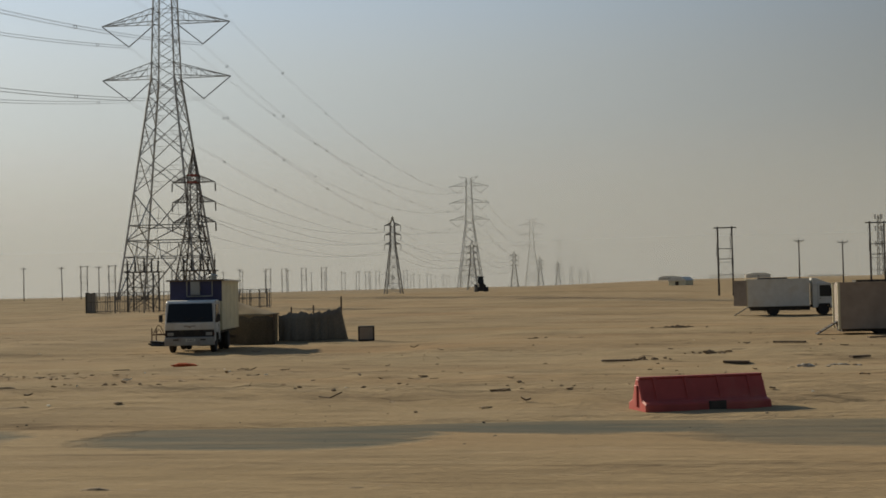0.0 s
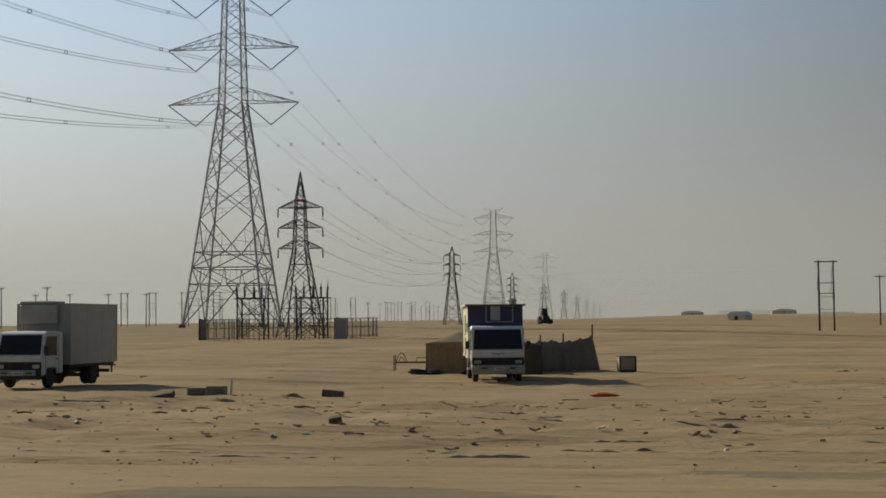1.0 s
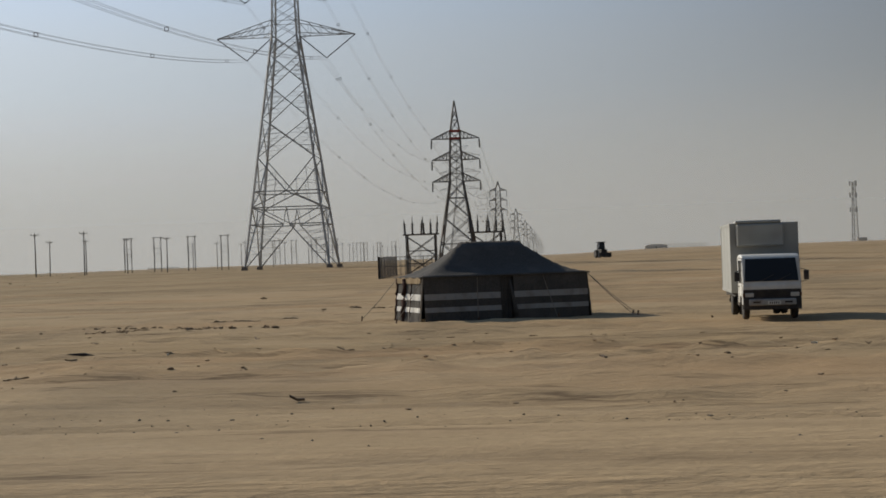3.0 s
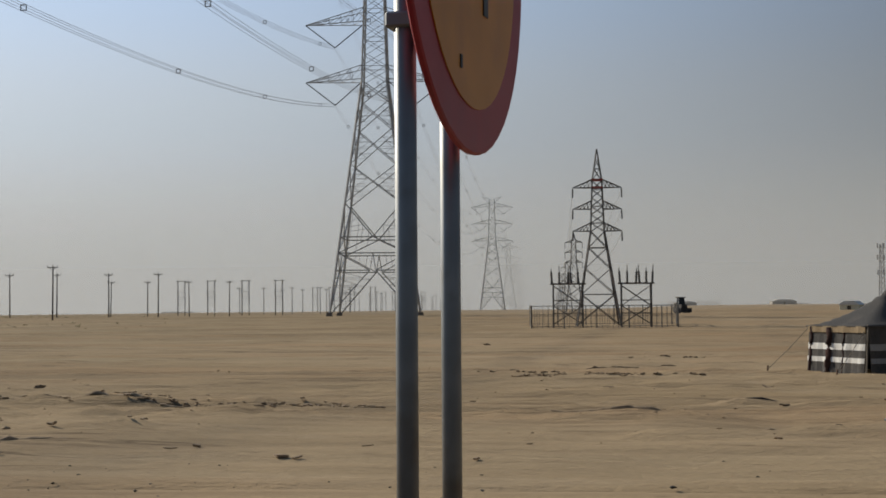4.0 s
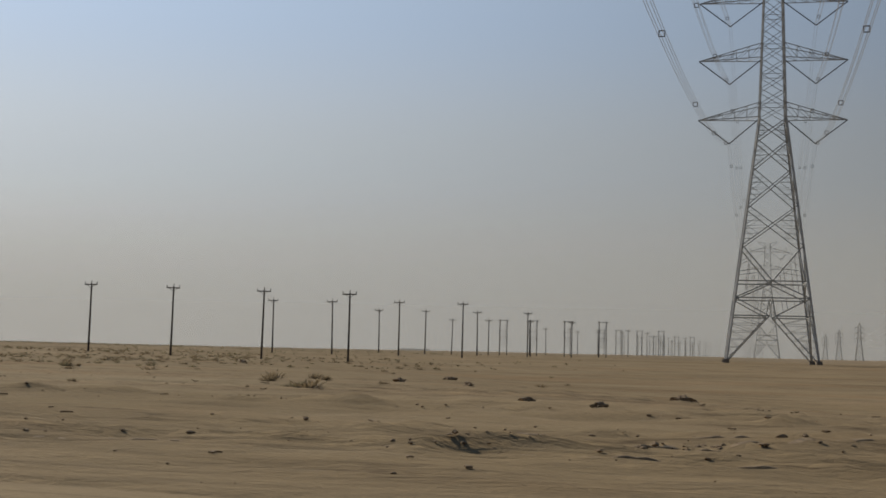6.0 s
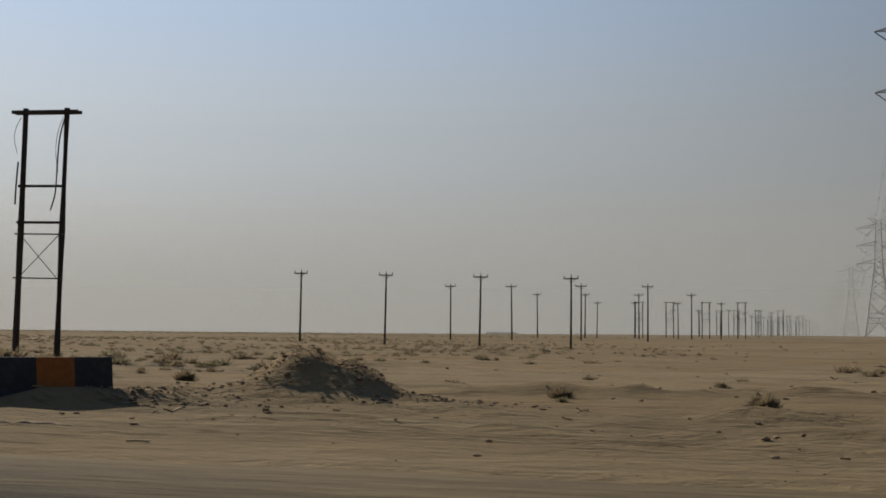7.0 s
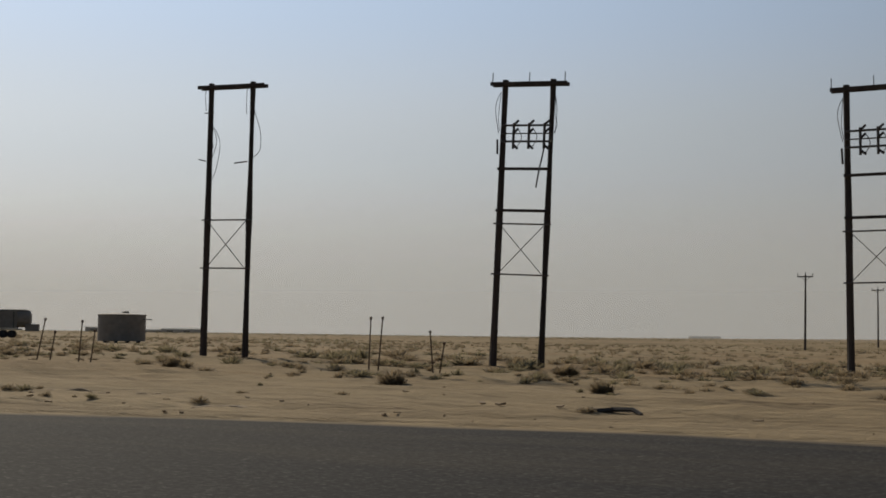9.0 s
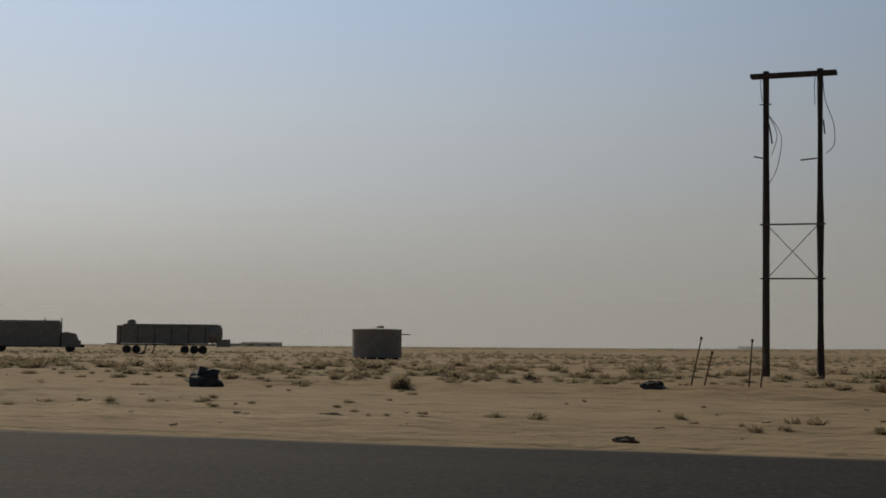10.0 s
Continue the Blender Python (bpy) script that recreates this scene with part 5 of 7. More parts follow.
def food_truck():
    t = thing("food_truck", on(-22.35, 59.75, 0.0, 11.0) @ Matrix.Scale(1.03, 4), "old lorry with dark blue front and faded cream mural sides", "truck")
    wb = cab(t, 2.22, 2.36, 1.70, WHITE, 0.44)
    lorry_front(t, 2.22, wb, "heavy")
    for s in (-1, 1):
        wheel(t, s * 0.92, 0.95, 0.44, 0.24, s)
    chassis(t, 2.3, 1.4, 7.3, 4.3, 0.44)
    b = cargo_box(t, 2.36, 1.85, 7.5, 0.95, 3.22, mural_material(), CREAM, "cream cargo body with faded food pictures")
    part("front_panel", Shape().box((0, 1.82, 2.76), (2.38, 0.06, 0.92)), BLUE, b, "dark blue front panel", bevel=0.01)
    part("roof_edge", Shape().box((0, 4.6, 3.26), (2.62, 6.0, 0.07)), WHITE, b, "pale overhanging roof sheet")
    part("roof_eave", Shape().box((0, 1.72, 3.25), (2.62, 0.28, 0.06)), BROWNWOOD, b)
    w = part("front_window", Shape().box((0.18, 1.78, 2.88), (1.1, 0.03, 0.70)), BLUE, b, "blue framed front window")
    for z in (2.53, 3.23):
        part("window_frame", Shape().box((0.18, 1.755, z), (1.16, 0.04, 0.05)), BOXGREY, w)
    for x in (-0.40, 0.76):
        part("window_frame", Shape().box((x, 1.755, 2.88), (0.05, 0.04, 0.74)), BOXGREY, w)
    part("air_conditioner", Shape().box((0.0, 1.70, 2.90), (0.42, 0.20, 0.62)), BOXGREY, b, "pale grey air conditioner", bevel=0.02)
    f = part("roof_fan", Shape().tube([(0.75, 2.1, 3.28), (0.75, 2.1, 3.42)], 0.14, 10), BOXGREY, b, "grey rooftop fan")
    part("fan_cap", Shape().lathe((0.75, 2.1, 3.42), (0, 0, 1), [(0.22, 0), (0.22, 0.05), (0.12, 0.13)], 12), BOXGREY, f)
    for x in (-1.185,):
        for y0, y1, z0, z1 in ((4.3, 5.4, 1.95, 2.85), (4.3, 5.4, 1.0, 1.85), (2.5, 3.2, 2.1, 2.5)):
            h = part("hatch", Shape().box((x - 0.012, (y0 + y1) / 2, (z0 + z1) / 2), (0.03, y1 - y0, z1 - z0)), CREAM, b, "cream serving hatch", bevel=0.01)
            for y in (y0, y1):
                part("hatch_trim", Shape().box((x - 0.03, y, (z0 + z1) / 2), (0.025, 0.04, z1 - z0)), WHITE, h)
    part("side_step", Shape().box((-1.05, 3.0, 0.48), (0.25, 1.0, 0.05)), BUMPER, t)


def side_lorry(x, y, rz, box_mat, label, z0, z1, open_door):
    """A lorry seen from the side, its open rear away from the cab; built facing -y and turned."""
    t = thing("box_truck", on(x, y, 0, rz), label, "truck")
    wb = cab(t, 2.1, 2.45, 1.7, WHITE, 0.42)
    lorry_front(t, 2.1, wb, "light")
    part("roof_fairing", Shape().prism([(0.55, 2.38), (1.35, 2.78), (1.75, 2.80), (1.75, 2.36)], -0.95, 0.95), WHITE, t, "sloping white roof fairing", bevel=0.03)
    for s in (-1, 1):
        wheel(t, s * 0.86, 0.9, 0.42, 0.23, s)
    chassis(t, 2.2, 1.4, 6.2, 4.6, 0.42)
    b = cargo_box(t, 2.35, 1.95, 6.5, z0, z1, box_mat, box_mat, "box body with rails along its edges")
    part("underframe", Shape().box((0, 4.1, 0.42 + z0 * 0.2), (1.9, 4.4, 0.34)), CHASSIS, t, "dark underframe hung with gear", bevel=0.03)
    for s in (-1, 1):
        part("rear_frame", Shape().box((s * 1.14, 6.56, (z0 + z1) / 2), (0.10, 0.12, z1 - z0)), CREAM, b, "cream rear door frame")
    if open_door:
        part("open_door", Shape().box((-1.2, 7.05, (z0 + z1) / 2), (0.05, 1.0, z1 - z0 - 0.15), Euler((0, 0, -0.2)).to_matrix()), BOXTAN, b, "brown rear door swung open")
    part("roof_load", Shape().box((0.1, 4.6, z1 + 0.06), (1.5, 2.2, 0.10)), CHASSIS, t, "dark gear tied on the roof")
    ramp = part("tail_ramp", Shape().box((0.2, 7.0, 0.32), (0.9, 1.2, 0.05), Euler((-0.55, 0, 0)).to_matrix()), CHASSIS, t, "dark fold-down ramp")
    for k in range(3):
        part("cleat", Shape().box((0.2, 6.75 + 0.3 * k, 0.52 - 0.18 * k), (0.8, 0.05, 0.05)), RUST, ramp)


light_truck()
food_truck()
side_lorry(11.35, 107.4, 90, WHITE, "dirty white box lorry with an open rear door on sand", 0.70, 2.78, True)
side_lorry(13.8, 67.8, 90, BOXTAN, "lorry with dirty tan box body and cream rear frame", 0.28, 2.48, False)


def tanker():
    """A tank semi-trailer behind its small tractor, far off and backlit."""
    t = thing("tanker_truck", on(-277.7, 133.6, 0.15, 36.3), "dark grey tanker trailer standing far off among shrubs", "truck")
    part("tank", Shape().lathe((-5.6, 0, 2.42), (1, 0, 0), [(0.7, 0), (1.05, 0.08), (1.12, 0.3), (1.12, 11.2), (1.0, 11.6), (0.5, 11.8)], 18), TANKGREY, t, "long dull grey tank")
    part("top_deck", Shape().box((0.2, 0, 3.42), (11.0, 1.5, 0.16)), FARWALL, t, "pale top deck", bevel=0.03)
    for s in (-1, 1):
        sk = part("side_panel", Shape().box((-0.75, s * 1.12, 2.25), (10.6, 0.06, 2.1)), TANKGREY, t, "flat dark side sheet", bevel=0.01)
        for k in range(6):
            part("panel_rib", Shape().box((-5.6 + 1.95 * k, s * 1.17, 2.25), (0.08, 0.05, 2.0)), CHASSIS, sk)
    for x in (-4.9, -3.8, 1.8, 2.9, 3.9):
        for s in (-1, 1):
            h = part("wheel", Shape().lathe((x, s * 0.75, 0.5), (0, s, 0), [(0.28, 0), (0.28, 0.26), (0.1, 0.3)], 12), CHASSIS, t)
            part("tyre", Shape().lathe((x, s * 0.7, 0.5), (0, s, 0), [(0.3, 0), (0.48, 0.02), (0.5, 0.08), (0.5, 0.22), (0.48, 0.28), (0.3, 0.3)], 14), RUBBER, h)
    for x in (-2.6, -1.6):
        part("landing_leg", Shape().beam((x, 0.7, 1.2), (x - 0.35, 0.7, 0.05), 0.16), CHASSIS, t)
    part("lower_frame", Shape().box((-0.4, 0, 1.1), (11.0, 0.9, 0.16)), CHASSIS, t)
    part("manhole", Shape().lathe((-4.4, 0, 3.5), (0, 0, 1), [(0.5, 0), (0.5, 0.35), (0.3, 0.5)], 10), TANKGREY, t)
    part("hitch_frame", Shape().box((6.3, 0, 1.3), (1.6, 1.8, 0.9)), TANKGREY, t, bevel=0.05)
    part("drawbar", Shape().beam((-7.3, 0, 1.15), (-5.6, 0, 1.15), 0.12), CHASSIS, t)


tanker()


def far_lorry():
    t = thing("flatbed_truck", on(-300.0, 135.5, 0.1, 36.0) @ Matrix.Scale(1.08, 4), "grey box-bodied truck standing far off beside a tanker", "truck")
    part("cargo_box", Shape().box((-1.6, 0, 2.15), (9.5, 2.4, 2.9)), TANKGREY, t, bevel=0.04)
    part("roof_rail", Shape().box((-1.6, -1.1, 3.66), (9.5, 0.08, 0.10)), CHASSIS, t)
    part("cab", Shape().prism([(3.35, 0.6), (3.35, 2.3), (3.9, 2.4), (4.9, 2.2), (5.2, 1.5), (5.5, 1.35), (5.5, 0.6)], -1.05, 1.05, "y"), TANKGREY, t, "grey cab", bevel=0.05)
    part("stack", Shape().tube([(3.2, 0.9, 0.9), (3.2, 0.9, 4.05)], 0.07, 6), CHASSIS, t)
    part("stack", Shape().tube([(1.3, 0.9, 3.5), (1.3, 0.9, 4.0)], 0.07, 6), CHASSIS, t)
    part("frame", Shape().box((0.4, 0, 0.75), (11.0, 1.0, 0.3)), CHASSIS, t)
    for x in (-4.6, -3.5, 4.3):
        for s in (-1, 1):
            part("tyre", Shape().lathe((x, s * 0.75, 0.5), (0, s, 0), [(0.2, 0), (0.48, 0.02), (0.5, 0.08), (0.5, 0.22), (0.48, 0.28), (0.2, 0.3)], 14), RUBBER, t)


far_lorry()


def cabin_tank():
    t = thing("water_tank", on(-236.2, 106.6, 0.0, 40.0), "dull grey round sheet-metal water tank on the ground", "tank")
    r = 2.17
    part("wall", Shape().lathe((0, 0, 0.12), (0, 0, 1), [(r, 0), (r, 0.78), (r + 0.025, 0.80), (r, 0.82), (r, 1.58), (r + 0.025, 1.60), (r, 1.62), (r, 2.36), (r + 0.05, 2.38), (r + 0.05, 2.44), (r, 2.46)], 40), TANKGREY, t)
    part("lid", Shape().lathe((0, 0, 2.57), (0, 0, 1), [(r + 0.02, 0), (r * 0.5, 0.09), (0.05, 0.17)], 40), TANKGREY, t)
    part("hatch", Shape().lathe((0.3, 0, 2.68), (0, 0, 1), [(0.32, 0), (0.32, 0.16), (0.15, 0.22)], 12), TANKGREY, t)
    part("pipe", Shape().tube([(1.80, -1.2, 2.15), (2.6, -1.6, 2.12)], 0.05, 6), CHASSIS, t)
    for x in (-1.5, -0.5, 0.5, 1.5):
        part("bearer", Shape().box((x, 0, 0.06), (0.2, 3.0, 0.16)), CHASSIS, t)


cabin_tank()


def tractor():
    t = thing("tractor", on(-42.3, 287.0, -0.1, 20), "dark loader tractor standing far off on the sand", "tractor")
    part("body", Shape().box((0, 0, 1.3), (1.3, 3.0, 1.0)), CHASSIS, t, bevel=0.1)
    c = part("cabin", Shape().box((0, 0.4, 2.5), (1.35, 1.4, 1.4), taper=0.85), GLASS, t, "dark glazed cabin", bevel=0.04)
    part("cabin_roof", Shape().box((0, 0.4, 3.28), (1.6, 1.7, 0.16)), CHASSIS, c, bevel=0.03)
    for s in (-1, 1):
        for y, r in ((0.8, 0.85), (-1.2, 0.55)):
            part("tyre", Shape().lathe((s * 0.75, y, r), (s, 0, 0), [(r * 0.4, 0), (r * 0.92, 0.02), (r, 0.1), (r, 0.38), (r * 0.92, 0.46), (r * 0.4, 0.48)], 16), RUBBER, t)
    part("bucket", Shape().prism([(-2.4, 0.25), (-2.3, 1.1), (-2.15, 1.1), (-2.0, 0.35), (-1.7, 0.2)], -1.2, 1.2), CHASSIS, t)


tractor()


# ---- tents and camp ----
def hip_tent(t, w, d, wall, top, ridge, roof_mat, sag=1.5, over=0.12):
    """A hipped cloth roof with a short ridge and a hollow sag, two layers thick."""
    nu, nv = 29, 17
    sh = Shape()
    for layer in (0.0, -0.05):
        for j in range(nv):
            for i in range(nu):
                x = (w / 2 + over) * (2 * i / (nu - 1) - 1)
                y = (d / 2 + over) * (2 * j / (nv - 1) - 1)
                ex = max(0.0, abs(x) - ridge / 2) / (w / 2 + over - ridge / 2)
                ey = abs(y) / (d / 2 + over)
                k = max(ex, ey)
                z = wall + (top - wall) * (1 - k) ** sag + 0.03 * math.sin(x * 4.1) * k * (1 - k) * 2
                sh.v.append((x, y, z + layer))
    n = nu * nv
    for j in range(nv - 1):
        for i in range(nu - 1):
            a = j * nu + i
            sh.f.append((a, a + 1, a + nu + 1, a + nu))
            sh.f.append((n + a, n + a + nu, n + a + nu + 1, n + a + 1))
    rim = [i for i in range(nu)] + [j * nu + nu - 1 for j in range(1, nv)] + [(nv - 1) * nu + i for i in range(nu - 2, -1, -1)] + [j * nu for j in range(nv - 2, 0, -1)]
    for a, b in zip(rim, rim[1:] + rim[:1]):
        sh.f.append((a, n + a, n + b, b))
    sh.m = [0] * len(sh.f)
    return part("roof", sh, roof_mat, t, smooth=True)


def cloth_wall(a, b, z0, z1, bulge, thick=0.04, seed=0.0, n=26, flare=0.0):
    """A hanging cloth between two ground points with soft folds."""
    a, b = Vector((*a, 0)), Vector((*b, 0))
    d = b - a
    nrm = Vector((d.y, -d.x, 0)).normalized()
    sh = Shape()
    rows = 5
    for side in (0, thick):
        for j in range(rows + 1):
            f = j / rows
            for i in range(n + 1):
                u = i / n
                k = bulge * (1 - 0.6 * f) * (math.sin(u * 23 + seed) + 0.6 * math.sin(u * 51 + seed * 2)) + flare * (1 - f)
                p = a + d * u + nrm * (k + side)
                sh.v.append((p.x, p.y, z0 + (z1 - z0) * f))
    m = (n + 1) * (rows + 1)
    for j in range(rows):
        for i in range(n):
            q = j * (n + 1) + i
            sh.f.append((q, q + 1, q + n + 2, q + n + 1))
            sh.f.append((m + q, m + q + n + 1, m + q + n + 2, m + q + 1))
    edge = [i for i in range(n + 1)] + [j * (n + 1) + n for j in range(1, rows + 1)] + [rows * (n + 1) + i for i in range(n - 1, -1, -1)] + [j * (n + 1) for j in range(rows - 1, 0, -1)]
    for p, q in zip(edge, edge[1:] + edge[:1]):
        sh.f.append((p, m + p, m + q, q))
    sh.m = [0] * len(sh.f)
    return sh


CURTAIN = mat("dark_red_brown_cloth", (0.050, 0.030, 0.027), 0.95, 0.0, 18, 0.3, 0.4, 60, second=(0.075, 0.05, 0.042), mix_scale=3, spec=0.1)


def black_tent():
    w, d, wall, top = 6.75, 3.9, 1.74, 3.08
    c = Vector((-48.8, 57.15)) + Vector((-0.375, 0.927)) * (d / 2)
    t = thing("striped_tent", on(c.x, c.y, 0.03, 22.0), "black woven tent with two white stripes, pitched on sand", "tent")
    hip_tent(t, w, d, wall, top, 2.5, TENT, 1.6)
    x, y = w / 2, d / 2
    gap = 0.28
    for name, a, b, seed in (("front_wall", (-x, -y), (-gap, -y), 0.4), ("front_wall", (gap, -y), (x, -y), 1.9), ("side_wall", (x, -y), (x, y), 3.0), ("back_wall", (x, y), (-x, y), 4.0), ("side_wall", (-x, y), (-x, -y), 5.0)):
        p = part(name, cloth_wall(a, b, -0.05, wall, 0.03, 0.04, seed, 26, 0.16), TENT, t)
        va, vb = Vector(a), Vector(b)
        nr = Vector(((vb - va).y, -(vb - va).x)).normalized() * 0.042
        for z0, z1 in ((0.36, 0.55), (0.83, 1.07)):
            lean_in = nr.normalized() * 0.16 * (1 - z1 / wall)
            part("stripe", cloth_wall(va + nr + lean_in, vb + nr + lean_in, z0, z1, 0.03, 0.012, seed, 26, 0.16 * (z1 - z0) / wall), STRIPE_SUNLIT if seed > 4.5 else STRIPE_SHADED, p, "white stripe coloured as sunlit" if seed > 4.5 else "white woven stripe coloured as shaded")
    part("door_flap", cloth_wall((-gap - 0.05, -y + 0.12), (gap + 0.05, -y + 0.16), 0.0, wall - 0.05, 0.03, 0.04, 2.0, 12), TENT, t, "black door flap hanging open")
    bundle = Shape().tube([(0.34, -y - 0.16, 0.1), (0.26, -y - 0.14, 0.7), (0.12, -y - 0.10, 1.5)], 0.10, 8, 0.04)
    part("gathered_cloth", bundle, TENT, t, smooth=True)
    for px, py, qx, qy in ((x, -y, x + 1.5, -y - 1.5), (x, -y, x + 1.6, -y - 0.8), (x, y, x + 1.2, y + 1.2), (-x, y, -x - 1.4, y + 0.9), (-x, -y, -x - 1.0, -y + 0.5), (-x * 0.35, -y, -x * 0.35 - 0.3, -y - 0.9), (x * 0.45, -y, x * 0.45 + 0.3, -y - 0.8)):
        part("guy_rope", Shape().tube([(px, py, wall - 0.02), ((px + qx) / 2, (py + qy) / 2, wall / 2 - 0.06), (qx, qy, 0.0)], 0.013, 5), ROPE, t, "taut pale guy rope")
        part("peg", Shape().beam((qx, qy, -0.15), (qx + 0.03, qy, 0.16), 0.05), RUST, t)
    # the sunlit end: gathered curtains, bare end poles and a pale cloth edge under the eave
    for f, rad, high in ((0.36, 0.045, 1.0), (0.60, 0.17, 0.97), (0.93, 0.09, 0.99)):
        yy = -y + f * d
        fold = [(-x - 0.20 + 0.12 * k / 8 + 0.02 * math.sin(2.3 * k), yy + 0.03 * math.sin(1.7 * k + f), -0.03 + wall * high * k / 8) for k in range(9)]
        part("end_pole" if rad < 0.05 else "gathered_curtain", Shape().tube(fold, rad, 9, rad * 0.8), CURTAIN, t, "dark red-brown gathered curtain" if rad > 0.05 else "dark end pole", smooth=True)
    part("corner_pole", Shape().tube([(-x - 0.20, -y - 0.16, -0.1), (-x - 0.02, -y - 0.06, wall + 0.05)], 0.035, 7), ROPE, t, "pale corner pole")
    part("eave_cloth", cloth_wall((-x - 0.10, y), (-x - 0.10, -y), wall - 0.26, wall - 0.02, 0.02, 0.02, 6.0, 20), CANVAS, t, "pale beige cloth edge")
    for s in (-1, 1):
        part("tent_pole", Shape().tube([(s * 0.95, 0, 0), (s * 0.95, 0, top + 0.02)], 0.04, 6), BROWNWOOD, t)


black_tent()


def beige_tent():
    t = thing("beige_tent", on(-25.1, 72.6, 0.0, 8.0), "faded beige canvas tent with a peaked roof, behind the food truck", "tent")
    w, d, wall, top = 5.2, 4.2, 1.56, 2.45
    hip_tent(t, w, d, wall, top, 0.5, CANVAS, 1.12)
    x, y = w / 2, d / 2
    for a, b, s in (((-x, -y), (x, -y), 0.3), ((x, -y), (x, y), 1), ((x, y), (-x, y), 2), ((-x, y), (-x, -y), 3)):
        part("wall", cloth_wall(a, b, -0.05, wall, 0.05, 0.04, s), CANVAS_DARK, t, "weathered brown canvas wall")
    part("doorway", cloth_wall((-0.5, -y - 0.075), (0.35, -y - 0.075), 0.0, wall - 0.2, 0.02, 0.03, 1.0, 8), SCREEN, t, "dark doorway curtain")
    for k in range(9):
        xx = -x + 0.3 + k * 0.55
        part("valance", cloth_wall((xx, -y - 0.135), (xx + 0.5, -y - 0.135), wall - 0.24, wall - 0.01, 0.012, 0.02, k, 5), CANVAS_DARK, t, "scalloped canvas edge")


beige_tent()


def slung_cloth(a, b, z0, top_a, top_b, sag, seed, spread=0.0, belly=0.0):
    """Cloth slung between two posts: the hem runs out at its far end, the top sags or heaps up."""
    sh = cloth_wall(a, b, 0.0, 1.0, 0.05, 0.03, seed, 24)
    va, d = Vector(a), Vector(b) - Vector(a)
    for i, (x, y, f) in enumerate(sh.v):
        u = max(0.0, min(1.0, (Vector((x, y)) - va).dot(d) / d.length_squared))
        top = top_a + (top_b - top_a) * u - sag * 4 * u * (1 - u) + 0.05 * math.sin(u * 17 + seed) + 0.03 * math.sin(u * 37 + seed)
        out = spread * (1 - f) * u ** 4
        sh.v[i] = (x + out * d.normalized().x, y + out * d.normalized().y - belly * math.sin(math.pi * u) * (1 - f * f), z0 + f * (top - z0))
    return sh


def wind_screen():
    t = thing("cloth_windbreak", pose(0, 0, 0), "slack brown cloth windbreak strung between wooden posts beside the tent", "windbreak")
    g = ground_z(-21, 74)
    runs = [((-25.1, 69.85), (-21.5, 69.9), g + 1.66, g + 1.60, 0.04, SCREEN, 0, 0.05, 0.1),
            ((-22.75, 75.0), (-20.9, 75.5), g + 1.50, g + 1.62, -0.12, SCREEN_LIGHT, 2, 0.0, 0.35),
            ((-20.95, 75.45), (-19.3, 75.85), g + 1.62, g + 1.92, 0.05, SCREEN_LIGHT, 4, 0.45, 0.15)]
    for a, b, za, zb, sag, m, s, spread, belly in runs:
        part("screen", slung_cloth(a, b, g - 0.12, za, zb, sag, s, spread, belly), m, t, "slack hanging brown cloth", smooth=True)
    for x, y, h in ((-25.1, 69.97, 1.75), (-21.5, 70.02, 1.70), (-22.1, 75.35, 2.0), (-20.88, 75.65, 2.08), (-19.32, 76.0, 2.55)):
        part("post", Shape().tube([(x, y, g - 0.2), (x + 0.03, y, g + h)], 0.055, 6, 0.045), BROWNWOOD, t)


wind_screen()


def crate():
    t = thing("storage_box", on(-17.4, 74.1, 0.0, 12), "small brown-grey metal storage box standing on the sand", "box")
    part("body", Shape().box((0, 0, 0.40), (0.85, 0.9, 0.76)), BOXTAN, t, bevel=0.02)
    part("lid", Shape().box((0, 0, 0.80), (0.9, 0.96, 0.06)), CHASSIS, t, "dark lid", bevel=0.01)
    part("sill", Shape().box((0, -0.46, 0.05), (0.80, 0.04, 0.10)), CHASSIS, t, "dark bottom rail", bevel=0.008)
    for s in (-1, 1):
        part("corner_post", Shape().box((s * 0.41, -0.455, 0.40), (0.09, 0.05, 0.76)), CHASSIS, t, "dark corner post", bevel=0.008)


crate()


def bed_frame():
    t = thing("metal_bed_frame", on(-28.9, 74.4, 0.0, 6.0), "rusty metal bed frame with a curled headboard on sand", "bed frame")
    for x in (-1.05, 1.05):
        for y in (-0.45, 0.45):
            part("leg", Shape().beam((x, y, -0.02), (x, y, 0.85 if x < 0 else 0.7), 0.05), RUST, t)
    for y in (-0.45, 0.45):
        part("side_rail", Shape().beam((-1.05, y, 0.46), (1.05, y, 0.46), 0.06), RUST, t)
    part("head_rail", Shape().beam((-1.05, -0.45, 0.62), (-1.05, 0.45, 0.62), 0.04), RUST, t)
    part("foot_rail", Shape().beam((1.05, -0.45, 0.62), (1.05, 0.45, 0.62), 0.04), RUST, t)
    arc = [(-0.95 + 0.62 * k / 12, -0.46, 0.48 + 0.52 * math.sin(math.pi * k / 12)) for k in range(13)]
    part("headboard", Shape().tube(arc, 0.022, 5), RUST, t, "curled headboard rod")
    arc = [(-0.8 + 0.34 * k / 10, -0.46, 0.48 + 0.28 * math.sin(math.pi * k / 10)) for k in range(11)]
    part("headboard_scroll", Shape().tube(arc, 0.018, 5), RUST, t)
    for k in range(3):
        part("slat", Shape().beam((-0.5 + 0.5 * k, -0.45, 0.45), (-0.5 + 0.5 * k, 0.45, 0.45), 0.04), RUST, t)
    part("foot_hoop", Shape().tube([(0.15, -0.46, 0.46), (0.2, -0.46, 0.72), (1.05, -0.46, 0.72)], 0.02, 5), RUST, t)


bed_frame()


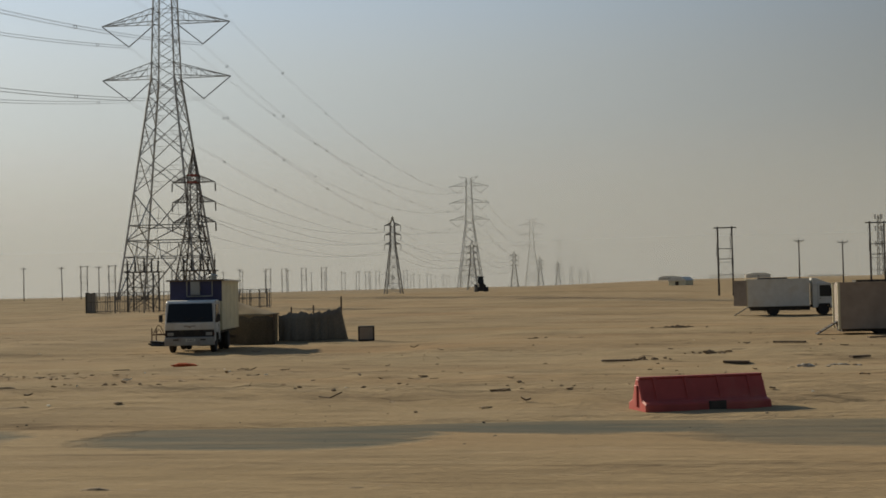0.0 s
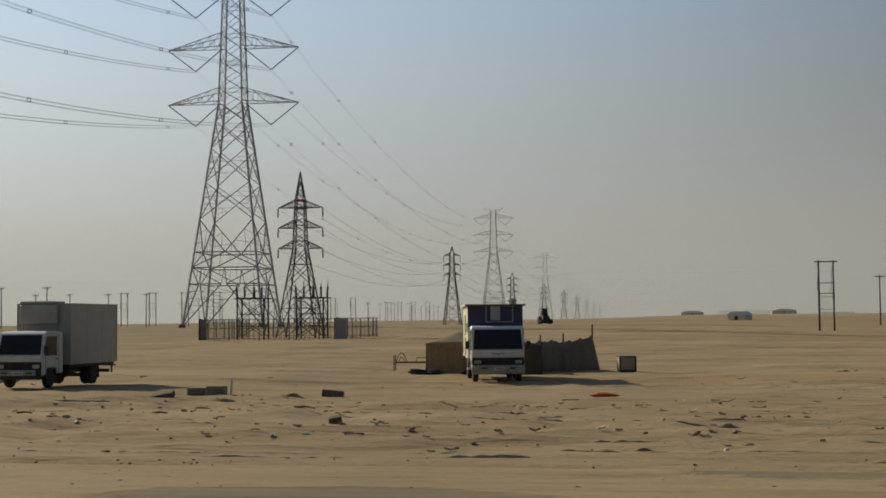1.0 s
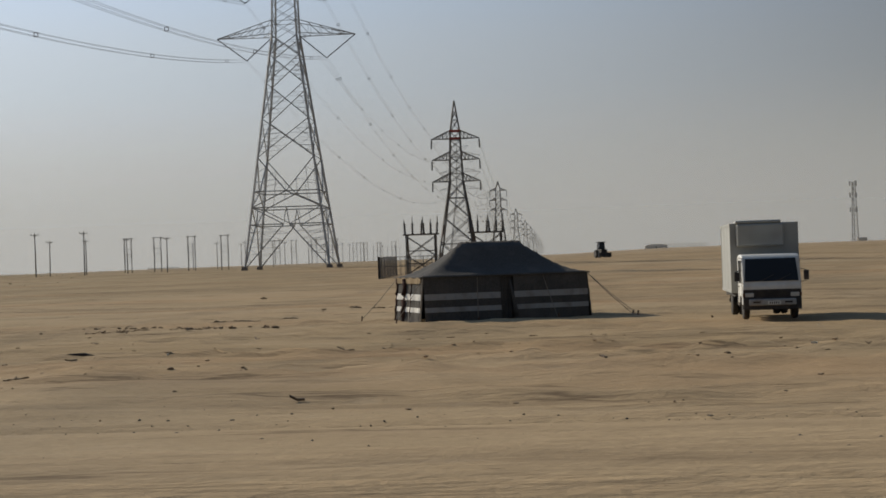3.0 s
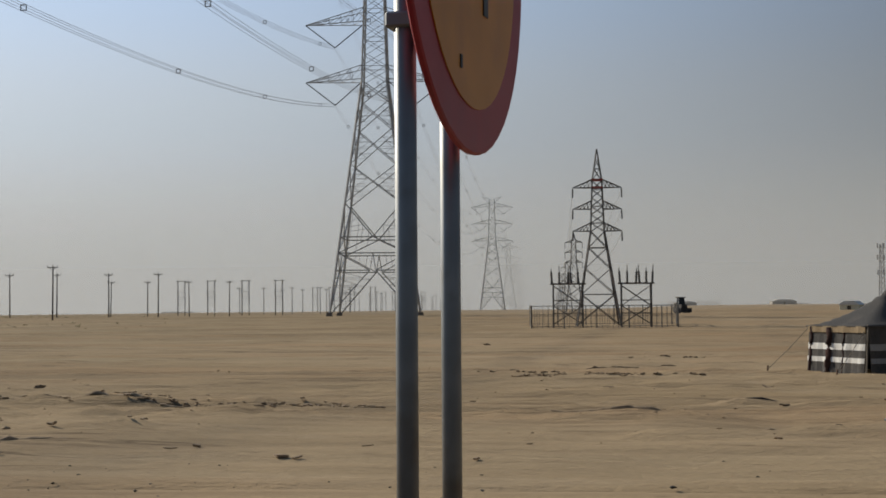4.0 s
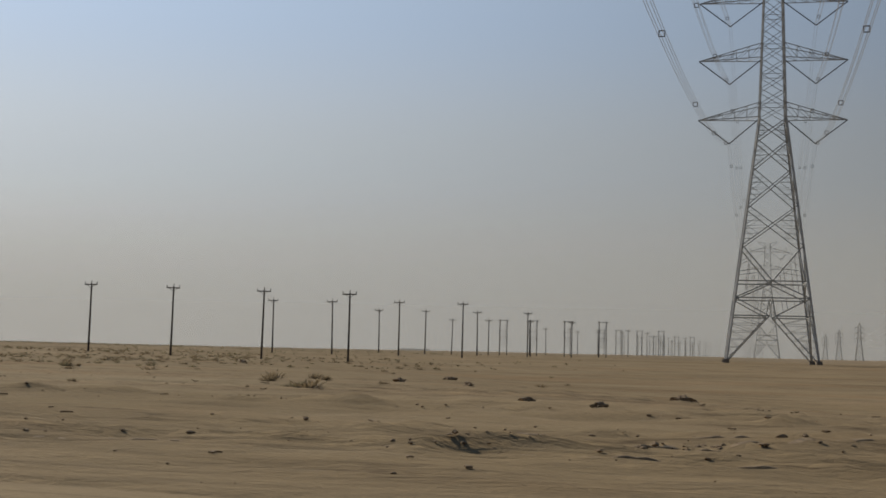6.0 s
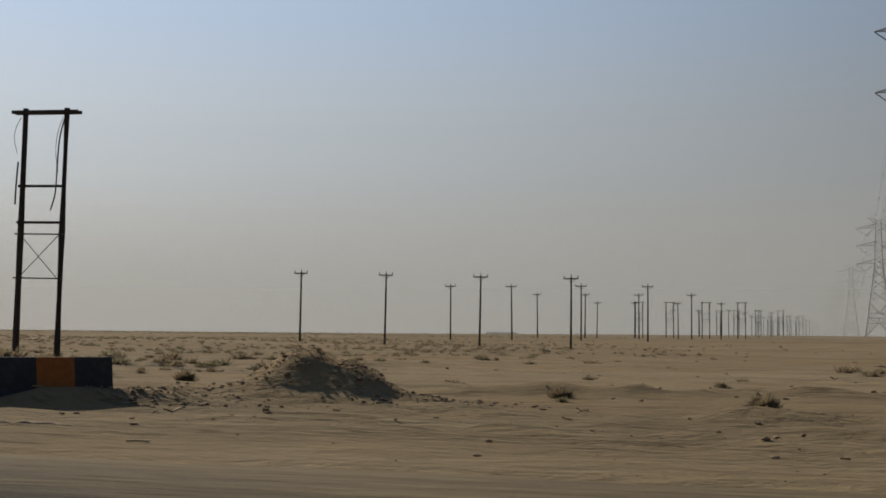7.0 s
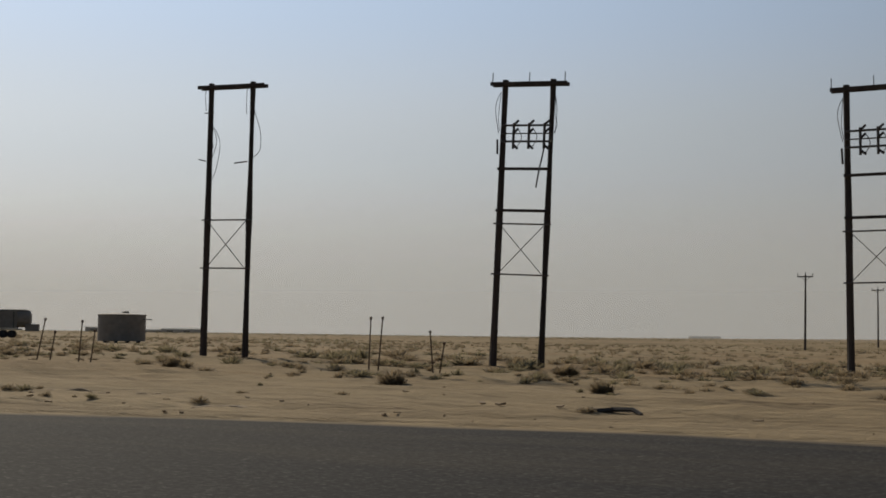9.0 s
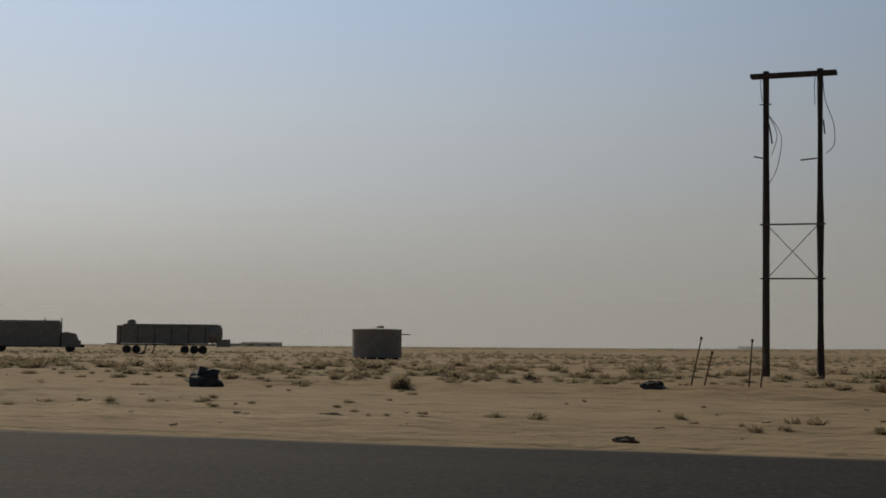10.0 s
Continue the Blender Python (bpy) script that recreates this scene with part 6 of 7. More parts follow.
CRUST = mat("dark_broken_crust", (0.250, 0.176, 0.106), 0.95, 0.0, 9, 0.3, 0.4, 30, second=(0.33, 0.245, 0.150), mix_scale=2)
LIP = mat("torn_sand_crust", (0.29, 0.208, 0.124), 0.95, 0.0, 9, 0.25, 0.4, 30, second=(0.17, 0.117, 0.068), mix_scale=2)


def rubbish(name, x, y, s, material, label, category, seed, turn=0.0, lift=0.0):
    sh = Shape().lump((0, 0, s[2] * 0.5), s, seed, 0.75, 3)
    return single(name, sh, material, on(x, y, lift, turn), label, category)


def block(x, y, s, turn, material, name, label, category, tilt=0.0):
    sh = Shape().box((0, 0, s[2] / 2), s)
    return single(name, sh, material, on(x, y, -0.02, turn) @ pose(0, 0, 0, tilt, -tilt * 0.8, 0), label, category, bevel=0.02)


rubbish("refuse_heap", -27.3, 69.2, (0.7, 0.35, 0.17), BLACKBAG, "dark heap of plastic bags beside the beige tent", "refuse", 3)
rubbish("refuse_bag", -25.2, 69.3, (0.28, 0.2, 0.14), BLACKBAG, "small dark bag on the sand", "refuse", 5)
block(-31.15, 47.0, (0.95, 0.42, 0.30), 4, CONCRETE, "concrete_block", "grey-brown concrete block lying on the sand", "block")
block(-30.5, 46.7, (0.65, 0.40, 0.34), -3, CONCRETE, "concrete_block", "grey concrete block beside another block", "block")
single("marker_stake", Shape().beam((0, 0, -0.1), (0.02, 0.05, 0.55), 0.055), WHITE, on(-29.95, 46.6), "thin pale stake standing in the sand", "stake")
block(-32.0, 45.5, (0.85, 0.34, 0.20), 12, BROWNWOOD, "timber_baulk", "dark weathered timber baulk half tilted in sand", "timber", 14)
block(-25.9, 44.9, (0.68, 0.32, 0.24), -8, BROWNWOOD, "timber_baulk", "short brown timber baulk on the sand", "timber", -6)
single("cloth_rag", Shape().lump((0, 0, 0.05), (0.40, 0.16, 0.09), 8, 0.6, 2), REDRAG, on(-17.0, 44.9, 0, 4), "crumpled red-orange cloth rag on the sand", "rag")
block(-20.8, 25.3, (0.24, 0.20, 0.17), 20, BROWNWOOD, "wood_block", "small brown block of wood on the sand", "wood", 10)
single("cable_loop", Shape().tube([(0.45 * math.cos(a / 3), 0.16 * math.sin(a / 3), 0.05 + 0.04 * math.sin(a)) for a in range(0, 20)], 0.02, 5), CHASSIS, on(-58.1, 25.6), "thin black cable loop lying on sand", "cable")
single("tyre_strip", Shape().tube([(-0.5, 0, 0.03), (-0.25, 0.05, 0.10), (0.1, 0.06, 0.12), (0.45, 0.0, 0.04), (0.6, -0.06, 0.02)], 0.06, 6, 0.04), RUBBER, on(-58.3, 36.6, 0, 4), "curled strip of torn black tyre on sand", "tyre strip")
for k, (x, y, r) in enumerate(((-75.3, 16.8, 0.12), (-69.2, 17.1, 0.16))):
    single("plastic_rag", Shape().lump((0, 0, 0.015), (r, 0.07, 0.028), 20 + k, 1.2, 3), PALEBLUE, on(x, y, 0, 10), "crumpled pale blue plastic rag at the road edge", "rag", "plastic rags")
for k, (x, y, s) in enumerate(((-69.0, 100.9, 0.35), (-79.3, 46.5, 0.2), (-113.5, 61.0, 0.42), (-110.0, 58.5, 0.36), (-104.4, 41.2, 0.34), (-94.6, 24.7, 0.21), (-102.3, 39.8, 0.30), (-92.7, 36.2, 0.34), (-140.0, 108.0, 0.6), (-116.0, 80.0, 0.5))):
    single("rock", Shape().lump((0, 0, s * 0.16), (s * 0.7, s * 0.45, s * 0.28), 30 + k, 0.9, 3), CRUST, on(x, y, 0, 40 * k), "rough brown slab of crust lying on the sand", "rock", "scattered rocks")


def crust_heap(x, y, long, wide, high, count, seed, material, label, turn=0.0):
    """A strung-out heap of broken crust or rubble."""
    rg = random.Random(seed)
    t = thing("crust_heap", on(x, y, 0, turn), label, "heap", "heaps of broken crust")
    for k in range(count):
        u = rg.uniform(-1, 1)
        v = rg.gauss(0, 0.35)
        size = high * rg.uniform(0.35, 1.0) * (1.1 - 0.6 * abs(u))
        px, py = u * long / 2, v * wide
        wx, wy = x + px * math.cos(radians(turn)) - py * math.sin(radians(turn)), y + px * math.sin(radians(turn)) + py * math.cos(radians(turn))
        sh = Shape().lump((px, py, ground_z(wx, wy) - ground_z(x, y) + size * 0.2), (size * rg.uniform(0.9, 1.8), size * rg.uniform(0.6, 1.1), size * 0.75), seed + k, 1.0, 2)
        part("clod", sh, material, t)
    return t


for k, (x, y, l, w, h, n) in enumerate(((-83.8, 20.6, 1.9, 0.35, 0.11, 16), (-155.4, 27.4, 1.3, 0.4, 0.16, 12), (-151.9, 31.4, 1.4, 0.5, 0.2, 12), (-3.4, 25.0, 0.6, 0.2, 0.09, 6), (-55.9, 25.0, 2.6, 0.4, 0.10, 18), (-105.4, 25.8, 1.6, 0.3, 0.10, 12), (-112.5, 27.3, 1.4, 0.4, 0.14, 12), (-91.5, 29.0, 1.8, 0.5, 0.12, 14), (-34.0, 31.0, 2.2, 0.4, 0.08, 14), (-13.2, 30.2, 2.4, 0.4, 0.07, 14))):
    crust_heap(x, y, l, w, h, n, 50 + k, CRUST, "strung-out heap of dark broken crust on the sand", (k * 7) % 11 - 5)
for k, (x, y, l, w, h, n) in enumerate(((-150.6, 32.2, 1.2, 0.4, 0.18, 10), (-1.0, 46.3, 2.2, 0.5, 0.12, 14), (0.9, 50.0, 2.0, 0.5, 0.12, 12), (-59.5, 56.0, 4.5, 0.5, 0.10, 20), (-64.5, 58.0, 3.5, 0.5, 0.10, 16), (-58.0, 76.0, 4.0, 0.5, 0.14, 16), (-102.0, 64.0, 2.0, 0.6, 0.2, 10))):
    crust_heap(x, y, l, w, h, n, 70 + k, CRUST, "strung-out heap of dark broken crust on the sand", (k * 7) % 11 - 5)
for k, (x, y, l, w, h, n) in enumerate(((3.6, 40.2, 1.0, 0.4, 0.12, 7), (4.6, 41.5, 1.6, 0.4, 0.08, 9), (-51.8, 15.6, 1.3, 0.7, 0.04, 16), (-29.2, 45.6, 1.4, 0.4, 0.07, 9))):
    crust_heap(x, y, l, w, h, n, 80 + k, FARWALL, "scattered pale rubble on the sand", k * 9)
for x, y, l, rz in ((2.3, 52.0, 1.1, 10), (4.2, 56.8, 1.3, -6), (-2.2, 45.2, 1.0, 14), (8.2, 60.0, 1.2, 25), (1.6, 44.0, 0.8, -12), (5.6, 46.0, 0.7, 30)):
    single("plank", Shape().box((0, 0, 0.05), (l, 0.22, 0.06)), BROWNWOOD, on(x, y, 0, rz), "dark weathered plank lying on the sand", "plank", "loose planks")


for x, y, l, rz in ((-33.0, 40.2, 1.5, 2), (-35.2, 31.6, 1.3, 8), (-29.2, 30.0, 0.5, -20), (-20.4, 38.0, 0.6, 5), (-22.1, 27.9, 0.55, -25), (-26.4, 31.0, 0.35, 30)):
    single("stick", Shape().tube([(-l / 2, 0, 0.03), (0, 0.04, 0.05), (l / 2, -0.03, 0.03)], 0.03, 5, 0.018), BROWNWOOD, on(x, y, 0, rz), "bare weathered stick lying on the sand", "stick", "loose sticks")


# ---- roadside ----
def red_barrier():
    """A water-filled plastic barrier with sloped foot and ribbed panels."""
    t = thing("plastic_barrier", on(0.2, 19.85, -0.05, 24.0), "faded red plastic road barrier with ribbed panels and a black drain", "barrier")
    prof = [(-0.33, 0), (-0.32, 0.14), (-0.19, 0.18), (-0.05, 0.48), (0.05, 0.48), (0.19, 0.18), (0.32, 0.14), (0.33, 0)]
    b = part("body", Shape().prism(prof, -0.96, 0.96), REDPLASTIC, t, bevel=0.02)
    for x in (-0.72, -0.25, 0.25, 0.72):
        part("rib", Shape().prism([(-0.21, 0.17), (-0.075, 0.48), (-0.04, 0.48), (-0.14, 0.17)], x - 0.025, x + 0.025), REDPLASTIC, b)
    part("top_rail", Shape().box((0, 0, 0.487), (1.90, 0.12, 0.03)), REDPLASTIC, b, bevel=0.01)
    part("drain", Shape().box((0.12, -0.325, 0.085), (0.26, 0.02, 0.14)), CHASSIS, b, "black drain opening")
    for s in (-1, 1):
        part("end_lug", Shape().box((s * 0.97, 0.0, 0.24), (0.03, 0.10, 0.30)), REDPLASTIC, b, bevel=0.01)


red_barrier()


def digits_mesh(body, wide, high, thick):
    """Lettering as a mesh, centred, facing -y."""
    curve = bpy.data.curves.new("digits", "FONT")
    curve.body, curve.extrude, curve.offset = body, thick, 0.012
    curve.align_x = "CENTER"
    holder = bpy.data.objects.new("digits", curve)
    me = bpy.data.meshes.new_from_object(holder)
    bpy.data.objects.remove(holder)
    co = np.empty(len(me.vertices) * 3)
    me.vertices.foreach_get("co", co)
    co = co.reshape(-1, 3)
    lo, hi = co.min(0), co.max(0)
    co[:, 0] = (co[:, 0] - (lo[0] + hi[0]) / 2) * wide / (hi[0] - lo[0])
    co[:, 1] = (co[:, 1] - (lo[1] + hi[1]) / 2) * high / (hi[1] - lo[1])
    me.vertices.foreach_set("co", np.stack([co[:, 0], -co[:, 2], co[:, 1]], 1).ravel())
    me.update()
    return me


def round_sign(x, y, z, rz, posts, label, clamp):
    """A round plate edge-on to the passing car, on two thin tube posts; x runs along the plate, the face looks to -y."""
    base = land(x, y)
    t = thing("road_sign", pose(x, y, base, 0, 0, rz), label, "road sign", "roadside signs")
    r, zc = 0.62, z - base
    for px in posts:
        part("post", Shape().tube([(px, 0.055, -0.4), (px - 0.008, 0.055, zc + 0.45)], 0.0275, 14), POST, t, smooth=True)
    at = Matrix.Translation((0, 0, zc))
    p = part("plate", Shape().lathe((0, 0, 0), (0, -1, 0), [(r * 0.99, -0.004), (r, 0), (r, 0.012), (r * 0.99, 0.016)], 48), SIGNRED, t, "red sign border", at=at)
    part("face", Shape().lathe((0, -0.017, 0), (0, -1, 0), [(r * 0.80, 0), (r * 0.80, 0.003)], 48), SIGNORANGE, p, "orange sign face")
    for px in posts:
        for h in (-0.33, 0.3):
            part("clamp", Shape().box((px, 0.055, zc + h), (0.085, 0.085, 0.04)), POST, t, "galvanised clamp", bevel=0.006)
    part("clamp_bolt", Shape().box((posts[0] - 0.02, 0.10, zc + clamp), (0.03, 0.05, 0.03)), CHASSIS, t)
    return t, p


def speed_sign():
    t, p = round_sign(-25.90, 5.88, 2.25, 83.0, (-0.30, 0.15), "round orange speed sign with red border, reading 30, on two posts", -0.37)
    part("numerals", digits_mesh("30", 0.74, 0.56, 0.002), SIGNBLACK, p, "dark numerals reading 30", at=pose(0, -0.023, 0))
    p.children[-1].data.materials.clear()
    p.children[-1].data.materials.append(SIGNBLACK)
    zc = 2.25 - land(-25.90, 5.88)
    box = part("battery_box", Shape().box((0.24, -0.04, zc - 0.86), (0.19, 0.15, 0.155), taper=0.9), BEACON_BOX, t, "tan plastic battery box", bevel=0.015)
    part("box_strap", Shape().tube([(0.15, 0.055, zc - 0.80), (0.15, 0.055, zc - 0.755)], 0.036, 12), CHASSIS, box)
    lamp = part("beacon", Shape().lathe((0.24, 0.0, zc - 0.685), (0, -1, 0), [(0.07, -0.02), (0.088, 0.0), (0.09, 0.03), (0.085, 0.06), (0.06, 0.085), (0.02, 0.095)], 24), BEACON_LENS, t, "round amber beacon lamp", smooth=True)
    part("beacon_rim", Shape().lathe((0.24, 0.01, zc - 0.685), (0, -1, 0), [(0.098, -0.015), (0.098, 0.02), (0.088, 0.022)], 24), BEACON_BOX, lamp)
    part("beacon_stem", Shape().tube([(0.24, 0.0, zc - 0.80), (0.24, 0.0, zc - 0.75)], 0.02, 8), CHASSIS, t)


def warning_sign():
    t, p = round_sign(-62.52, 8.50, 2.35, 79.7, (-0.366, 0.03), "round orange warning sign with red border, on two galvanised posts", -0.05)
    part("symbol_bar", Shape().box((0.13, -0.022, -0.02), (0.045, 0.004, 0.40)), SIGNBLACK, p)
    part("symbol_bar", Shape().box((-0.13, -0.022, -0.39), (0.016, 0.004, 0.035)), SIGNBLACK, p)


BEACON_LENS = mat("amber_beacon_lens", (0.55, 0.16, 0.05), 0.25, 0.0, 12, 0.15)
BEACON_BOX = mat("tan_plastic", (0.42, 0.20, 0.05), 0.6, 0.0, 6, 0.15, second=(0.30, 0.18, 0.08), mix_scale=3)
speed_sign()
warning_sign()


def concrete_barrier():
    t = thing("concrete_barrier", pose(-130.66, 26.12, 0.03, 0, 0, 54.0), "concrete barrier in faded orange and black blocks, half buried in sand", "barrier")
    prof = [(-0.30, 0), (-0.30, 0.08), (-0.18, 0.30), (-0.10, 0.80), (-0.08, 0.825), (0.08, 0.825), (0.10, 0.80), (0.18, 0.30), (0.30, 0.08), (0.30, 0)]
    edges = [-1.46, -0.66, 0.12, 0.80, 1.50]
    for k in range(4):
        block_shape = Shape().prism(prof, edges[k], edges[k + 1])
        # the cast end spreads towards its foot
        block_shape.v = [(x - 0.09 * (1 - z / 0.825) if x < -1.45 else x, y, z) for x, y, z in block_shape.v]
        part("painted_section", block_shape, (ORANGE, BLACKPAINT)[k % 2], t, ("faded orange painted block", "faded black painted block")[k % 2])
    for x, z, w, h in ((-1.10, 0.70, 0.24, 0.03), (-1.20, 0.62, 0.06, 0.10), (-1.03, 0.60, 0.06, 0.12), (-1.11, 0.54, 0.24, 0.03), (-1.11, 0.62, 0.12, 0.025)):
        part("paint_mark", Shape().box((x, -0.108 - (0.80 - z) * 0.16, z), (w, 0.012, h)), LIME, t, "lime painted mark")
    for x in (-1.0, 1.0):
        part("lifting_slot", Shape().box((x, -0.296, 0.05), (0.4, 0.012, 0.08)), CHASSIS, t, "dark lifting slot")


concrete_barrier()


BOARD = mat("dull_blue_grey_sheet", (0.17, 0.175, 0.19), 0.7, 0.0, 4, 0.15, second=(0.12, 0.115, 0.11), mix_scale=2)


def leaning_panel():
    """A fallen sign board held up by its bent post."""
    m = pose(-146.83, 19.95, ground_z(-146.83, 19.95) - 0.03) @ pose(0, 0, 0, 0, 0, -4) @ pose(0, 0, 0, 8, -35, 0)
    t = thing("fallen_sign_box", m, "dark steel box leaning on a bent prop with grey board", "fallen sign")
    part("box", Shape().box((0, 0, 0.68), (0.27, 0.26, 1.36)), CHASSIS, t, bevel=0.015)
    part("board", Shape().box((0.185, -0.02, 1.06), (0.11, 0.30, 0.60)), BOARD, t, "dull grey sheet board", bevel=0.01)
    inv = m.inverted()
    g0 = Vector((-146.1, 20.1, ground_z(-146.1, 20.1) - 0.05))
    part("prop", Shape().tube([(0.12, 0.0, 0.75), inv @ g0], 0.028, 6), RUST, t, "bent steel prop")


leaning_panel()


def dark_trough():
    t = thing("toppled_barrier", on(-179.1, 24.05, -0.10, -5.0) @ Matrix.Scale(0.9, 4), "toppled black plastic barrier half buried in drifted sand", "barrier")
    prof = [(-0.22, 0.0), (-0.26, 0.30), (-0.20, 0.42), (0.20, 0.44), (0.26, 0.28), (0.22, 0.0)]
    part("body", Shape().prism(prof, -1.05, 1.05), BLACKBAG, t, bevel=0.03)
    for x in (-0.95, -0.3, 0.35):
        part("rib", Shape().box((x, -0.24, 0.24), (0.07, 0.05, 0.34)), BLACKBAG, t)
    part("end_cap", Shape().lathe((-1.05, 0, 0.23), (-1, 0, 0), [(0.20, 0), (0.20, 0.08), (0.10, 0.10)], 10), BLACKBAG, t)
    part("sand_drift", Shape().lump((-0.35, -0.32, 0.02), (0.75, 0.30, 0.20), 4, 0.3, 3), SAND, t, "drifted sand against it", smooth=True)


dark_trough()
rubbish("tyre_heap", -205.6, 35.6, (0.50, 0.40, 0.36), RUBBER, "heap of torn black tyre rubber in the scrub", "refuse", 11)
rubbish("tyre_heap", -192.5, 39.9, (0.34, 0.22, 0.15), RUBBER, "small dark lump of torn rubber in the scrub", "refuse", 13)
rubbish("brown_clod", -187.5, 20.6, (0.19, 0.10, 0.06), BROWNWOOD, "brown clod at the edge of the asphalt", "clod", 15)
single("tyre_strip", Shape().tube([(-0.5, 0, 0.03), (-0.2, 0.08, 0.08), (0.25, 0.03, 0.10), (0.5, -0.05, 0.02)], 0.06, 6, 0.04), RUBBER, on(-165.6, 27.0, 0, -20), "curled strip of torn black tyre on sand", "tyre strip")

for x, y, h, rx, ry in ((-192.05, 42.6, 1.55, 0, 12), (-191.7, 42.9, 1.1, 5, 14), (-190.25, 42.7, 1.45, 0, 4), (-189.95, 43.0, 1.15, 0, 7), (-179.2, 43.9, 1.75, 0, 1), (-178.95, 44.1, 1.8, 2, 5), (-177.2, 44.7, 1.35, 0, -6), (-177.0, 44.8, 1.0, 0, 8)):
    t = thing("wooden_stake", on(x, y) @ pose(0, 0, 0, rx, ry, 0), "thin weathered stake standing crooked in the scrub", "stake", "crooked stakes")
    part("shaft", Shape().tube([(0, 0, -0.2), (0.02, 0, h)], 0.028, 6, 0.022), BROWNWOOD, t)
    part("cap", Shape().box((0.02, 0, h), (0.07, 0.06, 0.09)), RUST, t)


# ---- far things ----
def far_shelter(x, y, w, d, h, rz, label, roof, wall):
    t = thing("distant_shelter", on(x, y, -0.2, rz), label, "shelter", "distant camp shelters")
    part("wall", Shape().box((0, 0, h / 2), (w, d, h)), wall, t, bevel=0.05)
    sh = Shape().prism([(-w / 2 - 0.3, h), (-w / 4, h + 0.9), (w / 4, h + 0.9), (w / 2 + 0.3, h)], -d / 2 - 0.2, d / 2 + 0.2, "y")
    part("roof", sh, roof, t)
    part("doorway", Shape().box((0, -d / 2 - 0.02, h * 0.42), (0.9, 0.06, h * 0.84)), SCREEN, t)


far_shelter(-0.4, 329.0, 4.6, 3.6, 1.25, -30, "low cream shelter with a white peaked roof, far across the sand", WHITE, CREAM)
far_shelter(37.0, 700.0, 12.0, 6.0, 1.9, 5, "low pale shelter far across the sand", FARROOF, FARWALL)
far_shelter(-7.0, 760.0, 12.0, 6.0, 1.9, 0, "low pale shelter far across the sand", FARROOF, FARWALL)


def far_building(x, y, w, h, label, deep=14.0, turn=-8):
    t = thing("distant_building", on(x, y, -0.3, turn), label, "building", "buildings on the horizon")
    part("wall", Shape().box((0, 0, h / 2), (w, deep, h)), FARWALL, t)
    part("parapet", Shape().box((0, 0, h + 0.2), (w + 0.6, deep + 0.6, 0.1 + 0.06 * h)), FARROOF, t)
    n = int(w / 6)
    for k in range(n):
        part("window", Shape().box((-w / 2 + 3 + 6 * k, -deep / 2 - 0.05, h * 0.5), (2.2, 0.2, h * 0.35)), GLASS, t)


far_building(57.0, 1500.0, 56.0, 8.0, "long low building far off in the dust")
far_building(130.0, 1300.0, 30.0, 4.0, "low pale building far off in the dust")
for x, y, w, h in ((-465.4, 397.0, 6.1, 1.8), (-453.1, 411.1, 11.4, 1.2), (-441.9, 416.1, 14.0, 1.6), (-440.0, 1250.0, 30.0, 3.2)):
    far_building(x, y, w, h, "low flat building far off beyond the scrub", 5.0, 38)


def telecom_mast():
    t = thing("telecom_mast", on(116.6, 848.0, -0.5, 12), "grey lattice telecom mast with antenna panels far off", "mast")
    h = lambda z: 2.2 - 1.2 * z / 37
    for k in range(3):
        a = 2 * math.pi * k / 3
        part("leg", Shape().beam((h(0) * math.cos(a), h(0) * math.sin(a), 0), (h(37) * math.cos(a), h(37) * math.sin(a), 37), 0.35), STEEL_DARK, t)
    sh = Shape()
    for j in range(12):
        z0, z1 = j * 3.08, (j + 1) * 3.08
        for k in range(3):
            a, b = 2 * math.pi * k / 3, 2 * math.pi * (k + 1) / 3
            sh.beam((h(z0) * math.cos(a), h(z0) * math.sin(a), z0), (h(z1) * math.cos(b), h(z1) * math.sin(b), z1), 0.18)
    part("bracing", sh, STEEL_DARK, t)
    for z in (36.0, 29.0, 20.0):
        for k in range(3):
            a = 2 * math.pi * k / 3 + 0.5
            part("antenna_panel", Shape().box((2.3 * math.cos(a), 2.3 * math.sin(a), z), (0.8, 0.8, 3.0)), STEEL, t)
    part("equipment_hut", Shape().box((5, 2, 1.6), (5, 4, 3.2)), FARWALL, t)


telecom_mast()


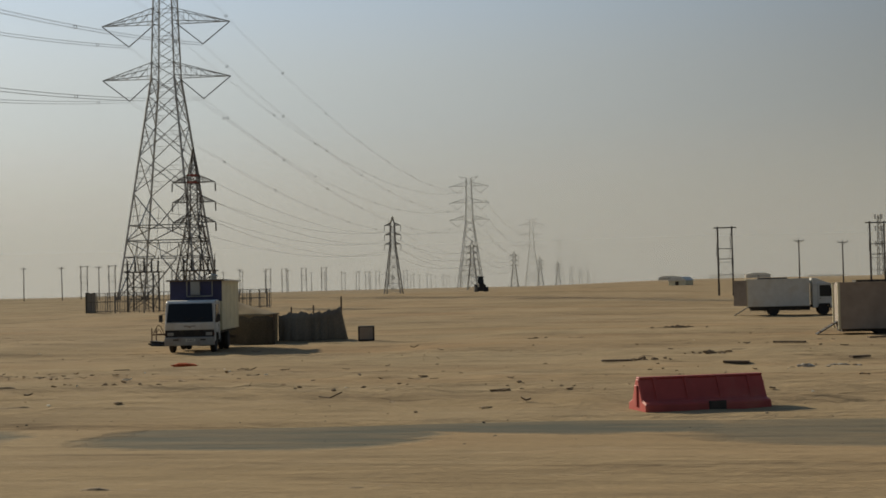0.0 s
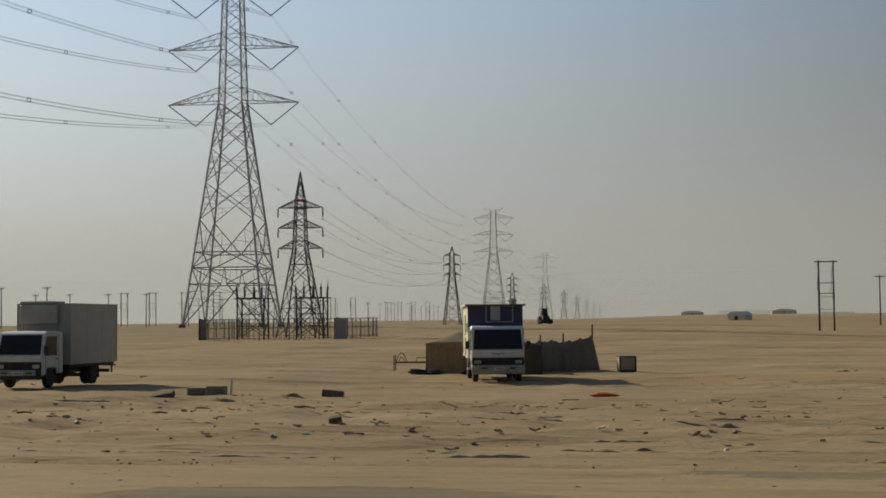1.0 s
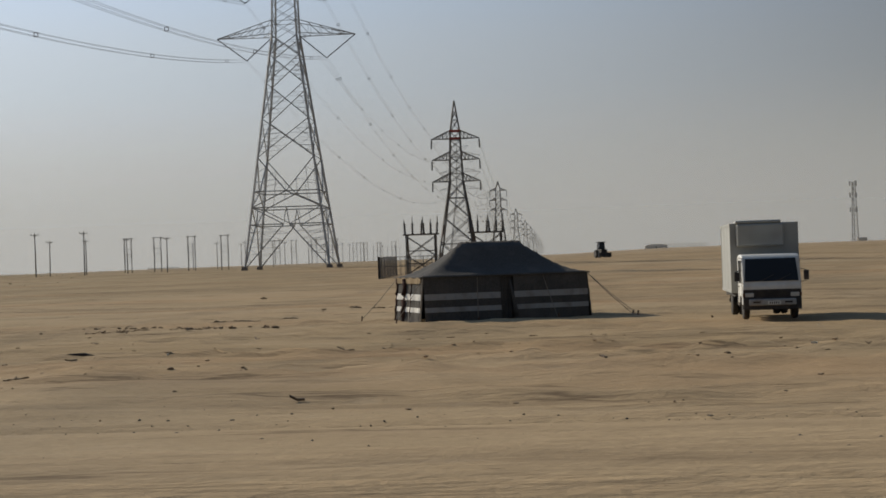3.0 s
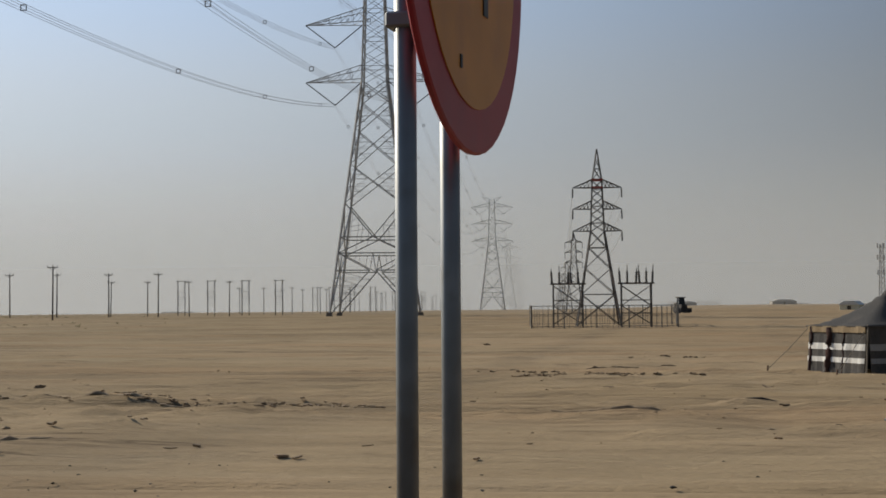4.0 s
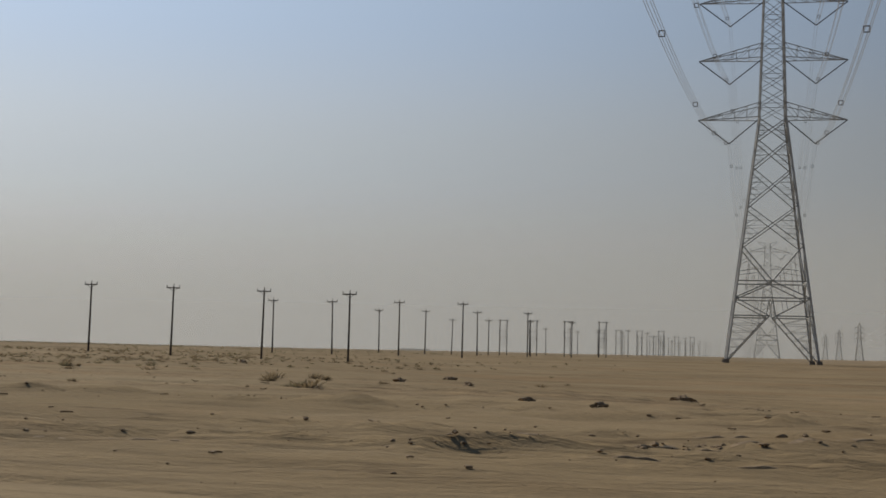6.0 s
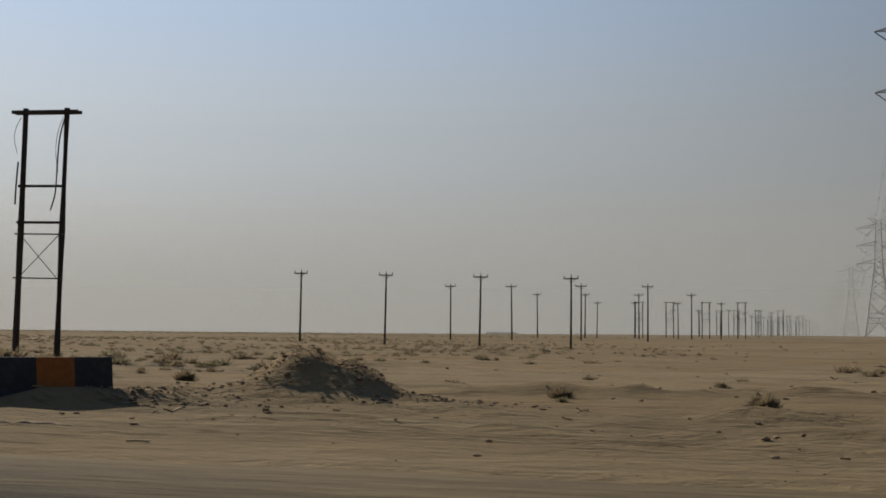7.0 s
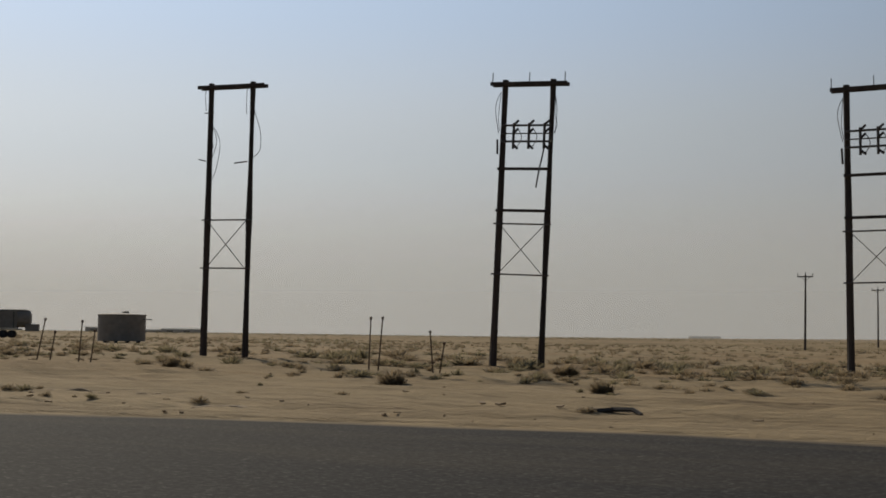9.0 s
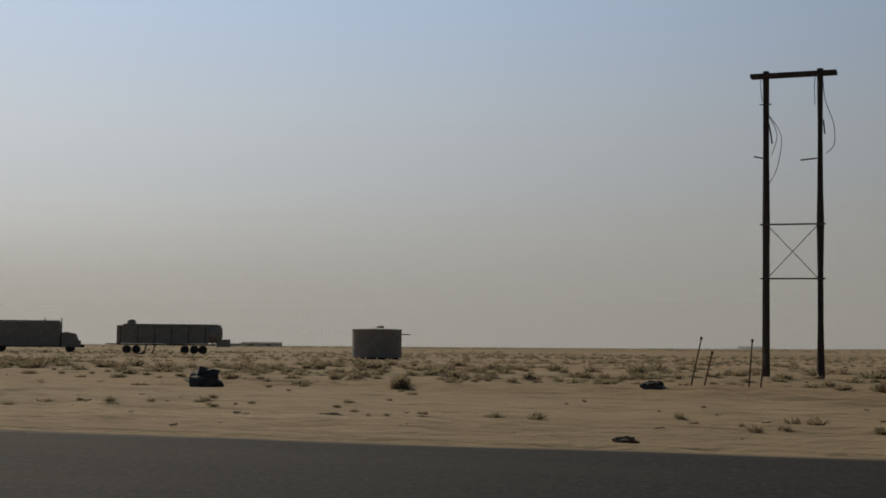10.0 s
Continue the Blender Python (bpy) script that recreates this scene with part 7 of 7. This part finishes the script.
# ---- scrub and stones ----
def scatter_tufts(name, label, seed, places, material, category, blades=16):
    """Dry shrubs as many thin bent stalks, each bush an uneven dome."""
    rg = np.random.RandomState(seed)
    V, F = [], []
    k = 0
    for x, y, r, h in places:
        z = ground_z(x, y) - 0.02
        for b in range(blades if y < 75 else blades // 2):
            # stalks end on an uneven dome
            a, up = rg.uniform(0, 2 * math.pi), rg.uniform(0.0, 1.0) ** 0.9
            out, q = math.sqrt(1 - up * up), rg.uniform(0.55, 1.05) * (0.88 + 0.15 * math.sin(3 * a + x * 7))
            tx, ty, tz = x + math.cos(a) * r * out * q, y + math.sin(a) * r * out * q, z + h * up * q + 0.03
            f = rg.uniform(0.25, 0.6)
            bx, by, bz = x + (tx - x) * f, y + (ty - y) * f, z + (tz - z) * f * 0.7
            wd = r * rg.uniform(0.012, 0.036)
            px, py = -math.sin(a + rg.uniform(-0.8, 0.8)) * wd, math.cos(a + 0.4) * wd
            mx, my, mz = (bx + tx) / 2 + rg.uniform(-0.08, 0.08) * r, (by + ty) / 2, (bz + tz) / 2 + rg.uniform(-0.05, 0.1) * h
            V += [(bx - px, by - py, bz), (bx + px, by + py, bz), (mx - px * 1.4, my - py * 1.4, mz), (mx + px * 1.4, my + py * 1.4, mz), (tx, ty, tz)]
            F += [(k, k + 1, k + 3, k + 2), (k + 2, k + 3, k + 4)]
            k += 5
    me = bpy.data.meshes.new(name)
    me.from_pydata(V, [], F)
    me.materials.append(material)
    ob = new(name, me)
    return tagged(ob, label, category, kind="stuff" if len(places) > 1 else "")


rng = random.Random(21)
dry, green = [], []
for _ in range(21000):
    x, y = rng.uniform(-350, -112), 25 + 170 * rng.random() ** 1.9
    dense = (0.05 + 0.95 * smooth(-124, -158, x)) * (0.16 + 0.84 * smooth(33, 46, y + 0.1 * (x + 170)))
    clump = 0.42 + 1.1 * noise.noise((x * 0.05, y * 0.10, 3)) + 0.5 * noise.noise((x * 0.25, y * 0.3, 8))
    if rng.random() > dense * clump or y < road_far(x) + 3.5:
        continue
    s = (0.35 + 0.65 * rng.random() ** 2) * (0.75 + 0.45 * smooth(30, 60, y) + 0.75 * math.exp(-((y - 58) / 11) ** 2))
    (dry if rng.random() < 0.65 else green).append((x, y, 0.60 * s * rng.uniform(0.7, 1.6), 0.30 * s * rng.uniform(0.7, 1.2)))
far_scrub = []
for _ in range(9000):
    x, y = rng.uniform(-620, -125), 170 + 430 * rng.random() ** 1.3
    if rng.random() < (0.15 + 0.85 * smooth(-130, -190, x + 0.25 * (y - 170))) * (0.5 + 1.2 * noise.noise((x * 0.02, y * 0.03, 6))):
        far_scrub.append((x, y, rng.uniform(0.7, 1.5), rng.uniform(0.3, 0.55)))
scatter_tufts("far_scrub", "low grey-green scrub far across the plain", 7, far_scrub, SHRUB_GREEN, "scrub", 28)
scatter_tufts("dry_scrub", "low dry brown desert scrub in scattered clumps", 5, dry, SHRUB, "scrub", 120)
scatter_tufts("saltbush_scrub", "low grey-green saltbush in scattered clumps", 6, green, SHRUB_GREEN, "scrub", 120)
for x, y, r, h in ((-138.4, 34.0, 0.6, 0.5), (-133.6, 37.5, 0.6, 0.45), (-146.0, 44.0, 0.8, 0.55), (-151.2, 55.0, 0.9, 0.6), (-156.5, 33.0, 0.8, 0.5), (-149.3, 31.0, 0.6, 0.4), (-174.5, 36.0, 0.8, 0.6), (-172.6, 45.0, 0.9, 0.55), (-186.0, 42.5, 0.9, 0.6), (-199.5, 37.0, 0.7, 0.6), (-168.4, 35.0, 0.6, 0.45), (-118.6, 30.5, 0.6, 0.4), (-122.8, 33.0, 0.55, 0.4), (-114.5, 29.5, 0.6, 0.45)):
    ob = scatter_tufts("desert_shrub", "single dry brown desert shrub on the sand", int(-x * 10), [(x, y, r * 0.8, h * 0.8)], SHRUB, "shrub", 700)
    tagged(ob, group="roadside shrubs")


def scatter_stones(name, label, seed, count, where, size, material):
    rg = np.random.RandomState(seed)
    V, F = [], []
    base = np.array([(1, 0, 0), (-1, 0, 0), (0, 1, 0), (0, -1, 0), (0, 0, 1), (0, 0, -0.6), (0.6, 0.6, 0.55), (-0.6, 0.55, 0.5), (0.55, -0.6, 0.5), (-0.6, -0.6, 0.5)], float)
    tri = [(4, 6, 7), (4, 7, 9), (4, 9, 8), (4, 8, 6), (6, 0, 2), (6, 2, 7), (7, 2, 1), (7, 1, 9), (9, 1, 3), (9, 3, 8), (8, 3, 0), (8, 0, 6), (5, 2, 0), (5, 1, 2), (5, 3, 1), (5, 0, 3)]
    k = 0
    for _ in range(count):
        p = where(rg)
        if p is None:
            continue
        x, y = p
        s = min(size * 2.2, size * rg.lognormal(0, 0.45))
        v = base * (s * rg.uniform(0.7, 1.5), s * rg.uniform(0.6, 1.1), s * rg.uniform(0.35, 0.75)) * rg.uniform(0.8, 1.2, (10, 1))
        a = rg.uniform(0, 6.28)
        c, n = math.cos(a), math.sin(a)
        z = ground_z(x, y) + s * 0.12
        V += [(x + q[0] * c - q[1] * n, y + q[0] * n + q[1] * c, z + q[2]) for q in v]
        F += [(i + k, j + k, l + k) for i, j, l in tri]
        k += 10
    me = bpy.data.meshes.new(name)
    me.from_pydata(V, [], F)
    me.materials.append(material)
    return tagged(new(name, me), label, "stones", kind="stuff")


def anywhere(rg):
    x, y = rg.uniform(-225, 25), 18 + 60 * rg.uniform() ** 1.8
    return (x, y) if y > road_far(x) + 0.2 and rg.uniform() < 0.25 + max(0, noise.noise((x * 0.08, y * 0.14, 11))) * 2 else None


def windrows(rg):
    x = rg.uniform(-140, 10)
    y0 = (24.5, 28.5, 35.6)[rg.randint(3)]
    y = y0 + 1.5 * noise.noise((x * 0.05, y0, 0)) + rg.normal() * 0.5
    return (x, y) if noise.noise((x * 0.16, y0 * 2, 5)) > -0.1 and y > road_far(x) + 0.5 else None


def on_mounds(rg):
    mx, my, h, a, b, r = MOUNDS[rg.randint(len(MOUNDS))]
    x, y = mx + rg.normal() * a * 0.7, my + rg.normal() * b * 0.7
    return (x, y) if y > road_far(x) + 0.3 else None


def road_margin(rg):
    x, y = rg.uniform(-70, 8), 14.5 + abs(rg.normal()) * 2.2
    return (x, y) if y < 20.5 and rg.uniform() < 0.35 + 1.3 * max(0, noise.noise((x * 0.09, y * 0.1, 31))) else None


def scoured(rg):
    x, y = rg.uniform(-34, -20), rg.uniform(13.4, 18.0)
    return (x, y) if rg.uniform() < 0.5 + noise.noise((x * 0.3, y * 0.5, 61)) else None


def churned(rg):
    x, y = -22.5 + rg.normal() * 6.0, rg.uniform(18.5, 42)
    return (x, y) if -34 < x < -9 and rg.uniform() < 0.25 + 1.2 * max(0, noise.noise((x * 0.18, y * 0.25, 67))) else None


def graded(rg):
    x = rg.uniform(-103, -76)
    return (x, graded_line(x) + rg.normal() * 0.38) if rg.uniform() < 0.2 + 1.6 * max(0, noise.noise((x * 0.6, 3, 75))) else None


def camp_ground(rg):
    x, y = rg.uniform(-62, 10), 20 + 42 * rg.uniform() ** 1.4
    return (x, y) if rg.uniform() < 0.12 + 1.6 * max(0, noise.noise((x * 0.06, y * 0.09, 17))) else None


def whole_ground(rg):
    x, y = rg.uniform(-222, 12), 20 + 40 * rg.uniform() ** 1.5
    return (x, y) if y > road_far(x) + 0.3 and rg.uniform() < 0.15 + 1.4 * max(0, noise.noise((x * 0.05, y * 0.09, 19))) else None


def scatter_flakes(name, label, seed, count, where, long, material, category, broad=(0.4, 0.9)):
    """Thin curled flakes and splinters lying about: a bent strip with thickness each."""
    rg = np.random.RandomState(seed)
    V, F = [], []
    k = 0
    for _ in range(count):
        p = where(rg)
        if p is None:
            continue
        x, y = p
        l, w = long * rg.lognormal(0, 0.45), long * rg.uniform(*broad)
        l = min(l, long * 2.4)
        th, a, curl = 0.012 + 0.02 * rg.uniform(), rg.normal() * 0.9, rg.uniform(0.0, 0.4) * l
        c, s = math.cos(a), math.sin(a)
        z = ground_z(x, y) + 0.004
        for u, lift in ((-0.5, curl * rg.uniform(0, 1)), (0.0, 0.01), (0.5, curl * rg.uniform(0, 1))):
            ww = w * rg.uniform(0.5, 1.1)
            for v in (-0.5, 0.5):
                px, py = u * l, v * ww
                V += [(x + px * c - py * s, y + px * s + py * c, z + lift), (x + px * c - py * s, y + px * s + py * c, z + lift + th)]
        for q in (0, 4):
            F += [(k + q + 1, k + q + 3, k + q + 7, k + q + 5), (k + q, k + q + 4, k + q + 6, k + q + 2), (k + q, k + q + 1, k + q + 5, k + q + 4), (k + q + 2, k + q + 6, k + q + 7, k + q + 3)]
        F += [(k, k + 2, k + 3, k + 1), (k + 8, k + 9, k + 11, k + 10)]
        k += 12
    me = bpy.data.meshes.new(name)
    me.from_pydata(V, [], F)
    me.materials.append(material)
    return tagged(new(name, me), label, category, kind="stuff")


scatter_flakes("crust_flakes", "thin curled flakes of dark dried crust on sand", 11, 1500, whole_ground, 0.13, CRUST, "crust flakes")


def torn_ridges(rg):
    """Ragged ridges where wheels have torn the crust up."""
    ax, ay, bx, by, w = ((-80.2, 25.2, -73.6, 25.8, 0.13), (-83.5, 37.2, -76.0, 36.6, 0.22), (-76.2, 35.8, -66.6, 34.2, 0.24), (-64.8, 54.5, -62.9, 55.8, 0.16), (-62.2, 56.6, -60.2, 58.0, 0.16))[rg.choice(5, p=[0.3, 0.14, 0.32, 0.12, 0.12])]
    u = rg.uniform() ** (0.8 if rg.uniform() < 0.5 else 1.3)
    return ax + (bx - ax) * u, ay + (by - ay) * u + w * rg.normal() + 0.25 * math.sin(u * 9 + ax)


def crust_ridge(a, b, high, seed):
    """A torn lip of dried crust beside a wheel track: a low ragged wedge, steep on one side, broken by gaps."""
    a, b = Vector(a), Vector(b)
    n = max(10, int((b - a).length / 0.07))
    d = (b - a).normalized()
    side = Vector((-d.y, d.x))
    if side.y < 0:
        side = -side
    sh = Shape()
    for i in range(n + 1):
        u = i / n
        p = a.lerp(b, u) + side * (0.22 * noise.noise((u * n * 0.035, seed, 1)) + 0.07 * noise.noise((u * n * 0.2, seed, 2)))
        k = max(0.0, 0.30 + 0.9 * noise.noise((u * n * 0.06, seed, 5)) + 0.55 * noise.noise((u * n * 0.33, seed, 7))) * min(1.0, 6 * u, 6 * (1 - u))
        wide = 0.10 + 0.16 * k
        for off, f in ((-0.35, -0.35), (-0.10, 0.85), (0.12, 1.0), (0.45, 0.55), (1.2, -0.3)):
            q = p + side * off * wide
            jag = 1 + 0.5 * noise.noise((q.x * 5, q.y * 5, seed))
            sh.v.append((q.x, q.y, ground_z(q.x, q.y) - 0.012 + high * k * f * jag))
    for i in range(n):
        for j in range(4):
            sh.f.append((i * 5 + j, i * 5 + 5 + j, i * 5 + 6 + j, i * 5 + 1 + j))
    sh.m = [0] * len(sh.f)
    single("crust_ridge", sh, LIP, Matrix(), "ragged dark lip of torn crust beside a wheel track", "crust ridge", "torn crust ridges")


camp_ridges = ((-18.9, 26.6, -14.0, 25.9), (-21.6, 38.9, -20.4, 39.7), (-37.4, 30.6, -35.0, 31.4), (-34.4, 41.5, -31.2, 41.3), (-31.0, 42.3, -27.4, 40.6), (-28.0, 45.6, -25.6, 44.6),
               (-29.5, 36.7, -26.6, 35.9), (-29.3, 29.8, -26.6, 29.0), (-39.3, 21.6, -37.4, 21.9), (-26.0, 24.4, -22.0, 23.6), (-15.9, 19.6, -13.4, 19.5), (-23.4, 33.0, -19.6, 32.2), (-8.0, 66.0, -4.6, 67.0), (-3.2, 80.0, 2.0, 79.0))
mid_ridges = ((-78.6, 22.7, -73.6, 23.5), (-75.6, 30.2, -73.4, 30.6), (-75.4, 35.6, -70.9, 34.6), (-71.4, 29.9, -67.4, 29.5), (-66.7, 59.6, -63.5, 60.4), (-62.5, 61.6, -58.3, 63.0), (-72.8, 20.4, -68.6, 22.0), (-82.4, 37.0, -77.0, 37.6),
              (-64.2, 33.6, -60.0, 32.4), (-60.6, 26.4, -58.6, 26.1), (-99.4, 28.0, -97.2, 28.3), (-95.6, 29.4, -93.8, 29.6), (-92.2, 19.9, -88.2, 20.4), (-91.4, 28.9, -88.6, 28.6), (-87.4, 25.6, -84.6, 26.3), (-101.6, 23.2, -97.4, 23.7))
road_ridges = ((-173.4, 24.6, -171.9, 24.4), (-166.6, 27.2, -164.8, 27.5), (-179.0, 27.2, -174.8, 27.6), (-185.9, 28.6, -180.4, 30.2), (-196.5, 24.0, -190.8, 24.6), (-155.6, 27.2, -152.6, 26.4), (-120.2, 28.6, -117.6, 27.9), (-129.4, 21.7, -126.4, 21.9), (-138.1, 30.6, -135.4, 30.1), (-109.8, 22.6, -104.8, 23.2))
for k, (ax, ay, bx, by) in enumerate(camp_ridges + mid_ridges + road_ridges):
    crust_ridge((ax, ay), (bx, by), (0.030 + 0.0012 * ay + 0.012 * (k % 3)) * (1.2 if ax > -45 else 1.0), 3.7 * k)
# the churned ground in front of the camp: long wheel ruts by the road, short torn lips behind them
for k, (ax, ay, bx, by) in enumerate(((-26.8, 17.95, -21.9, 18.2), (-24.6, 18.9, -19.0, 18.6), (-21.2, 18.1, -15.8, 18.3), (-18.6, 18.9, -12.6, 19.3), (-15.2, 18.2, -10.6, 18.0), (-12.4, 20.6, -9.9, 20.4))):
    crust_ridge((ax, ay), (bx, by), 0.050, 5.1 * k + 60)
for k in range(13):
    x = -101.5 + 1.18 * k
    crust_ridge((x, graded_line(x) - 0.2), (x + 1.0, graded_line(x + 1.0) - 0.1), 0.04 + 0.015 * (k % 3), 4.3 * k + 30)
for ax, ay, bx, by in ((-97.0, 18.7, -93.2, 19.4), (-91.4, 19.6, -87.4, 21.0), (-82.4, 19.9, -79.8, 21.6), (-79.6, 22.2, -76.0, 23.4)):
    crust_ridge((ax, ay), (bx, by), 0.055, ax)
for ax, ay, bx, by in ((-3.4, 9.9, -1.4, 11.7), (-5.5, 10.4, -4.2, 10.55)):
    crust_ridge((ax, ay), (bx, by), 0.055, ax + ay)
rng = random.Random(83)
for k in range(44):
    x, y = rng.uniform(-32, -13), rng.uniform(19.5, 40)
    long = rng.uniform(0.5, 1.1) + 0.02 * y
    crust_ridge((x, y), (x + long, y + rng.uniform(-0.12, 0.12) * long), rng.uniform(0.04, 0.085), 2.3 * k + 90)
scatter_flakes("torn_crust", "ragged ridges of dark torn crust along wheel tracks", 17, 480, torn_ridges, 0.10, CRUST, "crust flakes", (0.3, 1.1))
scatter_stones("asphalt_crumbs", "black crumbs of asphalt on the scoured road surface", 21, 420, scoured, 0.017, RUBBER)
scatter_flakes("torn_crust", "curled dark scraps of torn crust on churned ground", 22, 320, churned, 0.13, CRUST, "crust flakes", (0.3, 1.0))
scatter_stones("sand_clods", "brown clods on the churned ground by the camp", 23, 460, churned, 0.030, CRUST)
scatter_flakes("pale_litter", "scraps of white paper and plastic on churned ground", 24, 40, churned, 0.10, WHITE, "litter")
scatter_stones("sand_clods", "brown clods along a graded windrow of crust", 25, 900, graded, 0.036, CRUST)
scatter_flakes("wood_splinters", "weathered sticks and splinters strewn round the camp", 12, 150, camp_ground, 0.26, BROWNWOOD, "sticks", (0.12, 0.4))
scatter_flakes("pale_litter", "small scraps of pale paper and plastic litter", 13, 90, camp_ground, 0.08, FARROOF, "litter")
scatter_stones("asphalt_crumbs", "dark crumbs of asphalt along the sandy road edge", 14, 2600, road_margin, 0.013, RUBBER)
scatter_stones("gravel", "small brown stones scattered over the sand", 1, 2600, anywhere, 0.022, STONE)
scatter_stones("sand_clods", "dark clods along ridges of graded sand", 2, 800, windrows, 0.034, STONE)
scatter_stones("mound_rubble", "broken clods on heaps of dumped earth", 3, 4200, on_mounds, 0.026, STONE)
